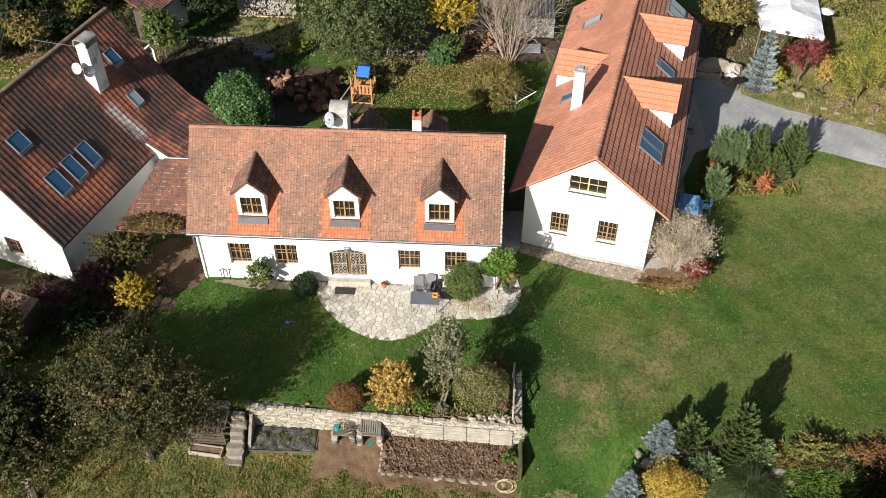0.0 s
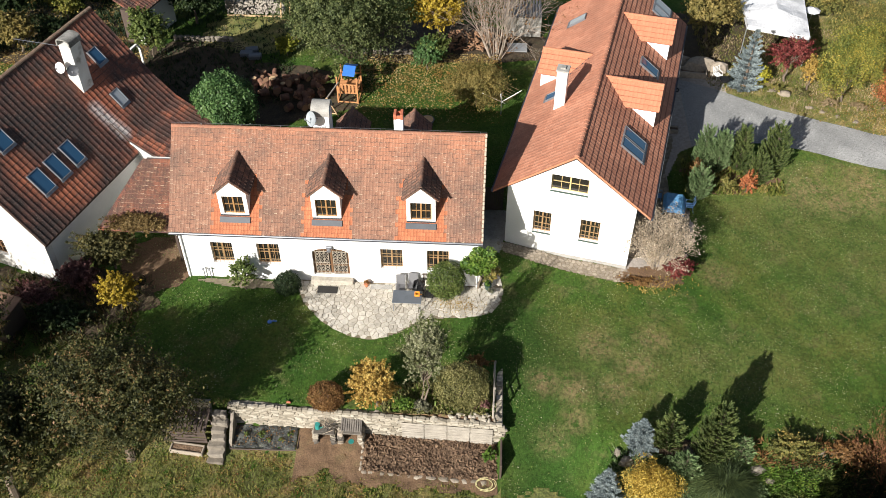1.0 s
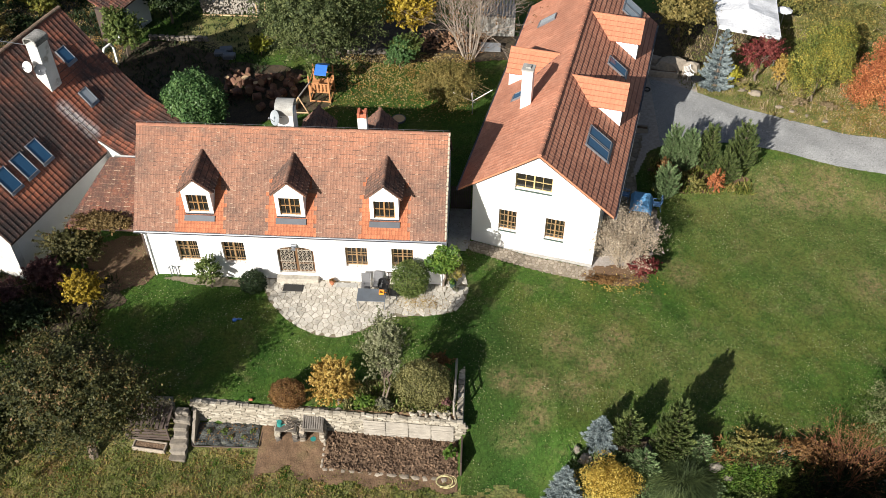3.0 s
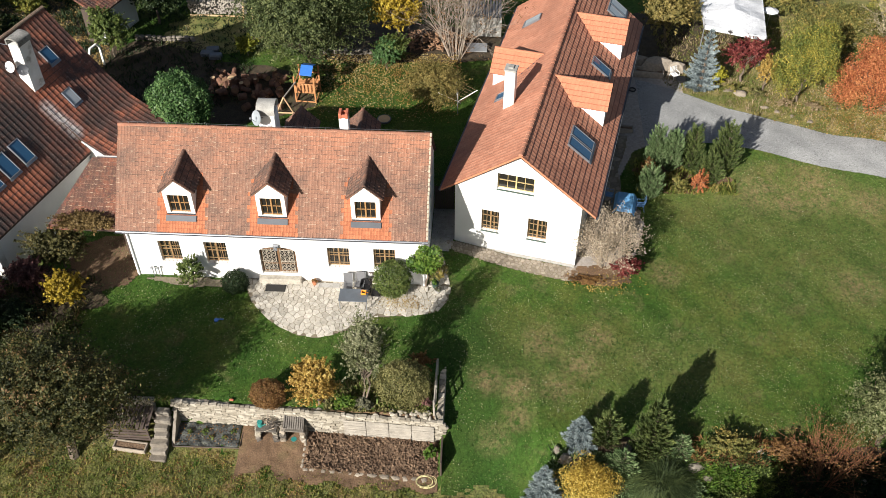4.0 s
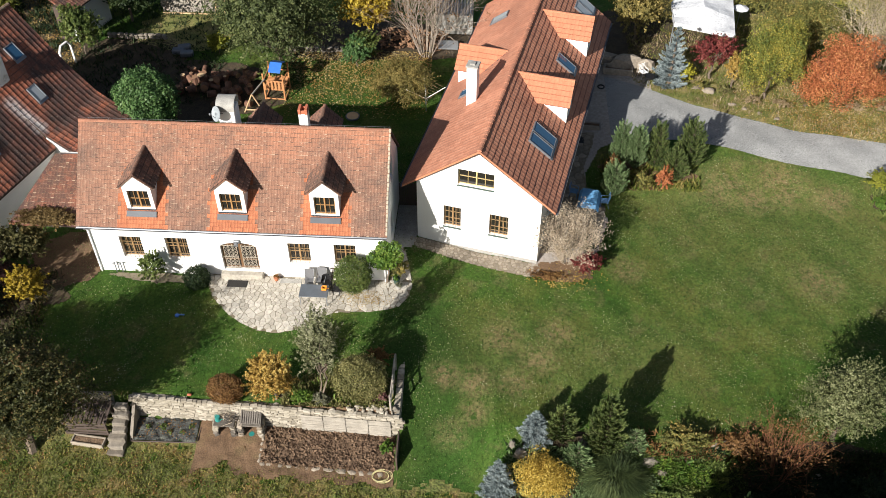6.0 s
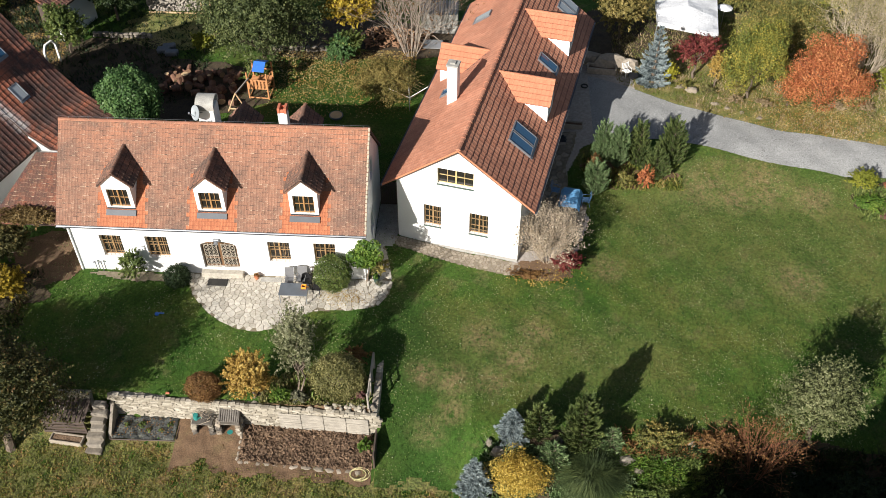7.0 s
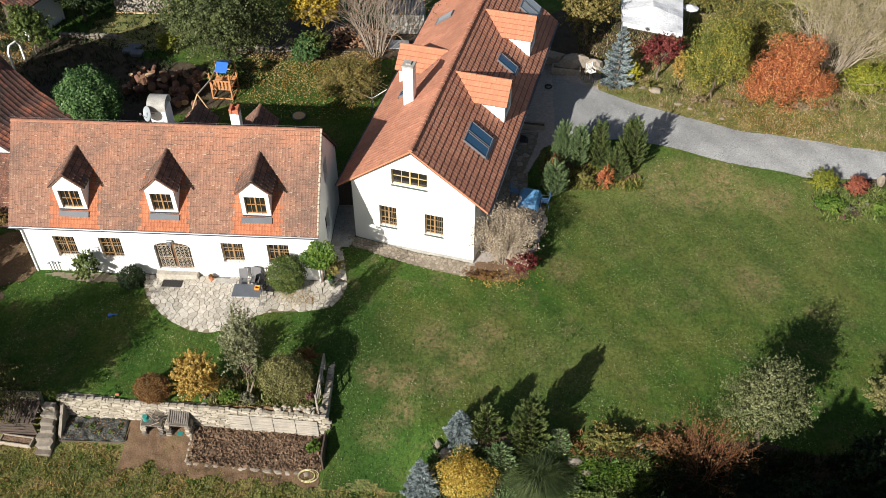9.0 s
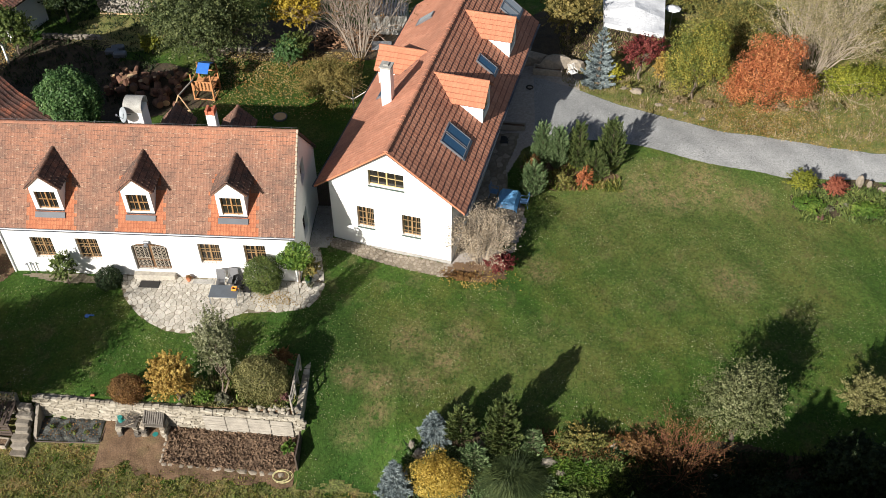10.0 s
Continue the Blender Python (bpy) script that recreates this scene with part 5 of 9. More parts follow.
def leaf_quads(rng, P, N, size, aspect=1.6, tilt=0.7):
    """Leaves at the places P, facing about N, of about that size."""
    n = len(P)
    d = N + rng.normal(0, tilt, (n, 3))
    d /= np.linalg.norm(d, axis=1, keepdims=True) + 1e-9
    a = np.cross(d, rng.normal(0, 1, (n, 3)))
    a /= np.linalg.norm(a, axis=1, keepdims=True) + 1e-9
    b = np.cross(d, a)
    s = size * rng.uniform(0.6, 1.3, (n, 1))
    a, b = a * s * aspect / 2, b * s / 2
    bend = d * s * 0.18
    return np.stack([P - a, P - b * 0.9 + bend * 0.4, P + a - bend, P + b * 0.9 + bend * 0.4], 1)


def crown_points(rng, c, r, n, clumps=18, clump=0.38, shell=0.6, flat=0.85):
    """Points over a crown made of uneven clumps in an ellipsoid: places and outward ways."""
    c, r = np.array(c, float), np.array(r, float)
    q = rng.normal(0, 1, (clumps, 3))
    q /= np.linalg.norm(q, axis=1, keepdims=True)
    q[:, 2] = np.where(q[:, 2] < -flat, -q[:, 2] * 0.5, q[:, 2])
    q *= rng.uniform(0.35, 0.85, (clumps, 1))
    rad = clump * rng.uniform(0.65, 1.25, clumps)
    k = rng.choice(clumps, n, p=rad**2 / (rad**2).sum())
    d = rng.normal(0, 1, (n, 3))
    d /= np.linalg.norm(d, axis=1, keepdims=True)
    p = q[k] + d * rad[k][:, None] * (shell + (1 - shell) * rng.uniform(0, 1, (n, 1)) ** 0.5)
    return c + p * r, d * 0.7 + p * 0.6


def spray_points(rng, c, r, n, lobes=9):
    """Points along many shoots that run out and up to an uneven lobed outline: places and leaf ways."""
    c, r = np.array(c, float), np.array(r, float)

    def ways(k):
        q = rng.normal(0, 1, (k, 3))
        q[:, 2] = np.where(q[:, 2] < -0.9, -q[:, 2], q[:, 2])
        return q / np.linalg.norm(q, axis=1, keepdims=True)

    k = max(16, n // 24)
    out, lobe = ways(k), ways(lobes)
    amp = rng.uniform(0.35, 1.0, lobes)
    R = 0.60 + 0.50 * np.max(amp * np.exp(-(1 - out @ lobe.T) / 0.07), axis=1) + rng.normal(0, 0.09, k)
    start = out * (R * rng.uniform(0.2, 0.72, k))[:, None] + rng.normal(0, 0.07, (k, 3))
    d = out + rng.normal(0, 0.32, (k, 3)) + np.array([0, 0, 0.22])
    d /= np.linalg.norm(d, axis=1, keepdims=True)
    ln = (R - np.linalg.norm(start, axis=1)).clip(0.12) + rng.uniform(0, 0.10, k)
    i = rng.integers(0, k, n)
    t = rng.uniform(0, 1, n) ** 0.65
    p = start[i] + d[i] * (ln[i] * t)[:, None] + rng.normal(0, 0.034, (n, 3)) * (1.15 - 0.7 * t)[:, None]
    return c + p * r, d[i] * 0.4 + out[i] * 0.6 + np.array([0, -0.1, 0.2])


def clipped_points(rng, c, r, n):
    """Points just under the surface of a clipped ball."""
    c, r = np.array(c, float), np.array(r, float)
    d = rng.normal(0, 1, (n, 3))
    d /= np.linalg.norm(d, axis=1, keepdims=True)
    rad = 0.91 + 0.08 * np.sin(d[:, :1] * 7 + 1 + c[0]) * np.sin(d[:, 1:2] * 8 + c[1]) + 0.05 * np.sin(d[:, 2:] * 11 + 4 * d[:, :1]) + rng.normal(0, 0.05, (n, 1)) - 0.25 * rng.uniform(0, 1, (n, 1)) ** 4
    return c + d * rad * r, d


def limb(g, a, b, r0, r1, rng, kinks=3):
    """A crooked tapering limb from a to b."""
    a, b = np.array(a, float), np.array(b, float)
    last, lr = a, r0
    for i in range(1, kinks + 1):
        t = i / kinks
        p = a + (b - a) * t + (rng.normal(0, 0.06, 3) * np.linalg.norm(b - a) if i < kinks else 0)
        r = r0 + (r1 - r0) * t
        g.tube(last, p, lr, r, 6 if r > 0.05 else 4, False)
        last, lr = p, r
    return last


def broadleaf(name, label, x, y, h, r, leaves, n, size, seed, trunk=0.3, low=0.25, clumps=18, category="shrub", group="", z=None, stems=1, clump=0.38, twigs=8, bark="bark", flat=0.85, style="spray"):
    """A shrub or tree: stems and limbs reaching into a crown of clumped leaves. r: crown radii in plan (x, y)."""
    rng = np.random.default_rng(seed)
    z0 = gz(x, y) - 0.05 if z is None else z
    e = thing(name, label, category, (x, y, z0), group)
    rx, ry = r if isinstance(r, tuple) else (r, r)
    base = low * h
    cz, rz = z0 + base + (h - base) / 2, (h - base) / 2
    g = Geo()
    tr = max(0.02, trunk * 0.12 * h ** 0.6)
    for s in range(stems):
        off = rng.normal(0, 0.12 * rx, 2) if stems > 1 else (0, 0)
        top = limb(g, (x + off[0] * 0.4, y + off[1] * 0.4, z0), (x + off[0] * 2, y + off[1] * 2, z0 + base + 0.25 * (h - base)), tr, tr * 0.6, rng)
        for k in range(max(2, twigs // stems)):
            a = rng.uniform(0, 2 * math.pi)
            q = rng.uniform(0.3, 0.62)
            limb(g, top, (x + rx * q * math.cos(a), y + ry * q * math.sin(a), cz + rz * rng.uniform(-0.2, 0.4)), tr * 0.5, tr * 0.12, rng)
    g.ob("trunk", M[bark], e)
    if style == "spray":
        P, N = spray_points(rng, (x, y, cz), (rx, ry, rz), n, max(7, clumps // 4))
    elif style == "clipped":
        P, N = clipped_points(rng, (x, y, cz), (rx, ry, rz), n)
    else:
        P, N = crown_points(rng, (x, y, cz), (rx, ry, rz), n, clumps, clump, 0.6, flat)
    P[:, 2] = np.maximum(P[:, 2], z0 + 0.03)
    quads_mesh("crown", leaf_quads(rng, P, N, size), G[leaves], e)
    return e


def conifer(name, label, x, y, h, r, leaves, n, seed, size=0.16, droop=0.15, group="", z=None, whorls=11, bare=0.04, tips=0.0, taper=0.85):
    """A conifer: a straight trunk, whorls of boughs, sprays of needles along each bough."""
    rng = np.random.default_rng(seed)
    z0 = gz(x, y) - 0.05 if z is None else z
    e = thing(name, label, "conifer", (x, y, z0), group)
    g = Geo()
    g.tube((x, y, z0), (x, y, z0 + h * 0.97), 0.035 * h ** 0.7, 0.008, 7, False)
    P, D = [], []
    boughs = []
    for k in range(whorls):
        t = bare + (0.97 - bare) * (k / (whorls - 1)) ** 0.9
        cnt = max(4, int(9 * (1 - t) + 4))
        for j in range(cnt):
            a = 2 * math.pi * (j + rng.uniform(-0.3, 0.3)) / cnt + k * 0.7
            ln = max(0.06, r * (1 - t) ** taper * rng.uniform(0.75, 1.12) + 0.03)
            boughs.append((t, a, ln))
    wt = np.array([b[2] + 0.05 for b in boughs])
    pick = rng.choice(len(boughs), n, p=wt / wt.sum())
    for t, a, ln in boughs:
        s = np.array([x, y, z0 + h * t])
        d = np.array([math.cos(a), math.sin(a), (0.35 * t - droop)])
        g.tube(s, s + d * ln * 0.95, 0.012, 0.004, 3, False)
    T = np.array([b[0] for b in boughs])[pick]
    A = np.array([b[1] for b in boughs])[pick]
    L = np.array([b[2] for b in boughs])[pick]
    q = rng.uniform(0.1, 1.0, n) ** 0.7
    dv = np.stack([np.cos(A), np.sin(A), 0.35 * T - droop + 0.25 * q * q], 1)
    side = np.stack([-np.sin(A), np.cos(A), 0 * A], 1)
    spread = rng.uniform(-1, 1, n) * 0.34 * L * (1.1 - q) + rng.normal(0, 0.02, n)
    P = np.array([x, y, z0]) + np.stack([0 * T, 0 * T, h * T], 1) + dv * (L * q)[:, None] + side * spread[:, None] + rng.normal(0, 0.03, (n, 3))
    ax = dv + side * (np.sign(spread) * rng.uniform(0.2, 1.0, n))[:, None] + rng.normal(0, 0.25, (n, 3))
    ax[:, 2] += tips
    ax /= np.linalg.norm(ax, axis=1, keepdims=True)
    w = np.cross(ax, rng.normal(0, 1, (n, 3)))
    w /= np.linalg.norm(w, axis=1, keepdims=True) + 1e-9
    s = size * rng.uniform(0.6, 1.3, (n, 1))
    ax, w = ax * s, w * s * 0.22
    quads = np.stack([P - ax * 0.3 - w, P - ax * 0.3 + w, P + ax * 0.8 + w * 0.4, P + ax * 0.8 - w * 0.4], 1)
    g.ob("trunk", M["bark"], e)
    quads_mesh("needles", quads, G[leaves], e)
    return e


def twiggy(name, label, x, y, h, r, mat, seed, stems=14, depth=4, leaves=None, n=0, size=0.1, category="shrub", thick=0.022, z=None, group="", lean=0.55):
    """A bare or nearly bare bush: stems that fork into ever finer twigs."""
    rng = np.random.default_rng(seed)
    z0 = gz(x, y) - 0.05 if z is None else z
    e = thing(name, label, category, (x, y, z0), group)
    g = Geo()
    ends = []

    def grow(p, d, ln, rad, k):
        q = p + d * ln
        g.tube(p, q, rad, rad * 0.7, 4 if rad > 0.012 else 3, False)
        if k == 0:
            ends.append(q)
            return
        for _ in range(2 if rng.uniform() < 0.65 else 3):
            nd = d + rng.normal(0, 0.33, 3)
            nd[2] += 0.06
            grow(q, nd / np.linalg.norm(nd), ln * rng.uniform(0.6, 0.85), rad * 0.66, k - 1)

    l0 = h / (1 + 0.72 + 0.52 + 0.37 + 0.27)
    for s in range(stems):
        a = rng.uniform(0, 2 * math.pi)
        out = rng.uniform(0.1, 1.0) * lean * r / max(h * 0.5, 0.3)
        d = np.array([math.cos(a) * out, math.sin(a) * out, 1.0])
        grow(np.array([x + 0.15 * r * math.cos(a), y + 0.15 * r * math.sin(a), z0]), d / np.linalg.norm(d), l0 * rng.uniform(0.8, 1.2), thick, depth)
    g.ob("branching", M[mat], e)
    if leaves:
        E_ = np.array(ends)
        P = E_[rng.integers(0, len(E_), n)] + rng.normal(0, 0.12, (n, 3))
        quads_mesh("leaves", leaf_quads(rng, P, np.tile([0, 0, 1.0], (n, 1)), size), G[leaves], e)
    return e


def tuft(name, label, x, y, h, r, leaves, n, seed, w=0.03, category="grass clump", group="", z=None):
    """Arching blades from one root."""
    rng = np.random.default_rng(seed)
    z0 = gz(x, y) - 0.02 if z is None else z
    a = rng.uniform(0, 2 * math.pi, n)
    q = rng.uniform(0.1, 1, n)
    root = np.stack([x + 0.35 * r * q * np.cos(a), y + 0.35 * r * q * np.sin(a), np.full(n, z0)], 1)
    hh = h * rng.uniform(0.5, 1.1, n)
    mid = root + np.stack([0.4 * r * q * np.cos(a), 0.4 * r * q * np.sin(a), hh * 0.8], 1)
    tip = root + np.stack([r * q * np.cos(a), r * q * np.sin(a), hh * (1 - 0.45 * q)], 1)
    mid += rng.normal(0, 0.07 * r, (n, 3))
    tip += rng.normal(0, 0.13 * r, (n, 3))
    side = np.stack([-np.sin(a), np.cos(a), 0 * a], 1) * w
    Q = np.concatenate([np.stack([root - side, root + side, mid + side * 0.8, mid - side * 0.8], 1), np.stack([mid - side * 0.8, mid + side * 0.8, tip + side * 0.15, tip - side * 0.15], 1)])
    o = quads_mesh(name, Q, G[leaves])
    return tagged(o, label, category, group)


# garden in front of the houses
broadleaf("tree", "large walnut tree turning brown beside the lower garden", -9.1, -10.9, 8.7, (5.3, 3.7), "walnut", 64000, 0.088, 11, 0.6, 0.12, 46, "tree", clump=0.3, twigs=40)
broadleaf("tree", "broad autumn tree at the edge of the garden", -14.2, -13.4, 9.8, (4.6, 4.0), "walnut", 30000, 0.12, 12, 0.5, 0.1, 34, "tree", clump=0.3)
broadleaf("shrub", "bright yellow autumn shrub", -11.4, -2.75, 3.1, (1.3, 1.05), "yellow", 5200, 0.11, 13, low=0.02, clumps=40)
broadleaf("shrub", "dark purple leaved shrub by the old house", -13.96, -1.5, 2.6, (1.5, 1.15), "purple", 6000, 0.104, 14, low=0.05)
broadleaf("shrub", "dark purple leaved shrub by the old house", -16.2, -2.6, 1.7, (1.7, 1.0), "purple", 3000, 0.104, 15, low=0.05)
broadleaf("vine", "climbing vine with brown and green leaves", -12.7, 0.3, 3.3, (2.3, 1.4), "olive_dark", 11000, 0.095, 16, low=0.05, category="vine")
broadleaf("vine", "brown autumn vine hanging over the lean-to eave", -10.7, 0.8, 1.3, (2.2, 0.9), "vine", 8000, 0.08, 17, low=0.0, category="vine", z=2.25, twigs=4)
broadleaf("shrub", "young green rose bush against the white wall", -4.85, -0.85, 2.6, (1.05, 0.8), "green", 3000, 0.085, 18, low=0.03, clumps=60)
broadleaf("shrub", "round clipped dark green shrub by the terrace", -2.45, -0.85, 1.3, (0.8, 0.75), "deep", 4600, 0.06, 19, low=0.0, style="clipped")
broadleaf("shrub", "large rounded green shrub on the terrace", 6.5, -0.85, 2.6, (1.1, 0.95), "green", 8500, 0.062, 20, low=0.02, style="clipped")
broadleaf("shrub", "bright green climbing plant at the house corner", 8.3, -0.2, 3.5, (1.0, 0.6), "fresh", 4200, 0.1, 21, low=0.25, clumps=24, clump=0.36, style="clumps")
broadleaf("shrub", "low mixed shrub beside the terrace edge", 8.95, 0.3, 1.7, (0.75, 0.65), "olive", 1900, 0.088, 22, low=0.05, clumps=9)
broadleaf("shrub", "round rusty brown shrub on the wall top", 0.8, -8.42, 1.75, (0.95, 0.75), "rust", 7500, 0.058, 23, low=0.0, style="clipped")
broadleaf("shrub", "golden orange autumn shrub on the wall top", 3.3, -8.3, 3.5, (1.45, 1.15), "gold", 12000, 0.085, 24, low=0.03, clumps=70)
broadleaf("tree", "small grey leaved fruit tree with two trunks", 5.8, -7.95, 7.0, (1.35, 1.1), "fruit", 6400, 0.085, 25, 0.17, 0.05, 40, "tree", stems=2, twigs=22, bark="bark")
broadleaf("shrub", "low green herbs along the wall", 4.7, -8.4, 0.95, (0.8, 0.45), "fresh", 2600, 0.075, 26, low=0.0)
broadleaf("shrub", "silvery lavender clump along the wall", 5.7, -8.45, 0.9, (0.7, 0.42), "grey", 2600, 0.062, 27, low=0.0)
broadleaf("shrub", "olive green rounded shrub on the wall top", 7.65, -7.8, 2.85, (1.45, 1.05), "sage", 13000, 0.066, 28, low=0.0, style="clipped")
broadleaf("shrub", "reddish brown shrub in the raised bed", 8.35, -6.0, 1.5, (0.95, 0.8), "rust", 1650, 0.08, 29, low=0.1)
broadleaf("shrub", "reddish brown shrub in the raised bed", 8.75, -8.2, 0.9, (0.6, 0.45), "purple", 900, 0.072, 30, low=0.0)
twiggy("shrub", "pale straw coloured bare bush against the gable", 18.7, 2.55, 3.3, 2.0, "twig", 31, 80, 3, "dry", 4200, 0.07, thick=0.015)
broadleaf("shrub", "low crimson shrub beside the lawn", 19.8, 1.6, 1.8, (1.1, 0.85), "red", 3800, 0.08, 32, low=0.0)
broadleaf("shrub", "dark green shrub beside the yard table", 19.9, 3.4, 1.6, (0.9, 0.9), "deep", 2250, 0.072, 33, low=0.0)
broadleaf("shrub", "low orange ground cover at the gable foot", 17.6, 1.2, 0.35, (1.5, 0.6), "rust", 1700, 0.07, 34, low=0.0)
broadleaf("tree", "autumn tree with green and brown leaves beside the old house", -17.3, -7.4, 7.0, (2.8, 2.4), "walnut", 11000, 0.11, 501, 0.4, 0.1, 26, "tree")
broadleaf("tree", "tall dark tree beyond the old garden", -21.5, -12.5, 9.5, (3.6, 3.4), "deep", 6000, 0.22, 502, 0.5, 0.1, 34, "tree")
broadleaf("tree", "thin leaved autumn tree before the old gable", -23.6, -5.6, 6.2, (2.6, 2.2), "walnut", 5200, 0.1, 503, 0.4, 0.1, 24, "tree")
# conifers by the drive
conifer("conifer", "blue green juniper by the drive", 21.75, 8.4, 2.3, 0.9, "juniper", 9000, 35, 0.09, -0.9, whorls=14, tips=0.8, taper=0.35)
conifer("conifer", "grey green cypress by the drive", 22.3, 10.9, 3.2, 0.7, "juniper", 8500, 36, 0.095, -1.1, tips=0.9, taper=0.3, whorls=13)
conifer("conifer", "grey green cypress by the drive", 23.3, 10.7, 3.0, 0.7, "juniper", 8500, 37, 0.095, -1.1, tips=0.9, taper=0.3, whorls=13)
conifer("conifer", "dark green yew by the drive", 24.6, 10.9, 3.3, 0.8, "pine", 9500, 38, 0.1, -0.9, tips=0.8, taper=0.35)
conifer("conifer", "dark green yew by the drive", 26.7, 10.9, 3.5, 1.05, "pine", 12000, 39, 0.1, -0.9, tips=0.8, taper=0.4)
conifer("conifer", "low spreading yew by the drive", 25.7, 9.9, 2.1, 0.9, "pine", 6500, 391, 0.1, -0.7, tips=0.6, taper=0.4)
broadleaf("shrub", "rusty spirea between the conifers", 21.8, 9.9, 2.1, (0.65, 0.6), "rust", 2600, 0.072, 40, low=0.0)
broadleaf("shrub", "small copper orange shrub between the conifers", 25.0, 9.2, 1.8, (0.85, 0.7), "orange", 2200, 0.072, 41, low=0.0)
broadleaf("shrub", "olive green shrub between the conifers", 23.8, 9.2, 1.3, (0.9, 0.7), "olive", 1950, 0.072, 42, low=0.0)
# rockery at the lower lawn
conifer("conifer", "small blue spruce in the rockery", 16.6, -9.75, 2.1, 0.85, "blue", 9000, 43, 0.1, 0.1)
conifer("conifer", "small blue spruce in the rockery", 14.8, -12.2, 2.9, 0.95, "blue", 10000, 44, 0.1, 0.1)
broadleaf("shrub", "golden yellow shrub in the rockery", 16.95, -11.95, 2.5, (1.5, 1.25), "butter", 12000, 0.06, 45, low=0.0, clumps=60, clump=0.42, style="clumps")
conifer("conifer", "dark green mountain pine in the rockery", 17.95, -9.7, 2.5, 0.9, "pine", 6500, 46, 0.13, -0.5, tips=0.7, taper=0.6)
conifer("conifer", "tall green pine in the rockery", 20.0, -10.3, 4.2, 1.0, "pine", 12000, 47, 0.14, -0.8, tips=0.9, taper=0.4, whorls=15)
conifer("conifer", "grey green juniper in the rockery", 18.7, -11.1, 1.9, 0.9, "juniper", 2400, 48, 0.15, -0.4, tips=0.5, taper=0.5)
tuft("shrub", "spreading dark broom with fine green stems", 20.5, -11.8, 1.9, 1.5, "broom", 5200, 49, 0.011, "shrub")
conifer("conifer", "grey green juniper in the rockery", 21.5, -10.2, 1.6, 0.6, "juniper", 1200, 50, 0.15, -0.4, tips=0.5, taper=0.5)
broadleaf("shrub", "reddish brown cotoneaster hedge along the lawn", 24.0, -9.9, 1.4, (1.9, 1.0), "olive", 4600, 0.072, 51, low=0.0, clumps=26)
broadleaf("shrub", "low green ground cover below the lawn", 23.6, -12.3, 1.0, (2.9, 1.3), "green", 5400, 0.08, 52, low=0.0, clumps=30)
twiggy("shrub", "bare red stemmed dogwood bush", 28.7, -10.9, 3.3, 2.3, "redtwig", 53, 46, 3, "rust", 900, 0.07, thick=0.013)
broadleaf("tree", "grey leaved willow bush beside the lawn", 31.45, -9.2, 5.7, (2.7, 2.2), "willow", 22000, 0.072, 54, 0.4, 0.08, 40, "tree", clump=0.28)
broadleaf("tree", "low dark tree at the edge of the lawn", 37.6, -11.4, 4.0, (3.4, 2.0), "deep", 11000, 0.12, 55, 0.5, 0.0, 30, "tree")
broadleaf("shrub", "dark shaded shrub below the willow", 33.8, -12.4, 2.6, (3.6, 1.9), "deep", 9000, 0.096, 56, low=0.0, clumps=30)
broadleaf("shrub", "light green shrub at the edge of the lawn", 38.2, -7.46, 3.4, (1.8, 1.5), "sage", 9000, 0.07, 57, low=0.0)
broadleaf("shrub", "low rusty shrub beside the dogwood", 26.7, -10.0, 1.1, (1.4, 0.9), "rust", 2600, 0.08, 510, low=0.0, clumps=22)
# three thickets added to fill this corner: near-black leaves stand in for shade
broadleaf("shrub", "dark filler thicket deepening the shade below the dogwood", 27.6, -12.9, 1.7, (2.4, 1.2), "deep", 5200, 0.11, 511, low=0.0, clumps=30)
broadleaf("shrub", "dark filler thicket deepening the shade below the dogwood", 30.9, -11.9, 1.6, (1.9, 1.3), "deep", 4600, 0.11, 512, low=0.0, clumps=30)
broadleaf("shrub", "dark filler thicket deepening the shade at the lawn's edge", 36.9, -10.3, 2.2, (1.9, 1.4), "deep", 4600, 0.11, 513, low=0.0, clumps=30)
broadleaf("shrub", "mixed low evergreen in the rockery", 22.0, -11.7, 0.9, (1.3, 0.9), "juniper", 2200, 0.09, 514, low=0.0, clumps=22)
# added over lit earth; its near-black leaves stand in for tree shade
broadleaf("shrub", "dark filler shrub standing in for shade by the old house", -14.2, -4.0, 1.7, (2.3, 1.3), "deep", 5200, 0.11, 515, low=0.0, clumps=30)
# bed beside the drive
broadleaf("shrub", "yellow green shrub in the round bed", 38.8, 9.7, 1.6, (1.3, 1.0), "lime", 3600, 0.072, 58, low=0.0)
broadleaf("shrub", "round red shrub in the round bed", 40.7, 9.3, 1.5, (0.9, 0.8), "brick", 6000, 0.058, 59, low=0.0, clumps=60)
broadleaf("shrub", "green perennials in the round bed", 39.0, 8.3, 0.75, (1.45, 1.2), "fresh", 3000, 0.08, 60, low=0.0)
broadleaf("shrub", "green perennials in the round bed", 42.6, 8.0, 0.8, (1.5, 0.9), "fresh", 3000, 0.08, 61, low=0.0)
for i, (x, y, lv, lab) in enumerate(((39.0, 8.85, "grey", "silvery leaved perennial in the round bed"), (40.25, 8.0, "grey", "silvery leaved perennial in the round bed"), (41.3, 8.25, "grey", "silvery leaved perennial in the round bed"), (39.5, 7.2, "purple", "low purple ground cover in the round bed"))):
    broadleaf("perennial", lab, x, y, 0.5, (0.42, 0.36), lv, 420, 0.06, 620 + i, low=0.0, clumps=12, category="perennial", group="perennials in the round bed", twigs=3)
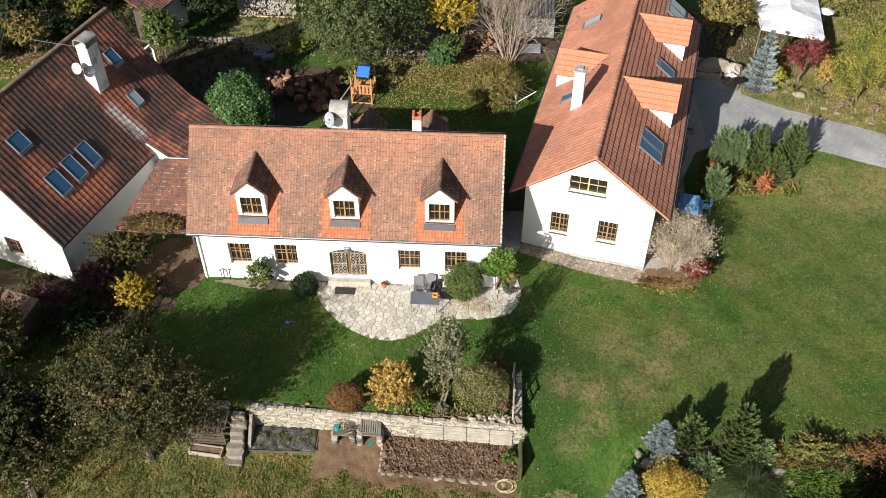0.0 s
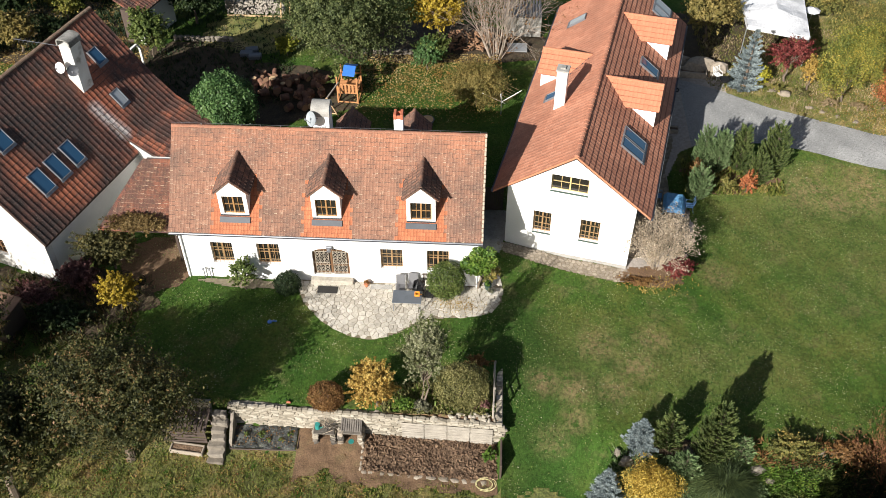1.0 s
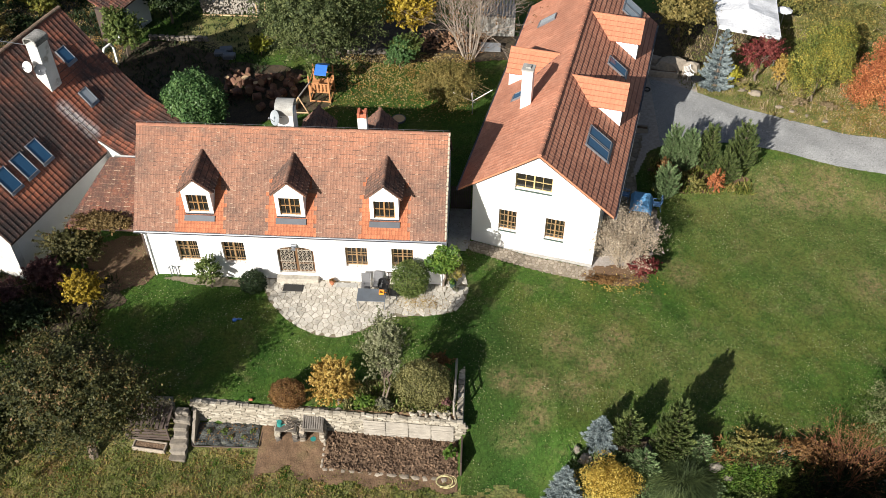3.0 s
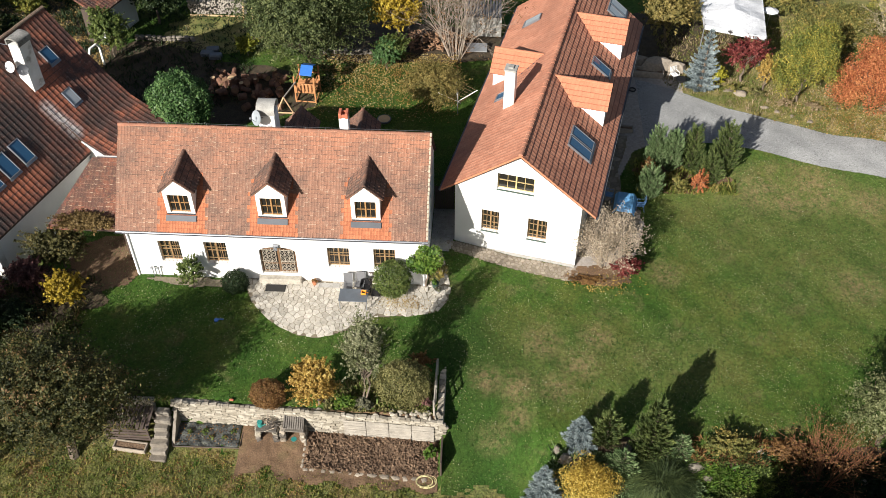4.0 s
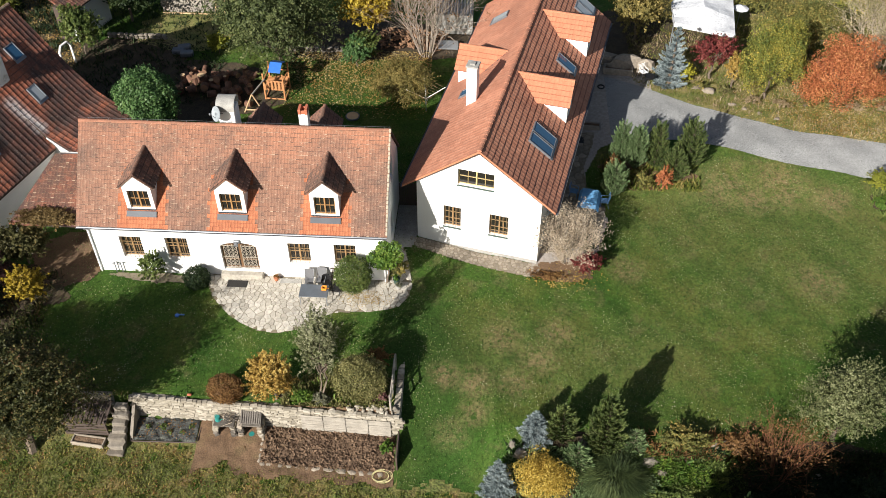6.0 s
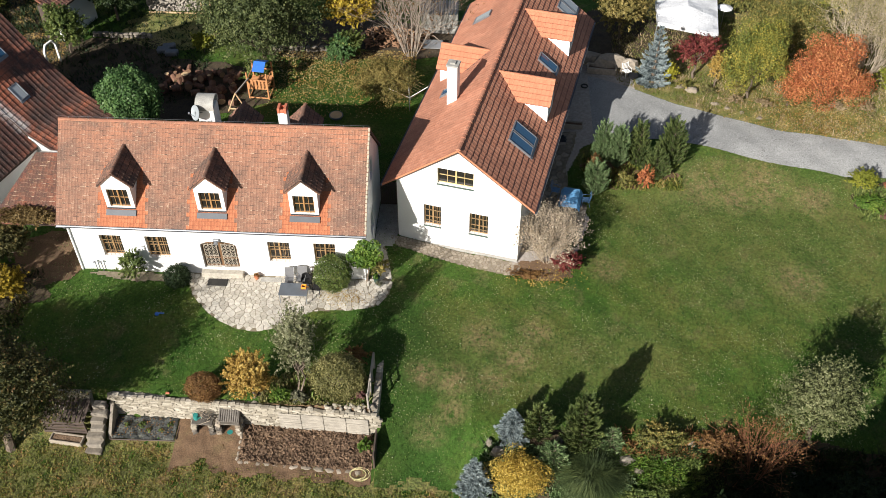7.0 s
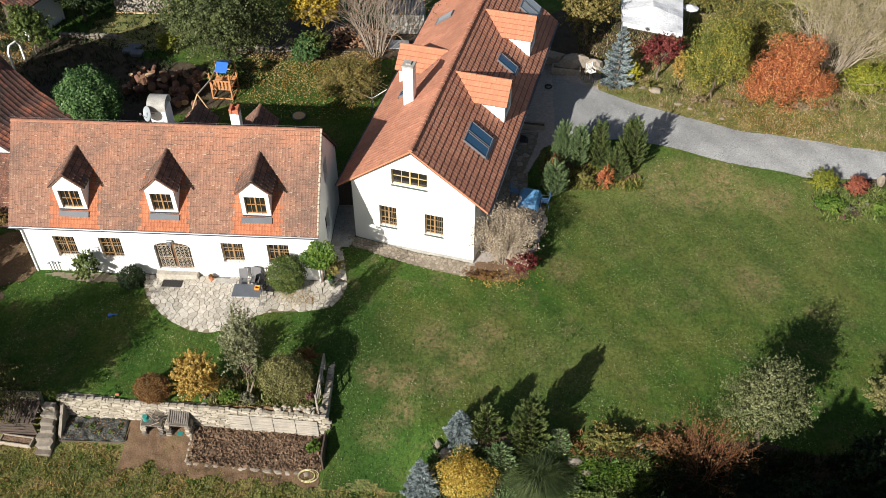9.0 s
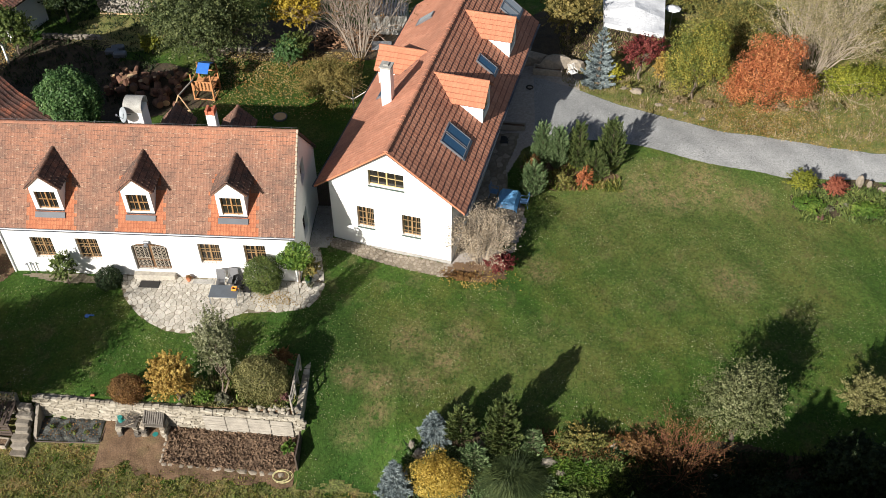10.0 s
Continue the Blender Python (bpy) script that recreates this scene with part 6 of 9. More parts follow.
# behind the houses
broadleaf("tree", "round clipped maple with dense green leaves", -8.45, 12.35, 5.6, (2.1, 2.05), "ball", 17000, 0.115, 62, 0.3, 0.22, 60, "tree", style="clipped")
broadleaf("tree", "large dark green tree behind the cottage", -1.7, 21.4, 8.9, (5.0, 3.9), "laurel", 48000, 0.11, 63, 0.4, 0.0, 110, "tree", clump=0.28)
broadleaf("tree", "yellow autumn tree behind the cottage", 4.7, 23.5, 7.0, (2.4, 1.7), "yellow", 12500, 0.128, 64, 0.5, 0.2, 22, "tree", clump=0.3)
broadleaf("shrub", "green shrub behind the cottage lawn", 4.4, 22.6, 2.6, (1.9, 1.5), "green", 5400, 0.104, 65, low=0.0, clumps=22)
broadleaf("shrub", "weeping olive brown bush on the back lawn", 7.7, 17.6, 3.4, (2.6, 2.35), "weeping", 22000, 0.068, 66, low=0.0, clumps=90)
twiggy("tree", "half-bare grey hazel behind the houses", 9.0, 23.8, 6.3, 3.0, "hazel", 67, 34, 5, "rust", 2600, 0.09, "tree", 0.034)
broadleaf("tree", "yellow olive autumn tree behind the old house", -26.6, 22.6, 3.6, (1.9, 1.7), "weeping", 6500, 0.128, 68, 0.4, 0.1, 24, "tree")
broadleaf("tree", "dark green tree behind the old house", -28.5, 25.5, 5.5, (3.4, 2.6), "deep", 9000, 0.16, 69, 0.4, 0.1, 34, "tree")
broadleaf("tree", "light green young tree by the outbuilding", -16.5, 22.4, 4.4, (2.1, 1.6), "green", 6500, 0.13, 70, 0.3, 0.05, 20, "tree")
broadleaf("tree", "dark green tree behind the outbuilding", -14.4, 27.2, 5.0, (3.0, 2.2), "deep", 10500, 0.136, 71, 0.4, 0.1, 30, "tree")
# slope beyond the drive
conifer("conifer", "blue spruce beside the drive", 26.5, 19.8, 4.7, 1.35, "blue", 12000, 72, 0.13, 0.02, whorls=10, tips=0.2)
broadleaf("shrub", "dark crimson maple beyond the drive", 29.5, 20.6, 4.0, (2.1, 1.5), "red", 4600, 0.09, 73, 0.4, 0.15, clumps=22)
broadleaf("shrub", "small yellow shrub beside the spruce", 27.55, 20.0, 1.8, (0.9, 0.85), "citron", 4200, 0.072, 74, low=0.0)
broadleaf("tree", "yellow green tree beyond the drive", 33.0, 18.4, 6.5, (2.7, 2.1), "autumn", 21000, 0.08, 75, 0.25, 0.0, 66, "tree", clump=0.25, twigs=20, style="clumps")
broadleaf("shrub", "orange brown shrub beyond the drive", 30.9, 19.6, 3.1, (1.1, 1.0), "gold", 2550, 0.096, 76, low=0.1)
broadleaf("tree", "orange red maple beyond the drive", 37.6, 17.7, 5.9, (3.5, 2.6), "orange", 22000, 0.084, 79, 0.3, 0.0, 80, "tree", clump=0.24, twigs=26, style="clumps")
twiggy("tree", "beige half-bare tree on the slope", 42.0, 22.0, 5.4, 4.0, "twig", 78, 64, 4, "beige", 15000, 0.065, "tree", 0.026, lean=0.5)
broadleaf("shrub", "yellow green hedge beyond the drive", 44.2, 19.2, 2.7, (3.2, 1.4), "lime", 8400, 0.09, 79, low=0.0, clumps=80)
broadleaf("tree", "golden brown hedge tree behind the long house", 24.6, 25.6, 4.8, (2.8, 2.2), "weeping", 9300, 0.112, 80, 0.4, 0.05, 28, "tree")
broadleaf("shrub", "olive brown thicket on the slope", 37.0, 25.0, 3.8, (4.8, 3.0), "olive", 20000, 0.088, 81, low=0.0, clumps=36)
broadleaf("shrub", "green brown thicket on the slope", 47.5, 25.0, 3.8, (4.0, 3.4), "olive", 17000, 0.088, 82, low=0.0, clumps=36)
for i in range(9):
    rr = np.random.default_rng(100 + i)
    broadleaf("shrub", "low mixed autumn shrub along the drive bank", 28.6 + i * 1.75, float(18.9 - i * 0.42 + rr.uniform(-0.4, 0.4)) if i < 4 else 17.2 + float(rr.uniform(-0.3, 0.3)), float(rr.uniform(0.5, 1.0)), (0.9, 0.6), ["olive", "sage", "straw", "straw"][i % 4], 650, 0.09, 90 + i, low=0.0, clumps=9, group="shrubs along the drive")

for i, (x, y, h, r, lv, lab) in enumerate((
        (-24.6, 27.2, 3.2, 1.7, "autumn", "green shrub behind the old house"), (-21.0, 31.0, 4.0, 2.4, "deep", "dark green tree behind the old house"), (-26.0, 29.5, 5.0, 2.6, "deep", "dark green tree behind the old house"),
        (-29.5, 21.0, 3.0, 1.8, "deep", "dark shrub behind the old house"), (-14.0, 30.0, 4.5, 2.6, "deep", "dark tree behind the outbuilding"), (-24.6, 24.4, 2.0, 1.4, "deep", "dark shrub behind the old house"),
        (-6.6, 23.2, 1.9, 1.1, "lime", "bright green shrub by the back wall"), (-4.8, 24.6, 2.4, 1.4, "green", "green shrub by the back wall"), (4.0, 21.8, 2.6, 1.5, "ball", "green shrub at the lawn's back edge"), (-16.8, 28.6, 4.4, 2.3, "deep", "dark tree behind the outbuilding"), (-1.6, 19.8, 1.6, 1.6, "green", "low growth under the large tree"), (42.5, 28.5, 4.2, 3.6, "autumn", "green thicket on the slope"), (34.0, 29.5, 4.0, 3.4, "olive", "olive brown thicket on the slope"), (50.0, 22.0, 3.4, 2.8, "beige", "beige thicket on the slope"), (38.8, 22.6, 2.6, 2.0, "green", "green shrub on the slope"))):
    broadleaf("shrub" if h < 3.5 else "tree", lab, x, y, h, (r, r * 0.85), lv, int(3200 * r), 0.1, 700 + i, low=0.0, clumps=24, category="shrub" if h < 3.5 else "tree")

# ---------------------------------------------------------------- stonework of the garden


def lump(rng, c, r, flat=0.7, n=1):
    """A rounded irregular stone: vertices and faces."""
    v, f = [], []
    rings, segs = 4, 7
    ph = rng.uniform(0, 6.28, 4)
    for i in range(rings + 1):
        t = math.pi * i / rings
        for j in range(segs):
            a = 2 * math.pi * j / segs
            k = 1 + 0.16 * math.sin(2 * a + ph[0]) + 0.12 * math.sin(3 * a + ph[1] + t * 2) + 0.1 * math.sin(2 * t + ph[2])
            v.append((c[0] + r[0] * k * math.sin(t) * math.cos(a), c[1] + r[1] * k * math.sin(t) * math.sin(a), c[2] + r[2] * flat * math.cos(t)))
    for i in range(rings):
        for j in range(segs):
            f.append((i * segs + j, i * segs + (j + 1) % segs, (i + 1) * segs + (j + 1) % segs, (i + 1) * segs + j))
    return v, f


def piece(name, v, f, material, parent, smooth=False):
    me = bpy.data.meshes.new(name)
    me.from_pydata([tuple(p) for p in v], [], f)
    me.materials.append(material)
    me.update()
    if smooth:
        me.shade_smooth()
    o = new(name, me)
    o.parent = parent
    o.matrix_parent_inverse = stands(parent).inverted()
    return o


def clip(poly, p, n):
    """Cut a convex polygon by the half plane (q - p) . n <= 0."""
    out = []
    for i, a in enumerate(poly):
        b = poly[(i + 1) % len(poly)]
        da = (a[0] - p[0]) * n[0] + (a[1] - p[1]) * n[1]
        db = (b[0] - p[0]) * n[0] + (b[1] - p[1]) * n[1]
        if da <= 0:
            out.append(a)
        if (da < 0 < db) or (db < 0 < da):
            t = da / (da - db)
            out.append((a[0] + (b[0] - a[0]) * t, a[1] + (b[1] - a[1]) * t))
    return out


def in_poly(x, y, poly):
    ok = False
    for i, (ax, ay) in enumerate(poly):
        bx, by = poly[i - 1]
        if (ay > y) != (by > y) and x < (bx - ax) * (y - ay) / (by - ay) + ax:
            ok = not ok
    return ok


def paving(name, label, outline, spacing, joint, material, seed, lift=0.05, thick=0.07, piece_name="flagstone", limit=300):
    """Crazy paving: a bed of jointing sand and irregular flat stones, each of its own."""
    rng = np.random.default_rng(seed)
    xs, ys = [p[0] for p in outline], [p[1] for p in outline]
    x0, x1, y0, y1 = min(xs), max(xs), min(ys), max(ys)
    bed = sheet(name, np.arange(x0 - 0.1, x1 + 0.1, 0.1), np.arange(y0 - 0.1, y1 + 0.1, 0.1), M["joint"], lift - 0.03,
                lambda X, Y: np.array([in_poly(a, b, outline) for a, b in zip(X, Y)]), label, "paving")
    seeds = []
    for _ in range(9000):
        q = (rng.uniform(x0 - 0.3, x1 + 0.3), rng.uniform(y0 - 0.3, y1 + 0.3))
        d = spacing * rng.choice([0.5, 0.75, 1.0, 1.3])
        if all((q[0] - s[0]) ** 2 + (q[1] - s[1]) ** 2 > d * d for s in seeds):
            seeds.append(q)
    made = 0
    rest = Geo()
    for s in seeds:
        if not in_poly(*s, outline):
            continue
        poly = [(s[0] - 1.5, s[1] - 1.5), (s[0] + 1.5, s[1] - 1.5), (s[0] + 1.5, s[1] + 1.5), (s[0] - 1.5, s[1] + 1.5)]
        for o in seeds:
            d = (o[0] - s[0], o[1] - s[1])
            ln = math.hypot(*d)
            if 0 < ln < 2.6:
                n = (d[0] / ln, d[1] / ln)
                poly = clip(poly, (s[0] + d[0] / 2 - n[0] * joint / 2, s[1] + d[1] / 2 - n[1] * joint / 2), n)
        for i, b in enumerate(outline):
            a = outline[i - 1]
            ln = math.hypot(b[0] - a[0], b[1] - a[1])
            n = ((b[1] - a[1]) / ln, (a[0] - b[0]) / ln)
            off = (s[0] - a[0]) * n[0] + (s[1] - a[1]) * n[1]
            t = ((s[0] - a[0]) * (b[0] - a[0]) + (s[1] - a[1]) * (b[1] - a[1])) / ln / ln
            if -0.3 < t < 1.3:
                if off > 0:
                    n, off = (-n[0], -n[1]), -off
                if off > -1.0:
                    poly = clip(poly, a, n)
        if len(poly) < 3:
            continue
        k = len(poly)
        dz = rng.uniform(-0.012, 0.012)
        low = [(a, b, gz(a, b) + lift - thick) for a, b in poly]
        mid = [(a, b, gz(a, b) + lift + dz - 0.015) for a, b in poly]
        top = [(s[0] + (a - s[0]) * 0.94, s[1] + (b - s[1]) * 0.94, gz(a, b) + lift + dz) for a, b in poly]
        f = [tuple(range(2 * k, 3 * k))] + [(i, (i + 1) % k, k + (i + 1) % k, k + i) for i in range(k)] + [(k + i, k + (i + 1) % k, 2 * k + (i + 1) % k, 2 * k + i) for i in range(k)]
        if made < limit:
            piece(piece_name, low + mid + top, f, material, bed)
        else:
            rest.mesh(low + mid + top, f)
        made += 1
    if rest.v:
        tagged(rest.ob(piece_name + "s", material, bed), kind="stuff")
    return bed


TERRACE = [(-1.95, -0.02), (-1.85, -0.9), (-1.45, -1.7), (-1.0, -2.25), (-0.3, -2.95), (0.5, -3.5), (1.5, -3.95), (2.6, -4.1), (3.5, -3.9), (4.2, -3.5), (4.9, -2.9), (5.6, -2.55), (6.5, -2.45), (7.5, -2.4), (8.4, -2.2), (9.1, -1.9), (9.6, -1.1), (9.75, -0.2), (9.55, 0.8), (9.3, 1.9), (9.0, 3.0), (8.45, 3.0), (8.45, -0.02)]
paving("terrace", "pale crazy-paved limestone terrace in front of the cottage", TERRACE, 0.37, 0.028, M["flag"], 3)
YARD = [(17.0, 3.1), (18.2, 3.2), (19.8, 4.0), (21.0, 5.6), (21.3, 7.4), (20.8, 8.2), (20.2, 9.2), (20.1, 11.0), (20.8, 13.0), (20.9, 14.2), (19.3, 14.4), (18.7, 11.4), (18.0, 8.0), (17.3, 5.0)]
paving("yard_paving", "grey brown crazy paving beside the long house", YARD, 0.62, 0.06, M["edgestone"], 4, 0.06)
FOOT = [(9.2, 3.7), (9.8, 2.9), (10.6, 2.75), (11.6, 2.4), (13.2, 1.95), (14.8, 1.55), (16.3, 1.15), (17.3, 1.3), (17.1, 2.15), (9.85, 3.8)]
paving("gable_path", "rough stone strip along the foot of the gable", FOOT, 0.30, 0.05, M["edgestone"], 5, 0.05)

# retaining wall of rubble stone, with its return along the bed
rwall = thing("retaining_wall", "pale rubble limestone retaining wall below the lawn", "stone wall", (1.2, -8.8, -2.3), kind="structure")
g = Geo()
for x0, x1 in ((-7.6, -5.3), (-4.25, 9.72)):
    a, b = wall_line(x0) + 0.10, wall_line(x1) + 0.10
    prism(g, [(x0, a, -2.6), (x1, b, -2.6), (x1, b, -0.72), (x0, a, -0.72)], (0, 0.34, 0))
core = g.ob("core", M["mortar"], rwall)
g = Geo()
prism(g, [(9.5, -9.1, -2.4), (9.5, -5.4, -1.6), (9.5, -5.4, -0.72), (9.5, -9.1, -0.72)], (0.2, 0, 0))
g.ob("core", M["joint"], rwall)
rng = np.random.default_rng(8)
row_z, made = -2.42, 0
rest = Geo()
while row_z < -0.66:
    hgt = rng.uniform(0.10, 0.17)
    x = -7.6 + rng.uniform(0, 0.2)
    while x < 9.7:
        w = rng.uniform(0.14, 0.5)
        if not -5.3 < x + w / 2 < -4.3:
            big = Geo()
            yy = wall_line(x) + 0.125 - rng.uniform(0.0, 0.03)
            turn = Matrix.Rotation(rng.uniform(-0.14, 0.14), 4, "Y") @ Matrix.Rotation(rng.uniform(-0.2, 0.2), 4, "Z")
            bx = Geo().box((0, 0, 0), (w - 0.012, 0.2, hgt - 0.012), None, 0.02)
            sv, sf = [Vector(q) + Vector((rng.normal(0, 0.09 * w), rng.normal(0, 0.012), rng.normal(0, 0.11 * hgt))) * 0.55 for q in bx.v], bx.f
            at_ = Vector((x + w / 2, yy - 0.02, row_z + hgt / 2 + rng.uniform(-0.03, 0.03)))
            big.mesh([at_ + turn @ Vector(q) for q in sv], sf)
            if made < 300 and x < 5.2 and x > -4.4:
                piece("stone", big.v, big.f, M["wallstone"], rwall)
                made += 1
            else:
                rest.mesh(big.v, big.f)
        x += w
    row_z += hgt
y = -9.05
while y < -5.4:
    w = rng.uniform(0.25, 0.5)
    for z in np.arange(-2.3, -0.7, 0.2):
        if z > -2.2 + (y + 9.1) * 0.2:
            rest.box((9.71, y + w / 2, z + 0.1), (0.16, w - 0.03, 0.175), None, 0.03)
    rest.box((9.6, y + w / 2, -0.66), (0.34, w - 0.02, 0.09), None, 0.03)
    y += w
tagged(rest.ob("stones", M["wallstone"], rwall), kind="stuff")
for k in range(40):
    x = rng.uniform(-4.2, 9.6)
    v, f = lump(rng, (x, wall_line(x) + 0.26 + rng.uniform(-0.06, 0.06), -0.69), (rng.uniform(0.15, 0.26), rng.uniform(0.12, 0.2), 0.05))
    piece("coping_stone", v, f, M["wallstone"], rwall)
for k in range(34):
    x = rng.uniform(6.3, 9.5)
    v, f = lump(rng, (x, wall_line(x) + 0.42 + rng.uniform(-0.2, 0.25), -0.58 + rng.uniform(0, 0.06)), tuple(rng.uniform(0.07, 0.17, 3)))
    piece("loose_stone", v, f, M["wallstone"], rwall)

# reed mat hung on the wall
for k in range(4):
    x0 = 4.65 + k * 1.17
    mat_ = thing("reed_mat", "pale weathered slatted mat hung on the stone wall", "slatted mat", (x0 + 0.58, wall_line(x0) - 0.06, -2.25), "slatted mats on the wall")
    for j in range(17):
        g = Geo()
        z = -2.2 + j * 0.083
        xa, xb = x0, x0 + 1.16
        ya, yb = wall_line(xa) - 0.055, wall_line(xb) - 0.055
        turn = Matrix.Rotation(math.atan2(yb - ya, xb - xa), 4, "Z")
        g.box(((xa + xb) / 2, (ya + yb) / 2 - rng.uniform(0, 0.015), z), (1.16 + rng.uniform(-0.03, 0.0), 0.03, 0.07), turn, 0.01)
        piece("slat", g.v, g.f, M["reed"], mat_)

# stone steps down beside the wall
steps = thing("stone_steps", "weathered stone garden steps beside the wall", "steps", (-4.75, -9.9, -2.45))
for k in range(7):
    g = Geo()
    g.box((-4.74 + rng.uniform(-0.06, 0.06), -8.85 - k * 0.33, -1.02 - 0.215 * k - 0.22), (0.80 + rng.uniform(-0.12, 0.1), 0.44, 0.44), Matrix.Rotation(rng.uniform(-0.11, 0.11), 4, "Z") @ Matrix.Rotation(rng.uniform(-0.05, 0.05), 4, "Y"), 0.05)
    g.v = [Vector(q) + Vector((rng.normal(0, 0.03), rng.normal(0, 0.022), rng.normal(0, 0.012))) for q in g.v]
    piece("step", g.v, g.f, M["rock"], steps)
g = Geo()
prism(g, [(-4.2, -8.6, -2.6), (-4.2, -10.2, -2.6), (-4.2, -10.0, -2.1), (-4.2, -8.6, -0.95)], (0.16, 0, 0))
g.ob("side_stone", M["rock"], steps)

# dark timber compost bays left of the steps
bays = thing("compost_bay", "dark weathered timber compost bay by the steps", "compost bin", (-6.4, -9.3, -2.3))
for k in range(9):
    g = Geo()
    g.box((-7.45 + k * 0.26, -9.25, -1.16 + rng.uniform(-0.03, 0.03)), (0.2, 1.35, 0.05), Matrix.Rotation(rng.uniform(-0.06, 0.06), 4, "Z") @ Matrix.Rotation(0.22, 4, "X"), 0.01)
    piece("plank", g.v, g.f, M["wood_dark"], bays)
for z in (-2.2, -1.95, -1.7, -1.45):
    g = Geo()
    g.box((-6.45, -9.9, z), (2.25, 0.05, 0.17), Matrix.Rotation(rng.uniform(-0.02, 0.02), 4, "Y"), 0.01)
    piece("plank", g.v, g.f, M["wood_dark"], bays)
for x in (-7.6, -6.45, -5.4):
    for y in (-8.75, -9.85):
        g = Geo()
        g.box((x, y, -1.8), (0.1, 0.1, 1.3), None, 0.015)
        piece("post", g.v, g.f, M["wood_dark"], bays)
tr = thing("stone_trough", "long pale stone trough planted with weeds", "trough", (-6.3, -10.3, -2.45))
g = Geo()
m = Matrix.Rotation(-0.1, 4, "Z")
for c, s in (((0, -0.24, 0), (1.75, 0.09, 0.3)), ((0, 0.24, 0), (1.75, 0.09, 0.3)), ((-0.84, 0, 0), (0.09, 0.39, 0.3)), ((0.84, 0, 0), (0.09, 0.39, 0.3)), ((0, 0, -0.1), (1.6, 0.39, 0.06))):
    g.box(Vector((-6.3, -10.3, -2.3)) + m @ Vector(c), s, m, 0.02)
g.ob("body", M["edgestone"], tr)
g = Geo()
g.box((-6.3, -10.3, -2.27), (1.58, 0.38, 0.12), m, 0.03)
g.ob("earth", M["soil"], tr)

# bed under black membrane
xs, ys = np.arange(-4.05, -0.7, 0.08), np.arange(-10.1, -8.78, 0.08)
memb = M["membrane"] = surface("black weed membrane", [(0.35, (0.024, 0.026, 0.025)), (0.56, (0.058, 0.062, 0.056)), (0.75, (0.15, 0.15, 0.11))], 5.0, 14, 0.55, 0, 1.0, 0.08, 0.5)
sheet("membrane_bed", xs, ys, memb, 0.1, None, "bed covered with black rumpled weed membrane", "garden bed", 0.11)
bfr = thing("timber_edging", "low dark timber frame round the covered bed", "timber edging", (-2.4, -9.5, -2.45))
for a, b in (((-4.12, -10.16), (-0.66, -10.1)), ((-0.66, -10.1), (-0.62, -8.85)), ((-4.12, -10.16), (-4.1, -8.9))):
    g = Geo()
    z = gz((a[0] + b[0]) / 2, (a[1] + b[1]) / 2) + 0.06
    d = Vector((b[0] - a[0], b[1] - a[1], 0))
    g.box(((a[0] + b[0]) / 2, (a[1] + b[1]) / 2, z), (d.length, 0.04, 0.08), Matrix.Rotation(math.atan2(d.y, d.x), 4, "Z"), 0.012)
    g.ob("board", M["wood_dark"], bfr)
for i in range(6):
    broadleaf("weed", "small green weed growing through the membrane", float(rng.uniform(-3.6, -1.1)), float(rng.uniform(-9.9, -9.1)), 0.3, (0.25, 0.2), "green", 70, 0.08, 300 + i, low=0.0, clumps=4, category="weed", group="weeds on the covered bed", twigs=2)

# dug bed with clods and edging stones
sheet("soil_bed", np.arange(2.75, 9.75, 0.09), np.arange(-11.25, -8.95, 0.09), M["soil"], 0.09, lambda x, y: y > -11.0 - 0.05 * (x - 2.7), "freshly dug brown vegetable bed", "garden bed", 0.13)
g = Geo()
for k in range(5200):
    x, y = rng.uniform(2.8, 9.6), rng.uniform(-11.2, -9.05)
    if y < -11.05 - 0.05 * (x - 2.7):
        continue
    s = rng.uniform(0.03, 0.055) if k % 4 else rng.uniform(0.065, 0.105)
    p = [rng.normal(0, 1, 3) for _ in range(4)]
    c = np.array([x, y, gz(x, y) + 0.1 + s * 0.4])
    p = [c + q / np.linalg.norm(q) * s * 1.3 for q in p]
    g.mesh(p, [(0, 1, 2), (0, 3, 1), (1, 3, 2), (0, 2, 3)])
tagged(g.ob("soil_clods", M["soil"]), "loose brown clods on the dug bed", "soil clods", kind="stuff")
sheet("trodden_earth", np.arange(-0.7, 9.7, 0.12), np.arange(-12.2, -8.7, 0.12), M["soil_dry"], 0.085, lambda x, y: ((x < 2.75) & (y > -11.5 + 0.35 * np.sin(x * 2.1) - 0.2 * np.sin(x * 5))) | ((x >= 2.75) & (y > -11.75 - 0.05 * (x - 2.7) + 0.15 * np.sin(x * 3.3))), "bare trodden brown earth", "bare earth", 0.06)
edge = thing("bed_edging", "row of pale rounded stones edging the bed", "stone edging", (5.6, -11.2, -2.5))
x = 2.7
while x < 9.0:
    w = rng.uniform(0.28, 0.6)
    v, f = lump(rng, (x + w / 2, -11.1 - 0.05 * (x - 2.7), gz(x, -11.1) + 0.05), (w * 0.55, 0.15, 0.09))
    piece("edging_stone", v, f, M["edgestone"], edge)
    x += w + 0.03
for k in range(6):
    v, f = lump(rng, (2.68, -10.9 + 0.3 * k, gz(2.68, -10.9 + 0.3 * k) + 0.06), (0.09, 0.15, 0.1))
    piece("edging_stone", v, f, M["edgestone"], edge)

# two small rough stone hearths in front of the wall
M["soot"] = stone_mat("sooty grey stone", [(0, (0.07, 0.06, 0.05)), (1, (0.20, 0.175, 0.145))])


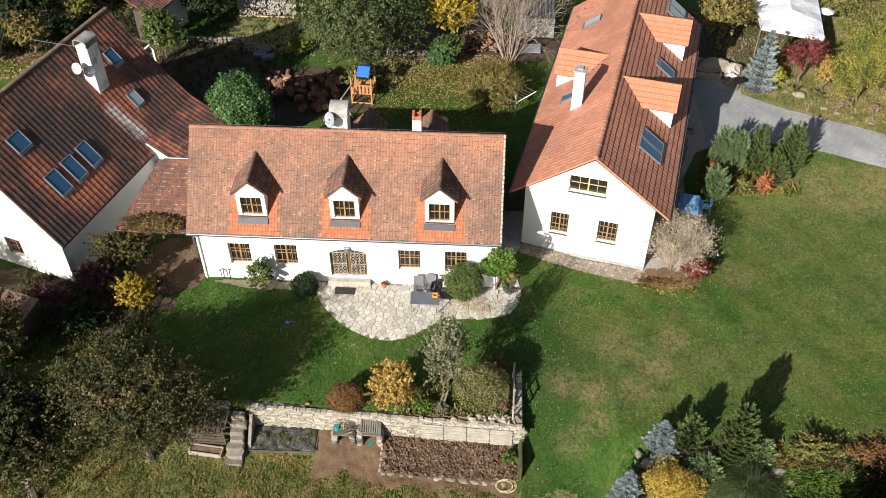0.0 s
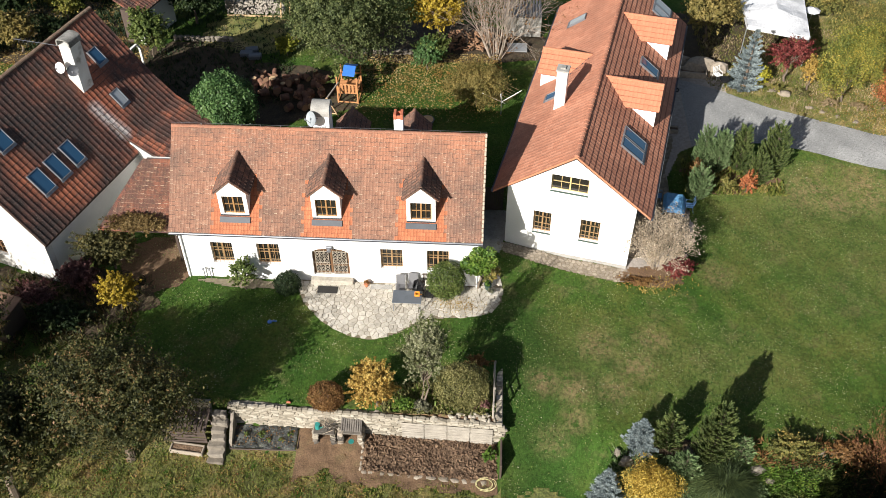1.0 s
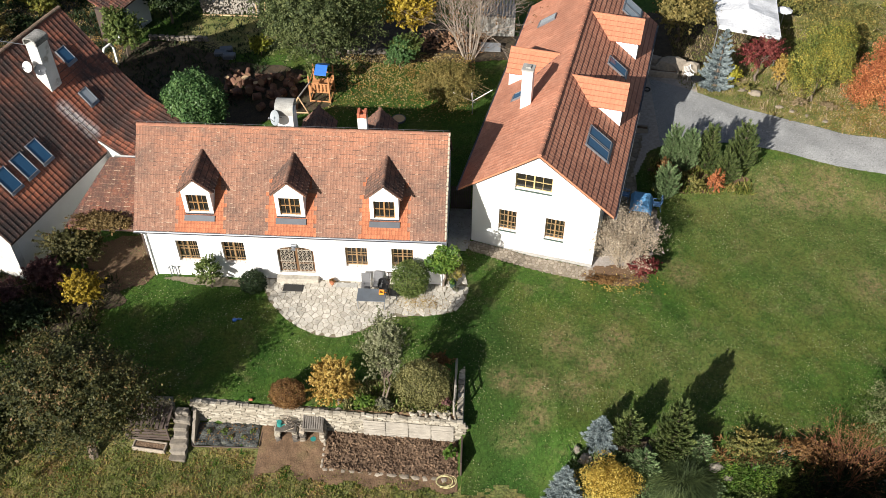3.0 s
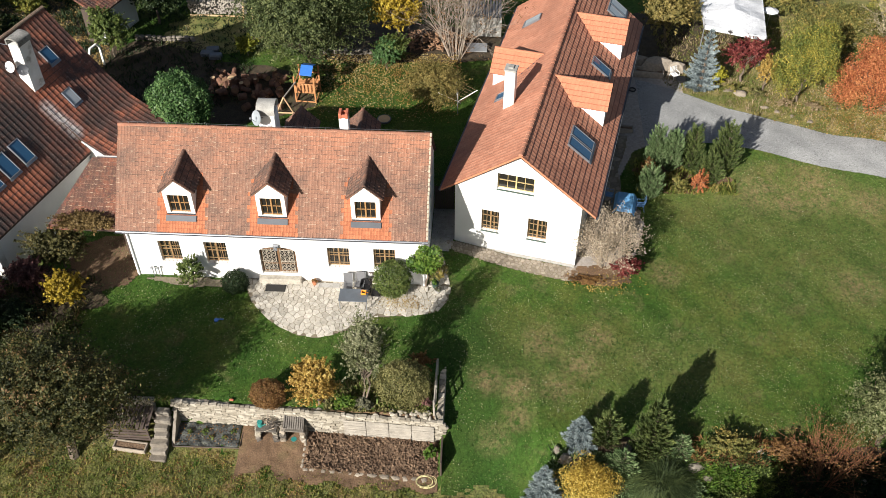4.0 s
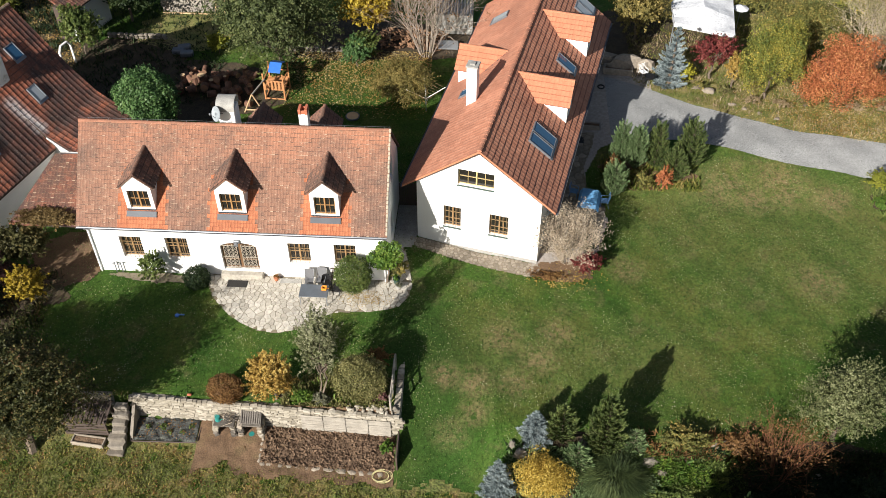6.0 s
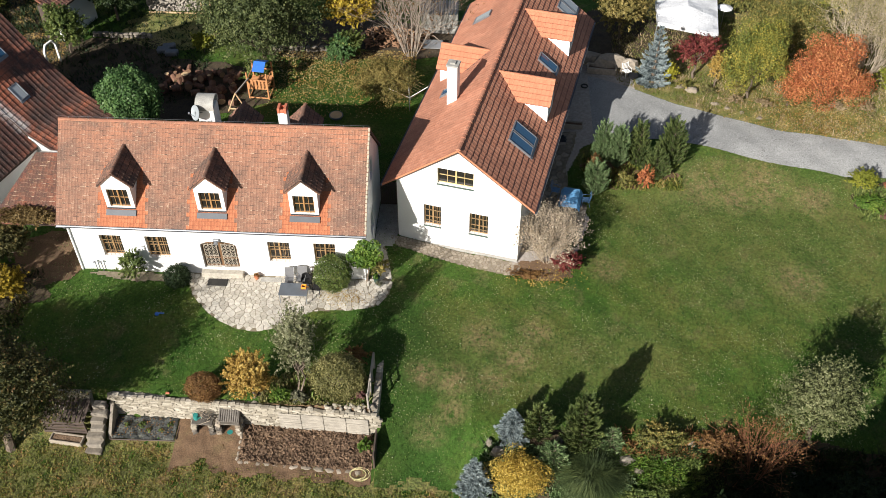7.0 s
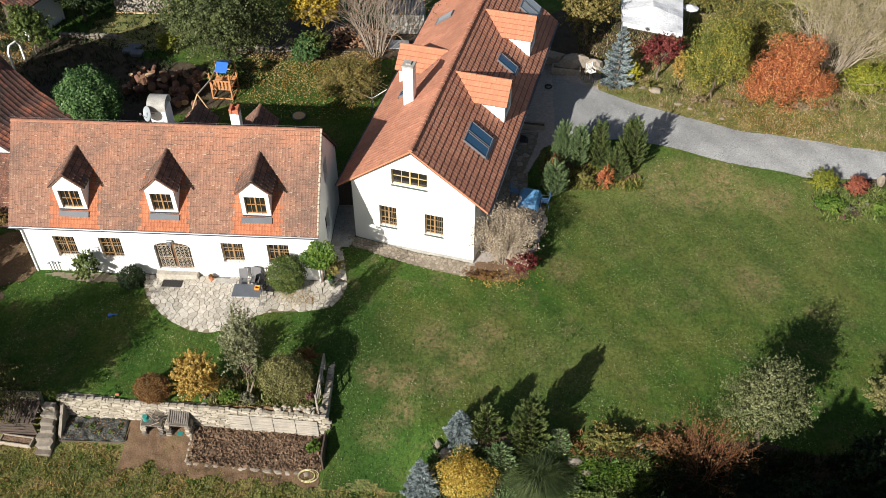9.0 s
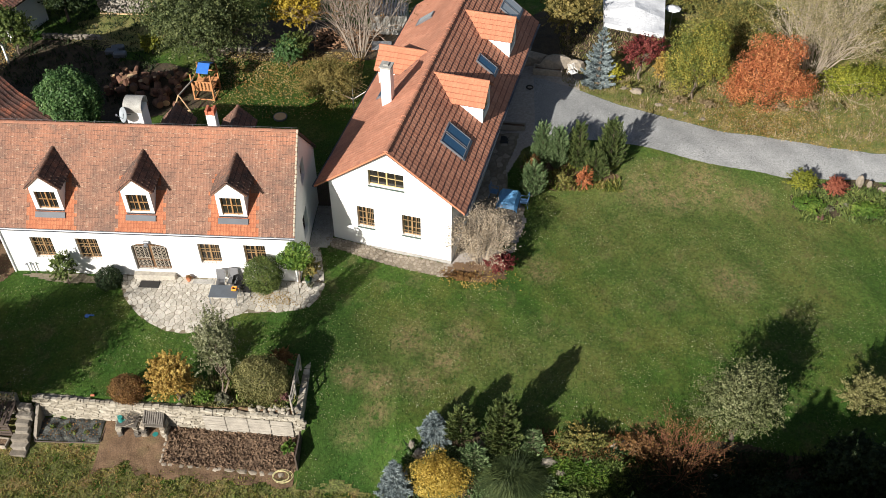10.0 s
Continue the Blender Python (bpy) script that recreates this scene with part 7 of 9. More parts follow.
def heap_hearth(label, cx, cy, w, h, lid):
    e = thing("garden_hearth", label, "stone hearth", (cx, cy, -2.4))
    for side in (-1, 1):
        z = -2.42
        while z < -2.42 + h:
            t = rng.uniform(0.14, 0.24)
            for k in range(2):
                g = Geo()
                g.box((0, 0, 0), (0.3, 0.34, t), None, 0.05)
                turn = Matrix.Rotation(rng.uniform(-0.25, 0.25), 4, "Z") @ Matrix.Rotation(rng.uniform(-0.08, 0.08), 4, "X")
                at_ = Vector((cx + side * (w / 2 - 0.15) + rng.uniform(-0.03, 0.03), cy - 0.2 + 0.34 * k, z + t / 2))
                piece("stone", [at_ + turn @ (Vector(q) + Vector(rng.normal(0, 0.03, 3))) for q in g.v], g.f, M[("soot", "edgestone", "wallstone")[int(rng.integers(0, 3))]], e)
            z += t * 0.95
    g = Geo()
    g.box((cx, cy + 0.32, -2.42 + h / 2), (w * 0.8, 0.14, h), None, 0.04)
    g.ob("back_stone", M["soot"], e)
    g = Geo()
    g.box((cx, cy, -2.42 + h + 0.06), (w * 0.86, 0.62, 0.07), Matrix.Rotation(0.04, 4, "Y"), 0.02)
    g.ob("top_slab", M["soot"], e)
    if lid:
        for k in range(9):
            g = Geo()
            g.box((cx - 0.46 + k * 0.115, cy + 0.12, -2.42 + h + 0.36 + rng.uniform(-0.015, 0.015)), (0.085, 0.75, 0.05), Matrix.Rotation(0.55, 4, "X"), 0.012)
            piece("slat", g.v, g.f, M["wood_old"], e)
        for sx in (-0.5, 0.5):
            g = Geo()
            prism(g, [(cx + sx, cy - 0.25, -2.42 + h + 0.1), (cx + sx, cy + 0.42, -2.42 + h + 0.1), (cx + sx, cy + 0.42, -2.42 + h + 0.55)], (0.05, 0, 0))
            g.ob("lid_side", M["wood_old"], e)
    else:
        for k in range(34):
            p = Vector((cx + rng.uniform(-0.1, 0.55), cy + rng.uniform(-0.3, 0.3), -2.42 + h + 0.12 + rng.uniform(0, 0.32)))
            d = Vector((rng.normal(0, 0.28), rng.normal(0, 0.28), rng.uniform(-0.1, 0.3)))
            g = Geo().tube(p, p + d, 0.02, 0.01, 5)
            piece("branch", g.v, g.f, M["wood_old"] if k % 3 else M["twig"], e)
    return e


M["wood_old"] = plain("weathered dark grey wood", (0.13, 0.115, 0.10), 0.9, 0, 0.35)
heap_hearth("rough sooty stone hearth with a dark slatted lid", 2.08, -9.3, 1.35, 1.0, True)
heap_hearth("rough stone hearth heaped with dry branches", 0.7, -9.3, 1.25, 0.9, False)
pot = thing("watering_can", "teal green watering can on the hearth", "watering can", (0.36, -9.25, -1.4))
M["teal"] = plain("teal plastic", (0.03, 0.22, 0.20), 0.4)
g = Geo()
g.tube((0.36, -9.25, -1.42), (0.36, -9.25, -1.12), 0.15, 0.13, 12)
g.tube((0.46, -9.3, -1.37), (0.69, -9.4, -1.09), 0.03, 0.02, 6)
g.ob("body", M["teal"], pot)
g = Geo()
g.path([(0.24, -9.25, -1.13), (0.24, -9.25, -0.99), (0.36, -9.25, -0.94), (0.48, -9.25, -0.99), (0.48, -9.25, -1.13)], 0.014, 5)
g.ob("handle", M["teal"], pot)
pot = thing("basin", "white and teal basin under the hearth", "basin", (2.0, -9.62, -2.32))
g = Geo()
g.tube((2.05, -9.5, -2.3), (2.05, -9.5, -2.16), 0.12, 0.15, 12)
g.ob("bowl", M["teal"], pot)

# rustic fence on the raised bed
fence = thing("rustic_fence", "grey weathered wooden fence along the raised bed", "fence", (9.25, -7.2, -0.7))
ys_ = (-8.75, -7.85, -6.95, -6.1)
for y in ys_:
    g = Geo()
    g.tube((9.3, y, -0.75), (9.3 + rng.uniform(-0.05, 0.05), y + rng.uniform(-0.05, 0.05), 0.65), 0.065, 0.05, 7)
    g.ob("post", M["wood_grey"], fence)
for z in (0.05, 0.55):
    for a, b in zip(ys_, ys_[1:]):
        g = Geo()
        g.tube((9.3, a - 0.1, z + rng.uniform(-0.06, 0.06)), (9.3, b + 0.1, z + rng.uniform(-0.06, 0.06)), 0.05, 0.045, 7)
        g.ob("rail", M["wood_grey"], fence)

# coiled hose
hose = thing("garden_hose", "coiled pale yellow garden hose on bare earth", "garden hose", (8.95, -11.55, -2.5))
M["hose"] = plain("pale yellow hose", (0.58, 0.52, 0.27), 0.5)
pts = []
for k in range(130):
    a = k * 0.22
    rr = 0.40 + 0.07 * math.sin(k * 0.09) + 0.03 * math.sin(k * 0.31)
    x, y = 9.0 + rr * 1.15 * math.cos(a), -11.5 + rr * 0.8 * math.sin(a)
    pts.append((x, y, gz(x, y) + 0.07 + 0.0006 * k + 0.01 * math.sin(k)))
pts += [(8.5, -11.6, gz(8.5, -11.6) + 0.06), (8.25, -11.75, gz(8.3, -11.7) + 0.06), (8.2, -11.5, gz(8.2, -11.5) + 0.06)]
g = Geo()
g.path(pts, 0.015, 5)
g.ob("coil", M["hose"], hose)
broadleaf("shrub", "bright green leafy plant at the bed's end", 9.15, -10.1, 1.0, (0.5, 0.6), "fresh", 700, 0.1, 320, low=0.0)
g = Geo()
g.box((9.75, -10.4, -1.75), (0.09, 1.6, 1.2), None, 0.01)
bd = thing("board_fence", "dark short board fence at the bed's end", "fence", (9.75, -10.4, -2.35))
g.ob("board", M["wood_dark"], bd)

# rocks in the beds
def rock(x, y, r, label="rough brown rock in the garden bed", mat="rock", seed=0, lift=0.35, group="rocks"):
    rg = np.random.default_rng(seed + 900)
    r = tuple(q * 0.75 for q in r)
    v, f = lump(rg, (x, y, gz(x, y) + r[2] * lift), r, 1.0)
    g = Geo().mesh(v, f)
    o = g.ob("rock", M[mat])
    return tagged(o, label, "rock", group)


for i, (x, y, r) in enumerate([(15.9, -10.6, (0.45, 0.35, 0.5)), (15.5, -10.2, (0.3, 0.3, 0.35)), (18.1, -10.8, (0.4, 0.3, 0.35)), (22.3, -10.7, (0.55, 0.4, 0.4)), (22.9, -11.1, (0.4, 0.3, 0.3)), (26.2, -9.7, (0.5, 0.3, 0.3)), (25.6, -9.8, (0.3, 0.3, 0.25)),
                               (19.0, -10.0, (0.35, 0.3, 0.3)), (36.6, -9.5, (0.6, 0.4, 0.35)), (27.6, -12.0, (0.4, 0.3, 0.25)), (30.5, -11.0, (0.35, 0.3, 0.25))]):
    rock(x, y, r, seed=i)
for i, (x, y, r) in enumerate([(42.5, 10.1, (0.3, 0.26, 0.75)), (43.1, 10.0, (0.22, 0.2, 0.5)), (44.0, 9.8, (0.4, 0.3, 0.3))]):
    rock(x, y, r, "upright pointed grey brown stone in the round bed", "edgestone", 40 + i, 0.6)
for i, (x, y, r) in enumerate([(23.6, 21.7, (1.5, 0.9, 1.1)), (22.0, 22.4, (1.6, 0.8, 0.9)), (25.0, 21.6, (1.0, 0.7, 0.8)), (20.9, 22.4, (0.7, 0.5, 0.5)), (29.2, 18.9, (0.6, 0.4, 0.4)), (28.4, 19.4, (0.45, 0.35, 0.35)), (30.6, 17.5, (0.38, 0.22, 0.2)), (31.4, 17.05, (0.3, 0.22, 0.16)), (32.3, 16.6, (0.28, 0.2, 0.15)), (33.4, 16.05, (0.36, 0.22, 0.15)), (24.6, 20.9, (0.5, 0.4, 0.4))]):
    rock(x, y, r, "large rough boulder beside the drive", "edgestone", 60 + i)

# ---------------------------------------------------------------- terrace furniture
M["slate"] = plain("blue grey laminate", (0.09, 0.105, 0.125), 0.45)
M["mesh"] = plain("grey woven mesh", (0.13, 0.13, 0.135), 0.7)
M["steel"] = plain("grey powder-coated steel", (0.30, 0.31, 0.32), 0.4, 0.5)
M["cushion"] = plain("cream cushion fabric", (0.62, 0.58, 0.50), 0.9)
M["orange_plastic"] = plain("orange plastic", (0.75, 0.28, 0.02), 0.4)
M["blue_plastic"] = plain("bright blue plastic", (0.04, 0.16, 0.55), 0.4)
M["blue_cloth"] = plain("light blue tarpaulin", (0.13, 0.33, 0.58), 0.5)
M["blue_frame"] = plain("steel blue enamel", (0.10, 0.20, 0.36), 0.45)
M["canvas"] = surface("white creased canvas", [(0.3, (0.52, 0.53, 0.55)), (0.65, (0.68, 0.69, 0.71))], 1.3, 6, 0.6, 0, 0.7, 0.05, 0.1)
M["terracotta"] = plain("terracotta", (0.45, 0.17, 0.08), 0.8)
M["roofboard"] = plain("brown felt board", (0.17, 0.10, 0.065), 0.85)
M["cutwood"] = plain("pale cut wood", (0.52, 0.36, 0.20), 0.8)
M["cut_old"] = plain("darkened cut wood", (0.24, 0.135, 0.075), 0.85)
M["play_wood"] = plain("orange varnished timber", (0.48, 0.22, 0.09), 0.6)
TZ = gz(4.4, -1.5) + 0.06


def legs4(parent, x0, x1, y0, y1, z0, z1, r, mat):
    for x in (x0, x1):
        for y in (y0, y1):
            g = Geo()
            g.box((x, y, (z0 + z1) / 2), (r, r, z1 - z0), None, r * 0.2)
            g.ob("leg", mat, parent)


table = thing("garden_table", "blue grey rectangular garden table on the terrace", "table", (4.4, -1.72, TZ))
g = Geo()
g.box((4.4, -1.72, TZ + 0.735), (1.6, 0.95, 0.035), None, 0.012)
g.ob("tabletop", M["slate"], table)
for y in (-2.12, -1.32):
    g = Geo()
    g.box((4.4, y, TZ + 0.69), (1.45, 0.03, 0.05), None, 0.006)
    g.ob("apron", M["steel"], table)
legs4(table, 3.66, 5.14, -2.13, -1.31, TZ, TZ + 0.717, 0.05, M["steel"])
ash = thing("lantern", "small orange lantern on the table", "lantern", (4.95, -1.55, TZ + 0.755))
g = Geo()
for i, (dx, dy, sx, sy) in enumerate(((0, -0.12, 0.28, 0.06), (0, 0.12, 0.28, 0.06), (-0.12, 0, 0.06, 0.18), (0.12, 0, 0.06, 0.18))):
    g.box((4.95 + dx, -1.55 + dy, TZ + 0.82), (sx, sy, 0.12), None, 0.01)
g.ob("frame", M["orange_plastic"], ash)
g = Geo()
g.box((5.13, -1.53, TZ + 0.79), (0.16, 0.04, 0.03), None, 0.008)
g.ob("handle", M["orange_plastic"], ash)


def mesh_chair(x, y, turn, label, first=[None]):
    z = TZ
    if first[0]:
        c = copy_thing(first[0], Matrix.Translation((x, y, z)) @ Matrix.Rotation(radians(turn), 4, "Z"))
        return tagged(c, label)
    e = thing("garden_chair", label, "chair", (0, 0, 0), "chairs on the terrace")
    g = Geo()
    g.box((0, 0, 0.44), (0.5, 0.5, 0.03), None, 0.01)
    g.ob("seat", M["mesh"], e)
    g = Geo()
    g.box((0, 0.34, 0.74), (0.48, 0.03, 0.62), Matrix.Rotation(-0.35, 4, "X"), 0.01)
    g.ob("backrest", M["mesh"], e)
    for s in (-1, 1):
        g = Geo()
        g.path([(s * 0.27, -0.24, 0), (s * 0.27, -0.22, 0.63), (s * 0.27, 0.25, 0.65), (s * 0.27, 0.45, 1.02)], 0.014, 6)
        g.ob("side_frame", M["steel"], e)
        g = Geo()
        g.path([(s * 0.26, 0.36, 0), (s * 0.26, 0.1, 0.44)], 0.014, 6)
        g.ob("leg", M["steel"], e)
    e.matrix_basis = Matrix.Translation((x, y, z)) @ Matrix.Rotation(radians(turn), 4, "Z")
    first[0] = e
    return e


mesh_chair(3.95, -0.75, 4, "grey reclining mesh garden chair beside the table")
mesh_chair(4.6, -0.6, -6, "grey reclining mesh garden chair beside the table")


def wicker(x, y, turn):
    e = thing("armchair", "black wicker armchair beside the terrace table", "chair", (0, 0, 0), "chairs on the terrace")
    g = Geo()
    g.box((0, 0, 0.38), (0.52, 0.5, 0.08), None, 0.03)
    g.ob("seat", M["iron"], e)
    g = Geo()
    v, f = [], []
    for k in range(11):
        a = math.pi * k / 10
        for z, r in ((0.4, 0.29), (0.8 if 2 < k < 8 else 0.62, 0.33)):
            v.append((r * math.cos(a), r * math.sin(a) * 1.0, z))
            v.append(((r - 0.035) * math.cos(a), (r - 0.035) * math.sin(a), z))
    for k in range(10):
        q = 4 * k
        f += [(q, q + 4, q + 6, q + 2), (q + 1, q + 3, q + 7, q + 5), (q + 2, q + 6, q + 7, q + 3)]
    g.mesh(v, f)
    g.ob("backrest", M["iron"], e)
    legs4(e, -0.22, 0.22, -0.2, 0.2, 0, 0.36, 0.04, M["iron"])
    e.matrix_basis = Matrix.Translation((x, y, TZ)) @ Matrix.Rotation(radians(turn), 4, "Z")


wicker(4.95, -0.75, 20)
wicker(5.6, -1.15, -100)
bench = thing("garden_bench", "dark slatted wooden bench with cream cushion against the wall", "bench", (5.7, -0.35, TZ))
for k in range(4):
    g = Geo()
    g.box((5.75, -0.2 - 0.12 * k, TZ + 0.43), (1.3, 0.09, 0.03), None, 0.008)
    g.ob("seat_slat", M["wood_dark"], bench)
for k in range(9):
    g = Geo()
    g.box((5.2 + 0.14 * k, -0.1, TZ + 0.68), (0.05, 0.025, 0.42), None, 0.006)
    g.ob("back_slat", M["wood_dark"], bench)
g = Geo()
g.box((5.75, -0.1, TZ + 0.9), (1.3, 0.05, 0.07), None, 0.01)
g.ob("top_rail", M["wood_dark"], bench)
legs4(bench, 5.15, 6.35, -0.57, -0.12, TZ, TZ + 0.42, 0.06, M["wood_dark"])
g = Geo()
g.box((5.8, -0.38, TZ + 0.49), (1.0, 0.42, 0.09), None, 0.035)
cu = g.ob("seat_cushion", M["cushion"])
tagged(cu, "cream seat cushion lying on the wooden bench", "cushion")
for x0, x1, y0, y1, mat, lab in ((-0.78, 0.36, -1.02, -0.5, "black", "dark brown doormat before the cottage door"), (2.2, 3.42, -0.52, -0.18, "concrete", "grey ribbed grating set beside the wall")):
    g = Geo()
    z = gz((x0 + x1) / 2, y0) + 0.085
    g.box(((x0 + x1) / 2, (y0 + y1) / 2, z), (x1 - x0, y1 - y0, 0.025), None, 0.008)
    for k in range(9):
        g.box((x0 + (x1 - x0) * (k + 0.5) / 9, (y0 + y1) / 2, z + 0.015), (0.05, (y1 - y0) * 0.85, 0.012))
    tagged(g.ob("doormat" if mat == "black" else "grating", M[mat]), lab, "doormat" if mat == "black" else "grating")


def planter(x, y, r, h, mat, leaves, label, n=160, seed=0):
    z = gz(x, y) + 0.05
    e = thing("plant_pot", label, "plant pot", (x, y, z))
    g = Geo()
    g.tube((x, y, z), (x, y, z + h), r * 0.75, r, 12)
    g.tube((x, y, z + h - 0.03), (x, y, z + h + 0.02), r * 1.08, r * 1.08, 12)
    g.ob("pot", M[mat], e)
    rg = np.random.default_rng(seed)
    P, N = crown_points(rg, (x, y, z + h + r * 0.6), (r * 1.2, r * 1.2, r * 0.9), n, 6)
    quads_mesh("foliage", leaf_quads(rg, P, N, 0.09), G[leaves], e)


planter(1.95, -0.3, 0.14, 0.2, "terracotta", "rust", "terracotta pot with withered flowers by the wall", 60, 1)
planter(8.85, -0.15, 0.2, 0.32, "green_paint", "fresh", "dark green pot with leafy plant at the corner", 200, 2)
planter(9.0, -0.55, 0.16, 0.2, "concrete", "grey", "small grey pot with pale plant at the corner", 120, 3)
g = Geo()
g.tube((-1.66, -0.85, gz(-1.66, -0.85) + 0.03), (-1.66, -0.85, gz(-1.66, -0.85) + 0.16), 0.17, 0.15, 10)
tagged(g.ob("stone_pot", M["wallstone"]), "small round pale stone pot by the terrace", "stone pot")
for x in (-7.35, -7.0):
    g = Geo()
    zz = gz(x, -0.2)
    g.tube((x, -0.14, zz), (x, -0.14, zz + 0.75), 0.03, 0.03, 6)
    g.tube((x, -0.14, zz + 0.75), (x, -0.3, zz + 0.82), 0.05, 0.06, 8)
    o = g.ob("garden_tap", M["zinc"])
    tagged(o, "grey standpipe beside the white wall", "garden tap", "standpipes by the wall")
g = Geo()
g.tube((-3.1, -3.2, gz(-3.1, -3.2)), (-3.1, -3.2, gz(-3.1, -3.2) + 0.06), 0.13, 0.12, 10)
g.box((-2.85, -3.15, gz(-3, -3.2) + 0.04), (0.3, 0.08, 0.05), None, 0.015)
tagged(g.ob("toy", M["blue_plastic"]), "small blue plastic toy on the lawn", "toy")
g = Geo()
g.box((-1.2, -8.35, -0.57), (0.22, 0.12, 0.1), None, 0.03)
tagged(g.ob("garden_toy", M["brick"]), "small orange red toy on the wall top", "toy")

hut = thing("garden_shed", "small shed with brown flat roof beside the old house", "shed", (-17.9, -4.2, -0.4))
g = Geo()
g.box((-17.9, -4.2, 0.35), (2.6, 1.7, 1.7), Matrix.Rotation(-0.3, 4, "Z"), 0.02)
g.ob("wall", M["wood_dark"], hut)
for k in range(6):
    g = Geo()
    p = Matrix.Rotation(-0.3, 4, "Z") @ Vector((-1.2 + k * 0.48, 0, 0))
    g.box((-17.9 + p.x, -4.2 + p.y, 1.25), (0.46, 1.95, 0.06), Matrix.Rotation(-0.3, 4, "Z") @ Matrix.Rotation(0.12, 4, "X"), 0.012)
    g.ob("roof_board", M["roofboard"], hut)

# gate and paving in the gap between the houses
gate = thing("garden_gate", "dark board gate between the two houses", "gate", (9.0, 6.6, -0.6))
for k in range(9):
    g = Geo()
    g.box((8.5 + k * 0.135, 6.6, 0.45), (0.12, 0.03, 1.95), None, 0.006)
    g.ob("board", M["wood_dark"], gate)
for z in (-0.2, 1.1):
    g = Geo()
    g.box((9.05, 6.635, z), (1.2, 0.04, 0.12), None, 0.006)
    g.ob("rail", M["wood_dark"], gate)
sheet("passage", np.arange(8.4, 10.0, 0.1), np.arange(2.8, 6.7, 0.1), M["concrete"], 0.045, lambda x, y: (x > 8.42) & (x < 9.75 + (y - 3.9) * 0.22), "grey concrete passage between the houses", "paving")

# yard beside the long house
bt = thing("yard_table", "yard table under a draped light blue tarpaulin", "table", (20.25, 7.5, gz(20.25, 7.5)))
zt = gz(20.25, 7.5) + 0.06
m = Matrix.Rotation(radians(-10), 4, "Z")
legs = [(-0.42, -0.6), (0.42, -0.6), (-0.42, 0.6), (0.42, 0.6)]
for a, b in legs:
    g = Geo()
    p = m @ Vector((a, b, 0))
    g.box((20.25 + p.x, 7.5 + p.y, zt + 0.36), (0.05, 0.05, 0.72), m, 0.01)
    g.ob("leg", M["steel"], bt)
g = Geo()
v, f = [], []
N_ = 15
for i in range(N_):
    for j in range(N_):
        a, b = (i / (N_ - 1) - 0.5) * 1.35, (j / (N_ - 1) - 0.5) * 1.75
        over = max(abs(a) - 0.5, 0) * 1.6 + max(abs(b) - 0.7, 0) * 1.6
        p = m @ Vector((a, b, 0))
        v.append((20.25 + p.x, 7.5 + p.y, zt + 0.77 - over + 0.03 * noise.noise((a * 5, b * 5, 2.0))))
for i in range(N_ - 1):
    for j in range(N_ - 1):
        q = i * N_ + j
        f.append((q, q + N_, q + N_ + 1, q + 1))
g.mesh(v, f)
o = g.ob("tarpaulin", M["blue_cloth"], bt)


def tube_chair(x, y, turn, mat, label, cat="chair", first={}):
    z = gz(x, y) + 0.05
    if mat in first:
        return copy_thing(first[mat], Matrix.Translation((x, y, z)) @ Matrix.Rotation(radians(turn), 4, "Z"))
    e = thing("yard_chair", label, cat, (0, 0, 0), "chairs in the yard")
    g = Geo()
    g.box((0, 0, 0.43), (0.46, 0.46, 0.04), None, 0.015)
    g.ob("seat", M[mat], e)
    for k in range(5):
        g = Geo()
        g.box((0, 0.25 + 0.02 * k, 0.52 + 0.09 * k), (0.44, 0.02, 0.05), None, 0.006)
        g.ob("back_slat", M[mat], e)
    for s in (-1, 1):
        g = Geo()
        g.path([(s * 0.25, -0.23, 0), (s * 0.25, -0.2, 0.64), (s * 0.25, 0.22, 0.66), (s * 0.25, 0.32, 0.98)], 0.018, 6)
        g.ob("side_frame", M[mat], e)
        g = Geo()
        g.path([(s * 0.24, 0.3, 0), (s * 0.24, 0.2, 0.43)], 0.018, 6)
        g.ob("leg", M[mat], e)
    e.matrix_basis = Matrix.Translation((x, y, z)) @ Matrix.Rotation(radians(turn), 4, "Z")
    first[mat] = e
    return e


tube_chair(19.35, 8.3, 75, "blue_frame", "steel blue tubular chair by the tarpaulin table")
tube_chair(21.2, 7.5, -95, "blue_frame", "")
tube_chair(24.75, 20.55, 30, "white", "white plastic garden chair beside the drive")
bist = thing("barbecue", "small round black kettle barbecue beside the drive", "barbecue", (25.05, 19.6, gz(25.05, 19.6)))
z = gz(25.05, 19.6) + 0.04
g = Geo()
g.tube((25.05, 19.6, z + 0.5), (25.05, 19.6, z + 0.72), 0.2, 0.34, 14)
g.tube((25.05, 19.6, z + 0.72), (25.05, 19.6, z + 0.75), 0.36, 0.36, 14)
g.ob("kettle", M["iron"], bist)
for k in range(3):
    a = k * 2.1
    g = Geo()
    g.tube((25.05 + 0.15 * math.cos(a), 19.6 + 0.15 * math.sin(a), z + 0.52), (25.05 + 0.36 * math.cos(a), 19.6 + 0.36 * math.sin(a), z), 0.014, n=5)
    g.ob("leg", M["steel"], bist)
tro = thing("planter_box", "dark wooden planter box in the yard", "planter", (20.5, 14.75, gz(20.5, 14.75)))
z = gz(20.5, 14.75) + 0.04
m = Matrix.Rotation(radians(-6), 4, "Z")
g = Geo()
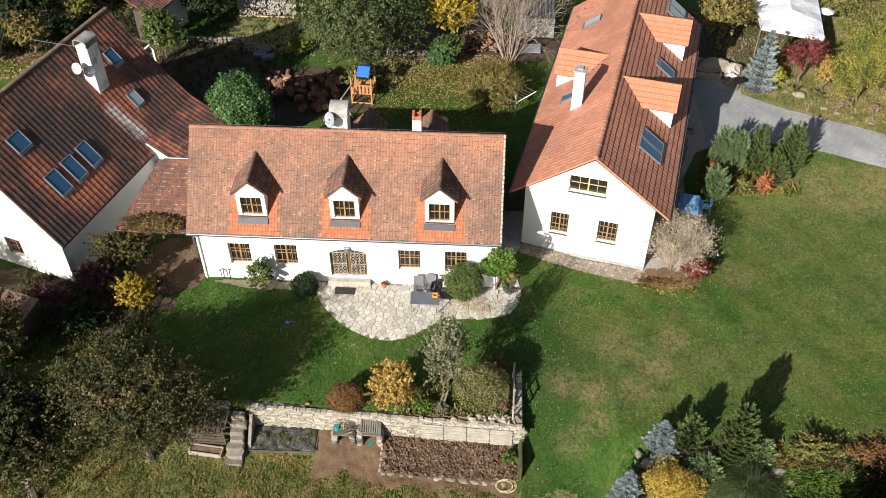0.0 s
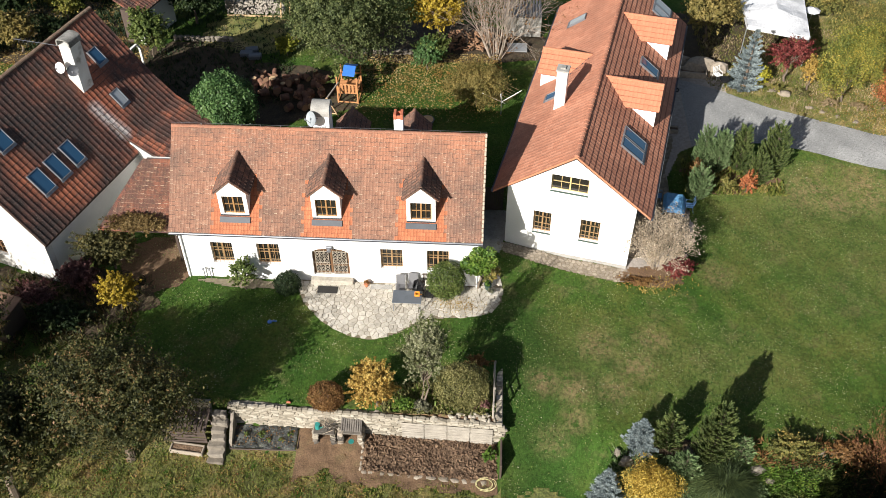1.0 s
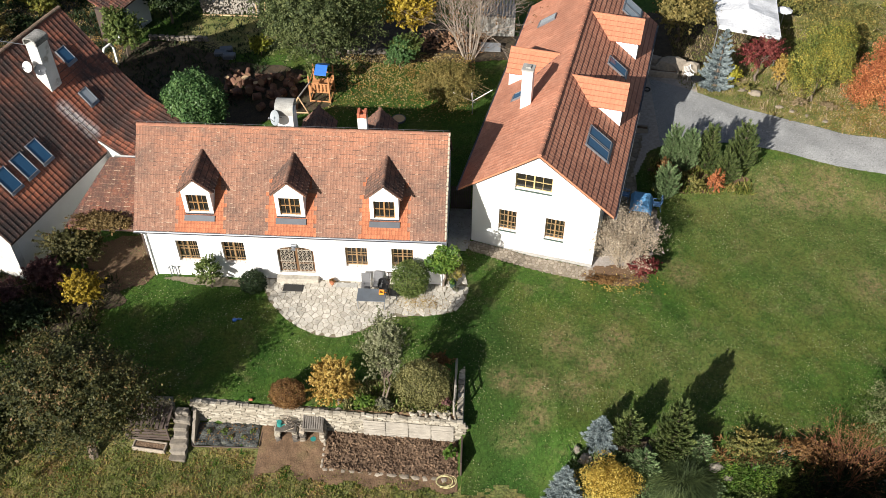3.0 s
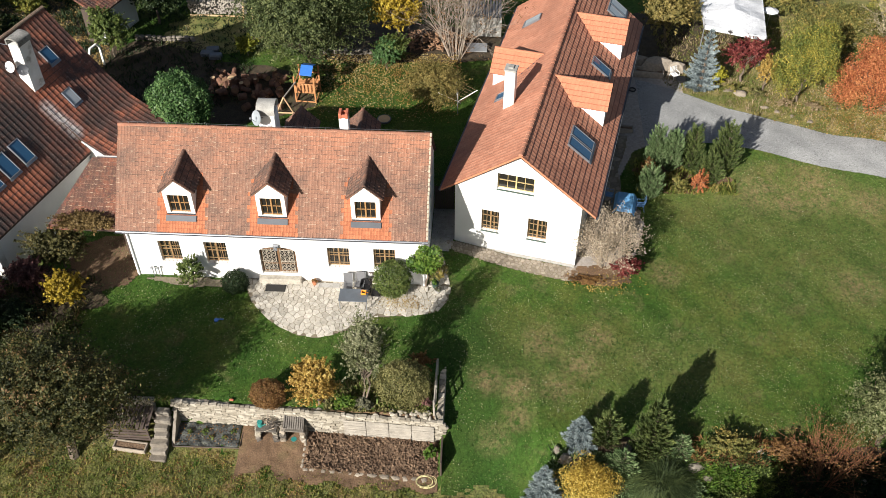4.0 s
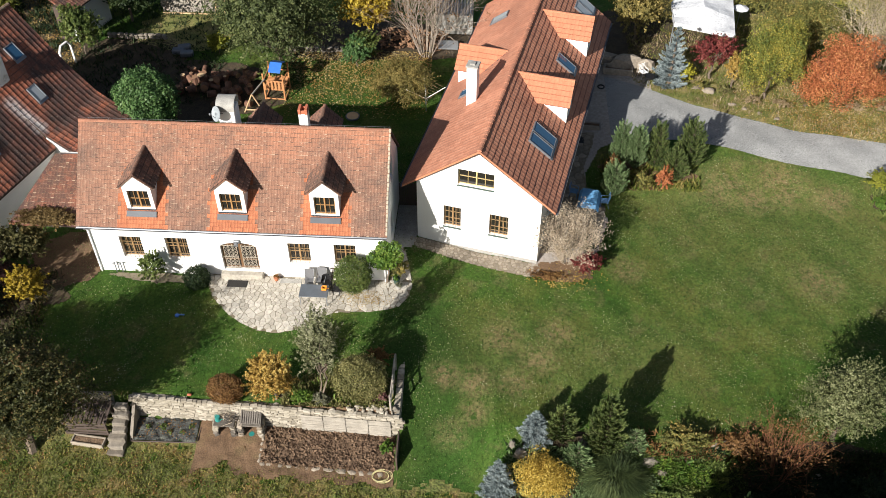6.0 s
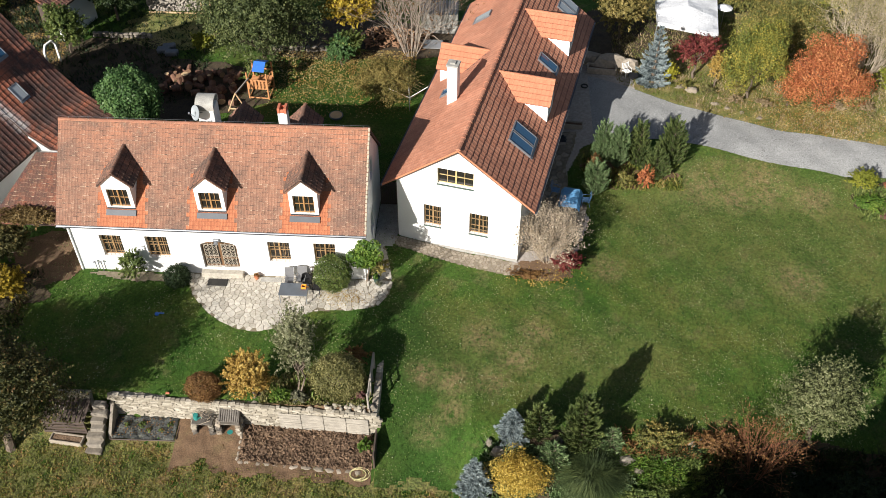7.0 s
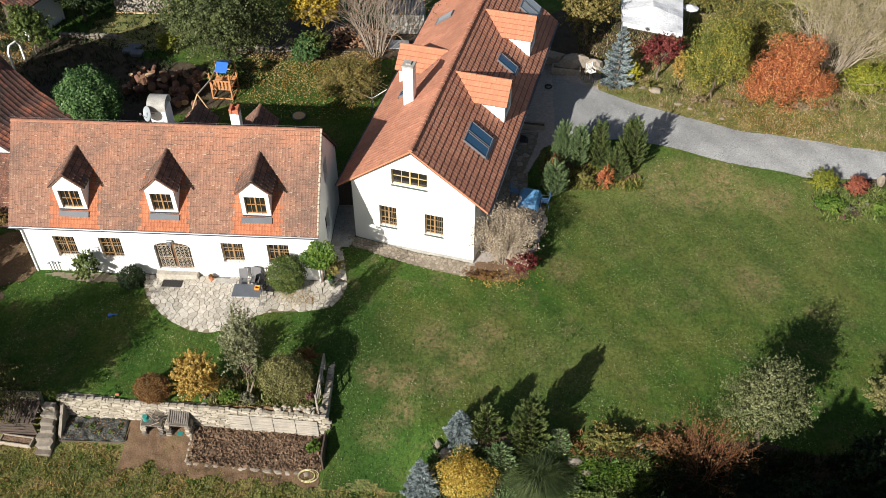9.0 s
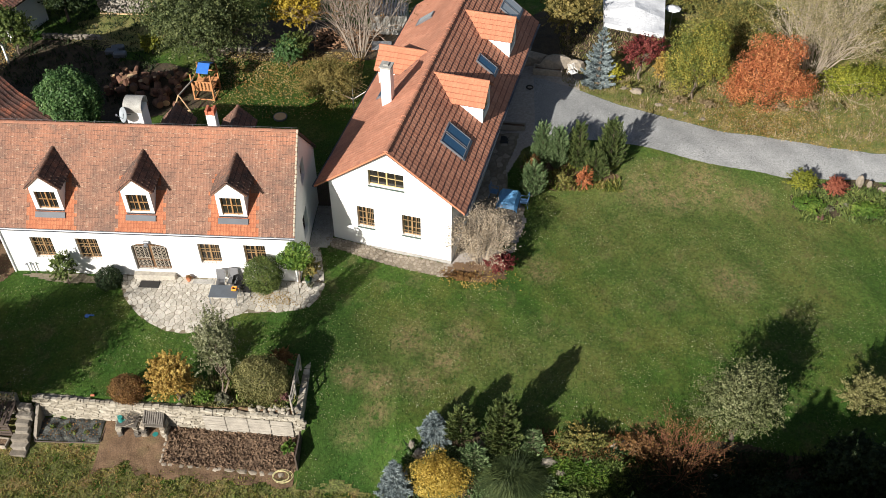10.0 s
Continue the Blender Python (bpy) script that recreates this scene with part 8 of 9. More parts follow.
for c, s in (((0, -0.2, 0.2), (1.7, 0.05, 0.4)), ((0, 0.2, 0.2), (1.7, 0.05, 0.4)), ((-0.83, 0, 0.2), (0.05, 0.35, 0.4)), ((0.83, 0, 0.2), (0.05, 0.35, 0.4))):
    g.box(Vector((20.5, 14.75, z)) + m @ Vector(c), s, m, 0.01)
g.ob("box", M["wood_grey"], tro)
g = Geo()
g.box((20.5, 14.75, z + 0.15), (1.6, 0.34, 0.3), m)
g.ob("earth", M["soil"], tro)
g = Geo()
g.box((20.0, 13.6, gz(20, 13.6) + 0.075), (0.6, 0.75, 0.03), m, 0.008)
tagged(g.ob("drain_cover", M["iron"]), "dark square drain cover in the yard paving", "drain cover")
g = Geo()
ring = [(21.7 + 0.22 * math.cos(a), 19.2 + 0.22 * math.sin(a), gz(21.7, 19.2) + 0.08) for a in np.linspace(0, 6.29, 15)]
g.path(ring, 0.05, 6)
tagged(g.ob("old_tyre", M["black"]), "small dark tyre lying in the yard", "tyre")

M["bin_green"] = plain("dark teal plastic", (0.02, 0.075, 0.075), 0.5)
for x, y in ((20.75, 21.2), (20.95, 21.95)):
    z = gz(x, y) + 0.04
    e = thing("waste_bin", "dark teal wheeled waste bin by the house wall", "waste bin", (x, y, z), "bins by the house wall")
    mb = Matrix.Rotation(PH, 4, "Z")
    g = Geo()
    g.mesh([Vector((x, y, z)) + mb @ Vector((a * w, b * w * 1.15, h)) for h, w in ((0.08, 0.23), (1.0, 0.29)) for a, b in ((-1, -1), (1, -1), (1, 1), (-1, 1))], [(3, 2, 1, 0), (4, 5, 6, 7), (0, 1, 5, 4), (1, 2, 6, 5), (2, 3, 7, 6), (3, 0, 4, 7)])
    g.ob("body", M["bin_green"], e)
    g = Geo()
    g.box(Vector((x, y, z + 1.04)), (0.64, 0.74, 0.06), mb, 0.02)
    g.ob("lid", M["bin_green"], e)
    for sy in (-0.24, 0.24):
        g = Geo()
        c = Vector((x, y, z + 0.1)) + mb @ Vector((-0.22, sy, 0))
        g.tube(c, c + mb @ Vector((0, 0.06, 0)), 0.1, n=12)
        g.ob("wheel", M["black"], e)
tr = thing("stone_trough", "long grey stone trough before the boulders", "trough", (23.0, 21.0, gz(23.0, 21.0)))
m = Matrix.Rotation(-0.12, 4, "Z")
zt = gz(23.0, 21.0) + 0.25
for nm, c, q in (("front_side", (0, -0.3, 0), (2.1, 0.13, 0.5)), ("back_side", (0, 0.3, 0), (2.1, 0.13, 0.5)), ("end_side", (-0.98, 0, 0), (0.13, 0.466, 0.5)), ("end_side", (0.98, 0, 0), (0.13, 0.466, 0.5)), ("earth", (0, 0, -0.1), (1.82, 0.466, 0.3))):
    g = Geo()
    g.box(Vector((23.0, 21.0, zt)) + m @ Vector(c), q, m, 0.03 if nm != "earth" else 0.0)
    g.ob(nm, M["soil"] if nm == "earth" else M["edgestone"], tr)

# canvas marquee and parasol beyond the drive
tent = thing("marquee", "white canvas marquee with creased sloping roof", "marquee", (29.0, 25.5, 0.1))
g = Geo()
T = [(27.0, 24.0), (31.15, 22.6), (32.0, 29.0), (27.3, 29.6)]
n_ = 12
v, f = [], []
for i in range(n_ + 1):
    s = i / n_
    for j in range(n_ + 1):
        t = j / n_
        x = (T[0][0] * (1 - t) + T[1][0] * t) * (1 - s) + (T[3][0] * (1 - t) + T[2][0] * t) * s
        y = (T[0][1] * (1 - t) + T[1][1] * t) * (1 - s) + (T[3][1] * (1 - t) + T[2][1] * t) * s
        z = 2.55 + 0.6 * (1 - abs(2 * t - 1)) * min(1, s * 3.0) - 0.06 * math.sin(math.pi * s * 3) ** 2 + 0.05 * noise.noise((x * 1.5, y * 1.5, 0))
        v.append((x, y, z))
for i in range(n_):
    for j in range(n_):
        q = i * (n_ + 1) + j
        f.append((q, q + 1, q + n_ + 2, q + n_ + 1))
g.mesh(v, f)
g.ob("canopy", M["canvas"], tent)
for k in range(4):
    (ax, ay), (bx, by) = T[k], T[(k + 1) % 4]
    g = Geo()
    prism(g, [(ax, ay, 2.55), (bx, by, 2.55), (bx, by, 2.2), (ax, ay, 2.2)], (0, 0.02, 0))
    g.ob("valance", M["canvas"], tent)
for x, y in T:
    g = Geo()
    g.tube((x, y, 0.0), (x, y, 2.6), 0.04, n=7)
    g.ob("pole", M["steel"], tent)
par = thing("parasol", "round white parasol beyond the marquee", "parasol", (32.4, 27.0, 0.1))
g = Geo()
v = [(32.4, 27.0, 2.35)] + [(32.4 + 0.6 * math.cos(a), 27.0 + 0.6 * math.sin(a), 2.1) for a in np.linspace(0, 2 * math.pi, 9)[:-1]]
g.mesh(v, [(0, i, i % 8 + 1) for i in range(1, 9)])
g.ob("canopy", M["canvas"], par)
g = Geo()
g.tube((32.4, 27.0, 0.0), (32.4, 27.0, 2.33), 0.03, n=7)
g.ob("pole", M["steel"], par)

# ---------------------------------------------------------------- back garden
play = thing("play_tower", "wooden climbing tower with a blue roof and swing", "play tower", (-1.2, 18.2, -0.7))
z0 = gz(-1.2, 18.2)
PX = [(-2.0, 17.5), (-0.6, 17.4), (-0.5, 18.9), (-1.9, 19.0)]
for x, y in PX:
    g = Geo()
    g.box((x, y, z0 + 1.080), (0.1, 0.1, 2.16), None, 0.012)
    g.ob("post", M["play_wood"], play)
for k in range(9):
    g = Geo()
    g.box((-1.25, 17.5 + k * 0.18, z0 + 0.960), (1.45, 0.15, 0.03), None, 0.006)
    g.ob("floor_board", M["play_wood"], play)
for k in range(6):
    g = Geo()
    g.box((-1.9 + k * 0.25, 17.38, z0 + 1.240), (0.14, 0.025, 0.75), None, 0.006)
    g.ob("railing_board", M["play_wood"], play)
for (ax, ay), (bx, by) in zip(PX, PX[1:] + PX[:1]):
    for z in (0.12, 1.1, 1.95):
        g = Geo()
        d = Vector((bx - ax, by - ay, 0))
        g.box(((ax + bx) / 2, (ay + by) / 2, z0 + z * 0.8), (d.length, 0.06, 0.09), Matrix.Rotation(math.atan2(d.y, d.x), 4, "Z"), 0.01)
        g.ob("beam", M["play_wood"], play)
g = Geo()
prism(g, [(-1.6, 17.6, z0 + 2.200), (-0.75, 17.5, z0 + 2.200), (-0.7, 18.2, z0 + 2.54), (-1.55, 18.3, z0 + 2.54)], (0, 0.05, 0.04))
prism(g, [(-1.55, 18.3, z0 + 2.54), (-0.7, 18.2, z0 + 2.54), (-0.65, 18.9, z0 + 2.200), (-1.5, 19.0, z0 + 2.200)], (0, 0.05, 0.04))
g.ob("roof", M["blue_plastic"], play)
g = Geo()
g.tube((-1.9, 17.5, z0 + 1.680), (-2.45, 15.7, z0 + 1.640), 0.06, n=8)
g.ob("swing_beam", M["wood_grey"], play)
for dx in (-0.75, 0.65):
    g = Geo()
    g.tube((-2.45, 15.7, z0 + 1.680), (-2.45 + dx, 15.85, z0), 0.05, n=7)
    g.ob("swing_leg", M["cutwood"], play)
g = Geo()
g.box((-2.5, 15.82, z0 + 0.280), (1.2, 0.06, 0.09), None, 0.01)
g.ob("cross_rail", M["cutwood"], play)

rng = np.random.default_rng(21)
M["log"] = surface("brown bark log", [(0.3, (0.085, 0.042, 0.028)), (0.7, (0.20, 0.10, 0.062))], 3, 20, 0.9, 0, 0.7, 0.02, 0.3)
for k in range(64):
    x, y = rng.uniform(-8.2, -2.9), rng.uniform(16.4, 20.4)
    if x < -6 and y < 17.2:
        y += 2
    z = gz(x, y) + 0.05
    r, ln = rng.uniform(0.13, 0.3), rng.uniform(0.35, 0.7)
    lift = rng.uniform(0, 0.45) if 17.0 < y < 19.6 else 0
    a, tilt = rng.uniform(0, 6.28), rng.choice([1.45, 1.5, 0.0, 1.2])
    d = Vector((math.cos(a) * math.sin(tilt), math.sin(a) * math.sin(tilt), math.cos(tilt)))
    p = Vector((x, y, z + (r if tilt > 1 else 0) + lift))
    e = thing("log", "sawn brown log section lying in the back garden", "log", tuple(p), "felled logs")
    g = Geo()
    g.tube(p, p + d * ln, r, r * rng.uniform(0.9, 1.0), 10, True)
    g.ob("bark", M["log"], e)
    for q, s in ((p, -1), (p + d * ln, 1)):
        g = Geo()
        g.tube(q, q + d * (s * 0.008), r * 0.9, r * 0.9, 10)
        g.ob("cut_face", M["cutwood"] if k % 4 == 0 else M["cut_old"], e)
for k in range(6):
    x, y = rng.uniform(-7.9, -6.4), rng.uniform(18.6, 20.6)
    g = Geo()
    a = 0.9 + rng.normal(0, 0.1)
    p = Vector((x - 0.6, y + 0.5, gz(x, y) + 0.15 + 0.02 * k))
    g.tube(p, p + Vector((1.5, -1.2, 0.05)), 0.1, 0.08, 8)
    o = g.ob("long_log", M["log"])
    tagged(o, "long thin brown trunk beside the logs", "log", "felled trunks")

# rotary dryer
dry = thing("rotary_dryer", "grey rotary clothes dryer standing on the back lawn", "clothes dryer", (9.45, 16.6, -0.6))
z0 = gz(9.45, 16.6)
C = Vector((9.45, 16.6, z0))
g = Geo()
g.tube(C, C + Vector((0, 0, 1.9)), 0.03, n=8)
g.ob("mast", M["steel"], dry)
ends = []
for k in range(4):
    a = 0.15 + k * math.pi / 2
    e1 = C + Vector((1.35 * math.cos(a), 1.35 * math.sin(a), 2.0))
    ends.append(e1)
    g = Geo()
    g.tube(C + Vector((0, 0, 1.15)), e1, 0.025, n=6)
    g.ob("arm", M["white"], dry)
g = Geo()
for q in (0.35, 0.5, 0.65, 0.8, 0.97):
    pts = [C + Vector((0, 0, 1.15)) + (e1 - C - Vector((0, 0, 1.15))) * q for e1 in ends]
    g.path(pts + pts[:1], 0.007, 3)
g.ob("washing_line", M["bars"], dry)
g = Geo()
g.tube((4.4, 15.7, gz(4.4, 15.7)), (4.4, 15.7, gz(4.4, 15.7) + 0.16), 0.45, 0.5, 16)
tr = g.ob("sand_bowl", M["slate"])
tagged(tr, "round blue grey bowl on the back lawn", "bowl")
g = Geo()
g.tube((4.4, 15.7, gz(4.4, 15.7) + 0.161), (4.4, 15.7, gz(4.4, 15.7) + 0.175), 0.42, 0.42, 16)
tagged(g.ob("sand", M["cutwood"]), "dry sand filling the round bowl", "sand")

# low stone walls, stacks and tubs at the back
lw = thing("garden_wall", "low grey stone wall behind the yard", "stone wall", (-13.2, 24.7, -0.65), kind="structure")
for x0, x1, y, h in ((-15.6, -11.2, 24.75, 0.55), (-1.6, 3.6, 23.7, 0.55)):
    x = x0
    while x < x1:
        w = rng.uniform(0.3, 0.6)
        for z in (0.12, 0.36):
            v, f = lump(rng, (x + w / 2, y + rng.uniform(-0.04, 0.04), gz(x, y) + z), (w * 0.52, 0.2, 0.17))
            piece("stone", v, f, M["rock"], lw)
        x += w
fw = thing("firewood_stack", "long stack of split firewood under a rail", "firewood stack", (-10.2, 29.0, -0.6))
g = Geo()
for k in range(330):
    x, z = rng.uniform(-12.4, -7.7), rng.uniform(0.08, 1.25)
    r = rng.uniform(0.05, 0.1)
    y = 28.9 + rng.uniform(-0.05, 0.05)
    zz = gz(x, y) + z
    g.tube((x, y - 0.2, zz), (x, y + 0.3, zz), r, r, 5)
tagged(g.ob("firewood", M["wood_grey"], fw), kind="stuff")
g = Geo()
g.box((-10.0, 28.5, gz(-10, 28.5) + 0.06), (4.6, 0.12, 0.1), None, 0.01)
g.ob("rail", M["cutwood"], fw)
for x in (-7.9, -7.2):
    g = Geo()
    g.box((x, 28.3, gz(x, 28.3) + 0.7), (0.1, 0.1, 1.5), Matrix.Rotation(0.1, 4, "Y"), 0.01)
    g.ob("post", M["cutwood"], fw)
fw2 = thing("firewood_heap", "heap of split firewood and rubble by the hazel", "firewood heap", (8.0, 25.2, -0.6))
g = Geo()
for k in range(300):
    x, y = rng.uniform(5.4, 10.4), rng.uniform(24.2, 26.6)
    z = gz(x, y) + rng.uniform(0.02, 0.5)
    a = rng.uniform(0, 6.28)
    g.tube((x, y, z), (x + 0.3 * math.cos(a), y + 0.3 * math.sin(a), z + rng.uniform(-0.1, 0.1)), 0.06, 0.055, 5)
tagged(g.ob("firewood", M["cut_old"], fw2), kind="stuff")
for i, (x, y) in enumerate(((-9.6, 22.9), (-8.9, 22.6), (-9.3, 23.4))):
    g = Geo()
    z = gz(x, y)
    g.box((x, y, z + 0.22), (0.95, 0.55, 0.42), Matrix.Rotation(0.1 * i, 4, "Z"), 0.08)
    tagged(g.ob("water_tub", M["slate"]), "dark grey oblong tub behind the yard", "tub", "tubs behind the yard")
g = Geo()
g.box((10.6, 24.6, gz(10.6, 24.6) + 0.35), (1.5, 0.8, 0.1), Matrix.Rotation(0.35, 4, "X"), 0.02)
tagged(g.ob("sledge", M["steel"]), "pale grey board leaning by the woodpile", "board")
sh = thing("shed", "low shed with grey corrugated roof behind the long house", "shed", (11, 27, -0.6))
for k in range(12):
    x = 9.6 + k * 0.24
    g = Geo().tube((x, 26.2, 1.35), (x, 28.2, 1.75), 0.09, 0.09, 6, False)
    g.ob("roof_sheet", M["zinc"], sh)
g = Geo()
g.box((11.0, 27.4, 0.35), (2.8, 1.6, 1.9), None, 0.02)
g.ob("wall", M["concrete"], sh)
# small white outbuilding and annex behind the old house
ob_ = thing("outbuilding", "small white outbuilding with a tiled roof and dark doorway", "outbuilding", (-17.2, 26.0, -0.6))
ow = Wall((-17.1, 24.9, 0), (-0.35, -0.94, 0), (0.94, -0.35, 0))
g = Geo()
g.slab([(-2.8, -0.8), (1.1, -0.8), (1.1, 2.1), (-2.8, 2.1)], [rect(-0.35, -0.79, 0.65, 1.45)], lambda a, b, d: ow.at(a, b, d), -0.4)
ow2 = Wall(ow.at(1.1, 0, -0.402), (-0.94, 0.35, 0), (-0.35, -0.94, 0))
g.ob("wall", M["plaster"], ob_)
g = Geo()
ow2.box(g, 0, 1.3, -0.8, 2.1, -0.35, 0)
g.ob("end_wall", M["wood_dark"], ob_)
g = Geo()
prism(g, [ow.at(1.5, 2.1, 0.35), ow.at(-3.0, 2.1, 0.35), ow.at(-3.0, 3.1, -1.9), ow.at(1.5, 3.1, -1.9)], (0, 0, 0.12))
orf = g.ob("roof", M["tile_left"], ob_)
tile_roof(orf, ow.at(1.5, 2.24, 0.35), tuple(-ow.u), tuple(ow.n * -2.25 + Vector((0, 0, 1.0))), 4.5, 2.46, 0.26, 0.36, M["tile_left"], None)
g = Geo()
ow.box(g, -0.3, 0.6, -0.78, 1.42, -0.34, -0.28)
g.ob("door", M["wood_dark"], ob_)
an = thing("annex_doorway", "white plastered arch beside the old house", "doorway", (-17.0, 21.6, -0.6))
g = Geo()
aw = Wall((-16.9, 21.2, 0), (-0.35, -0.94, 0), (0.94, -0.35, 0))
g.slab([(-0.09, -0.8), (1.19, -0.8), (1.19, 0.94), (0.9, 1.38), (0.2, 1.38), (-0.09, 0.94)], [[(0.0, -0.79), (1.1, -0.79), (1.1, 0.9), (0.85, 1.3), (0.25, 1.3), (0.0, 0.9)]], lambda a, b, d: aw.at(a, b, d), -0.16)
g.ob("wall", M["plaster_stained"], an)

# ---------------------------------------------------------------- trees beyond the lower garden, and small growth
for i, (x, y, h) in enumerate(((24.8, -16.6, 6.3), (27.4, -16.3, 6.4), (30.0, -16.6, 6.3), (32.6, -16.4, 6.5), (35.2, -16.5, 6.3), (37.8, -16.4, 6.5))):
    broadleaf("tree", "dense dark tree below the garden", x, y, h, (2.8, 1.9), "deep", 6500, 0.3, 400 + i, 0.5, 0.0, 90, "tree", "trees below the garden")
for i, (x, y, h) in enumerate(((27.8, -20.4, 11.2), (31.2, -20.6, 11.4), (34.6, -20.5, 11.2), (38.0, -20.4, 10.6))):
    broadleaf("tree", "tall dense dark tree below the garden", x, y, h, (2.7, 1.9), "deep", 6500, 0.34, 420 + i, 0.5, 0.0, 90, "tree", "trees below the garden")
rng = np.random.default_rng(5)


def scatter(name, label, category, n, box, material, seed, size, keep=None, up=0.03, blades=False, tall=0.12):
    """Many small pieces lying or standing on the ground: one object."""
    rg = np.random.default_rng(seed)
    X, Y = rg.uniform(box[0], box[1], n), rg.uniform(box[2], box[3], n)
    if keep is not None:
        k = keep(X, Y, rg)
        X, Y = X[k], Y[k]
    n = len(X)
    P = np.stack([X, Y, ground_z(X, Y) + up], 1)
    if blades:
        a = rg.uniform(0, 2 * math.pi, n)
        w = np.stack([np.cos(a), np.sin(a), 0 * a], 1) * (size * rg.uniform(0.6, 1.4, (n, 1)))
        lean = np.stack([rg.normal(0, 0.5, n), rg.normal(0, 0.5, n), np.ones(n)], 1) * (tall * rg.uniform(0.5, 1.4, (n, 1)))
        P[:, 2] -= 0.03
        Q = np.stack([P - w, P + w, P + w * 0.35 + lean, P - w * 0.35 + lean], 1)
    else:
        Q = leaf_quads(rg, P, np.tile([0, 0, 1.0], (n, 1)), size, 1.4, 0.35)
    return tagged(quads_mesh(name, Q, G[material]), label, category, kind="stuff")


def clumpy(X, Y, rg, scale=0.6, cut=0.0):
    v = np.array([noise.noise((a * scale, b * scale, 7.0)) for a, b in zip(X, Y)])
    return v + rg.normal(0, 0.15, len(X)) > cut


def paved(X, Y):
    t = np.array([in_poly(a, b, TERRACE) or in_poly(a, b, YARD) or in_poly(a, b, FOOT) for a, b in zip(X, Y)])
    s, n = drive_edges(X)
    inside = ((X > XL) & (X < XR) & (Y > -0.1) & (Y < DEEP)) | on_court(X, Y)
    return t | ((X > 22) & (Y > s) & (Y < n)) | inside


open_lawn = lambda X, Y, rg: (~paved(X, Y)) & ((Y > wall_line(X) + 0.3) | (X > 9.9))
scatter("lawn_grass", "short green grass blades of the lawn", "grass", 108000, (-12, 46, -13.2, 13), "blade", 31, 0.022, open_lawn, 0.03, True, 0.065)
scatter("back_grass", "short grass of the back lawn", "grass", 16000, (-4, 12, 8, 22), "blade", 32, 0.022, open_lawn, 0.03, True, 0.075)
scatter("rough_grass", "rough green and brown autumn grass", "grass", 60000, (-22, 15, -17, -9.2), "meadow", 33, 0.035, lambda X, Y, rg: (Y < -11.3 + 0.4 * np.sin(X * 2.1)) & (Y < wall_line(X) - 1.2) & ((X < 9.3) | (Y < -12.3)) | ((X < -0.9) & (Y < -10.3)), 0.03, True, 0.1)
scatter("bank_grass", "dry straw coloured grass on the bank", "grass", 15000, (24, 48, 14.0, 29), "straw", 34, 0.026, lambda X, Y, rg: (Y > drive_edges(X)[1] + 0.2) & clumpy(X, Y, rg, 0.5, -0.05), 0.03, True, 0.22)
scatter("bank_green", "green grass on the bank", "grass", 30000, (24, 52, 13, 29), "meadow", 35, 0.03, lambda X, Y, rg: (Y > drive_edges(X)[1] + 0.1), 0.03, True, 0.14)
scatter("lawn_flecks", "small pale leaves and flowers flecking the lawn", "lawn flecks", 50000, (-11, 46, -12, 12), "blossom", 36, 0.05, lambda X, Y, rg: open_lawn(X, Y, rg) & clumpy(X, Y, rg, 0.5, -0.02), 0.05)
scatter("fallen_leaves", "fallen yellow leaves on the back lawn", "fallen leaves", 13000, (-1, 9.5, 15.5, 24), "litter", 37, 0.09, lambda X, Y, rg: rg.uniform(0, 1, len(X)) < np.clip((Y - 15.5) / 7, 0.1, 1), 0.07)
scatter("fallen_leaves", "fallen yellow leaves on the bank by the drive", "fallen leaves", 6500, (30, 47, 12.5, 20), "litter", 38, 0.1, lambda X, Y, rg: (Y > drive_edges(X)[1] - 0.1) & (rg.uniform(0, 1, len(X)) < np.exp(-((X - 37.5) / 4.5) ** 2)), 0.06)
scatter("fallen_leaves", "fallen brown leaves on the terrace", "fallen leaves", 1900, (5.6, 8.9, -2.4, -0.9), "litter", 39, 0.055, lambda X, Y, rg: rg.uniform(0, 1, len(X)) < np.exp(-((X - 7.1) / 0.9) ** 2 - ((Y + 1.5) / 0.5) ** 2), 0.075)
scatter("fallen_leaves", "fallen orange leaves below the crimson shrub", "fallen leaves", 1300, (16.3, 21.0, 0.0, 2.4), "gold", 40, 0.08, lambda X, Y, rg: rg.uniform(0, 1, len(X)) < np.exp(-((X - 18.4) / 1.5) ** 2 - ((Y - 1.1) / 0.6) ** 2), 0.07)
scatter("fallen_leaves", "fallen leaves behind the old house", "fallen leaves", 9000, (-30, -17, 19, 31), "litter", 41, 0.12, None, 0.06)
scatter("fallen_leaves", "fallen brown leaves in the lower garden", "fallen leaves", 1500, (-12, 3, -14, -10), "rust", 42, 0.08, lambda X, Y, rg: clumpy(X, Y, rg, 0.7, 0.0), 0.07)

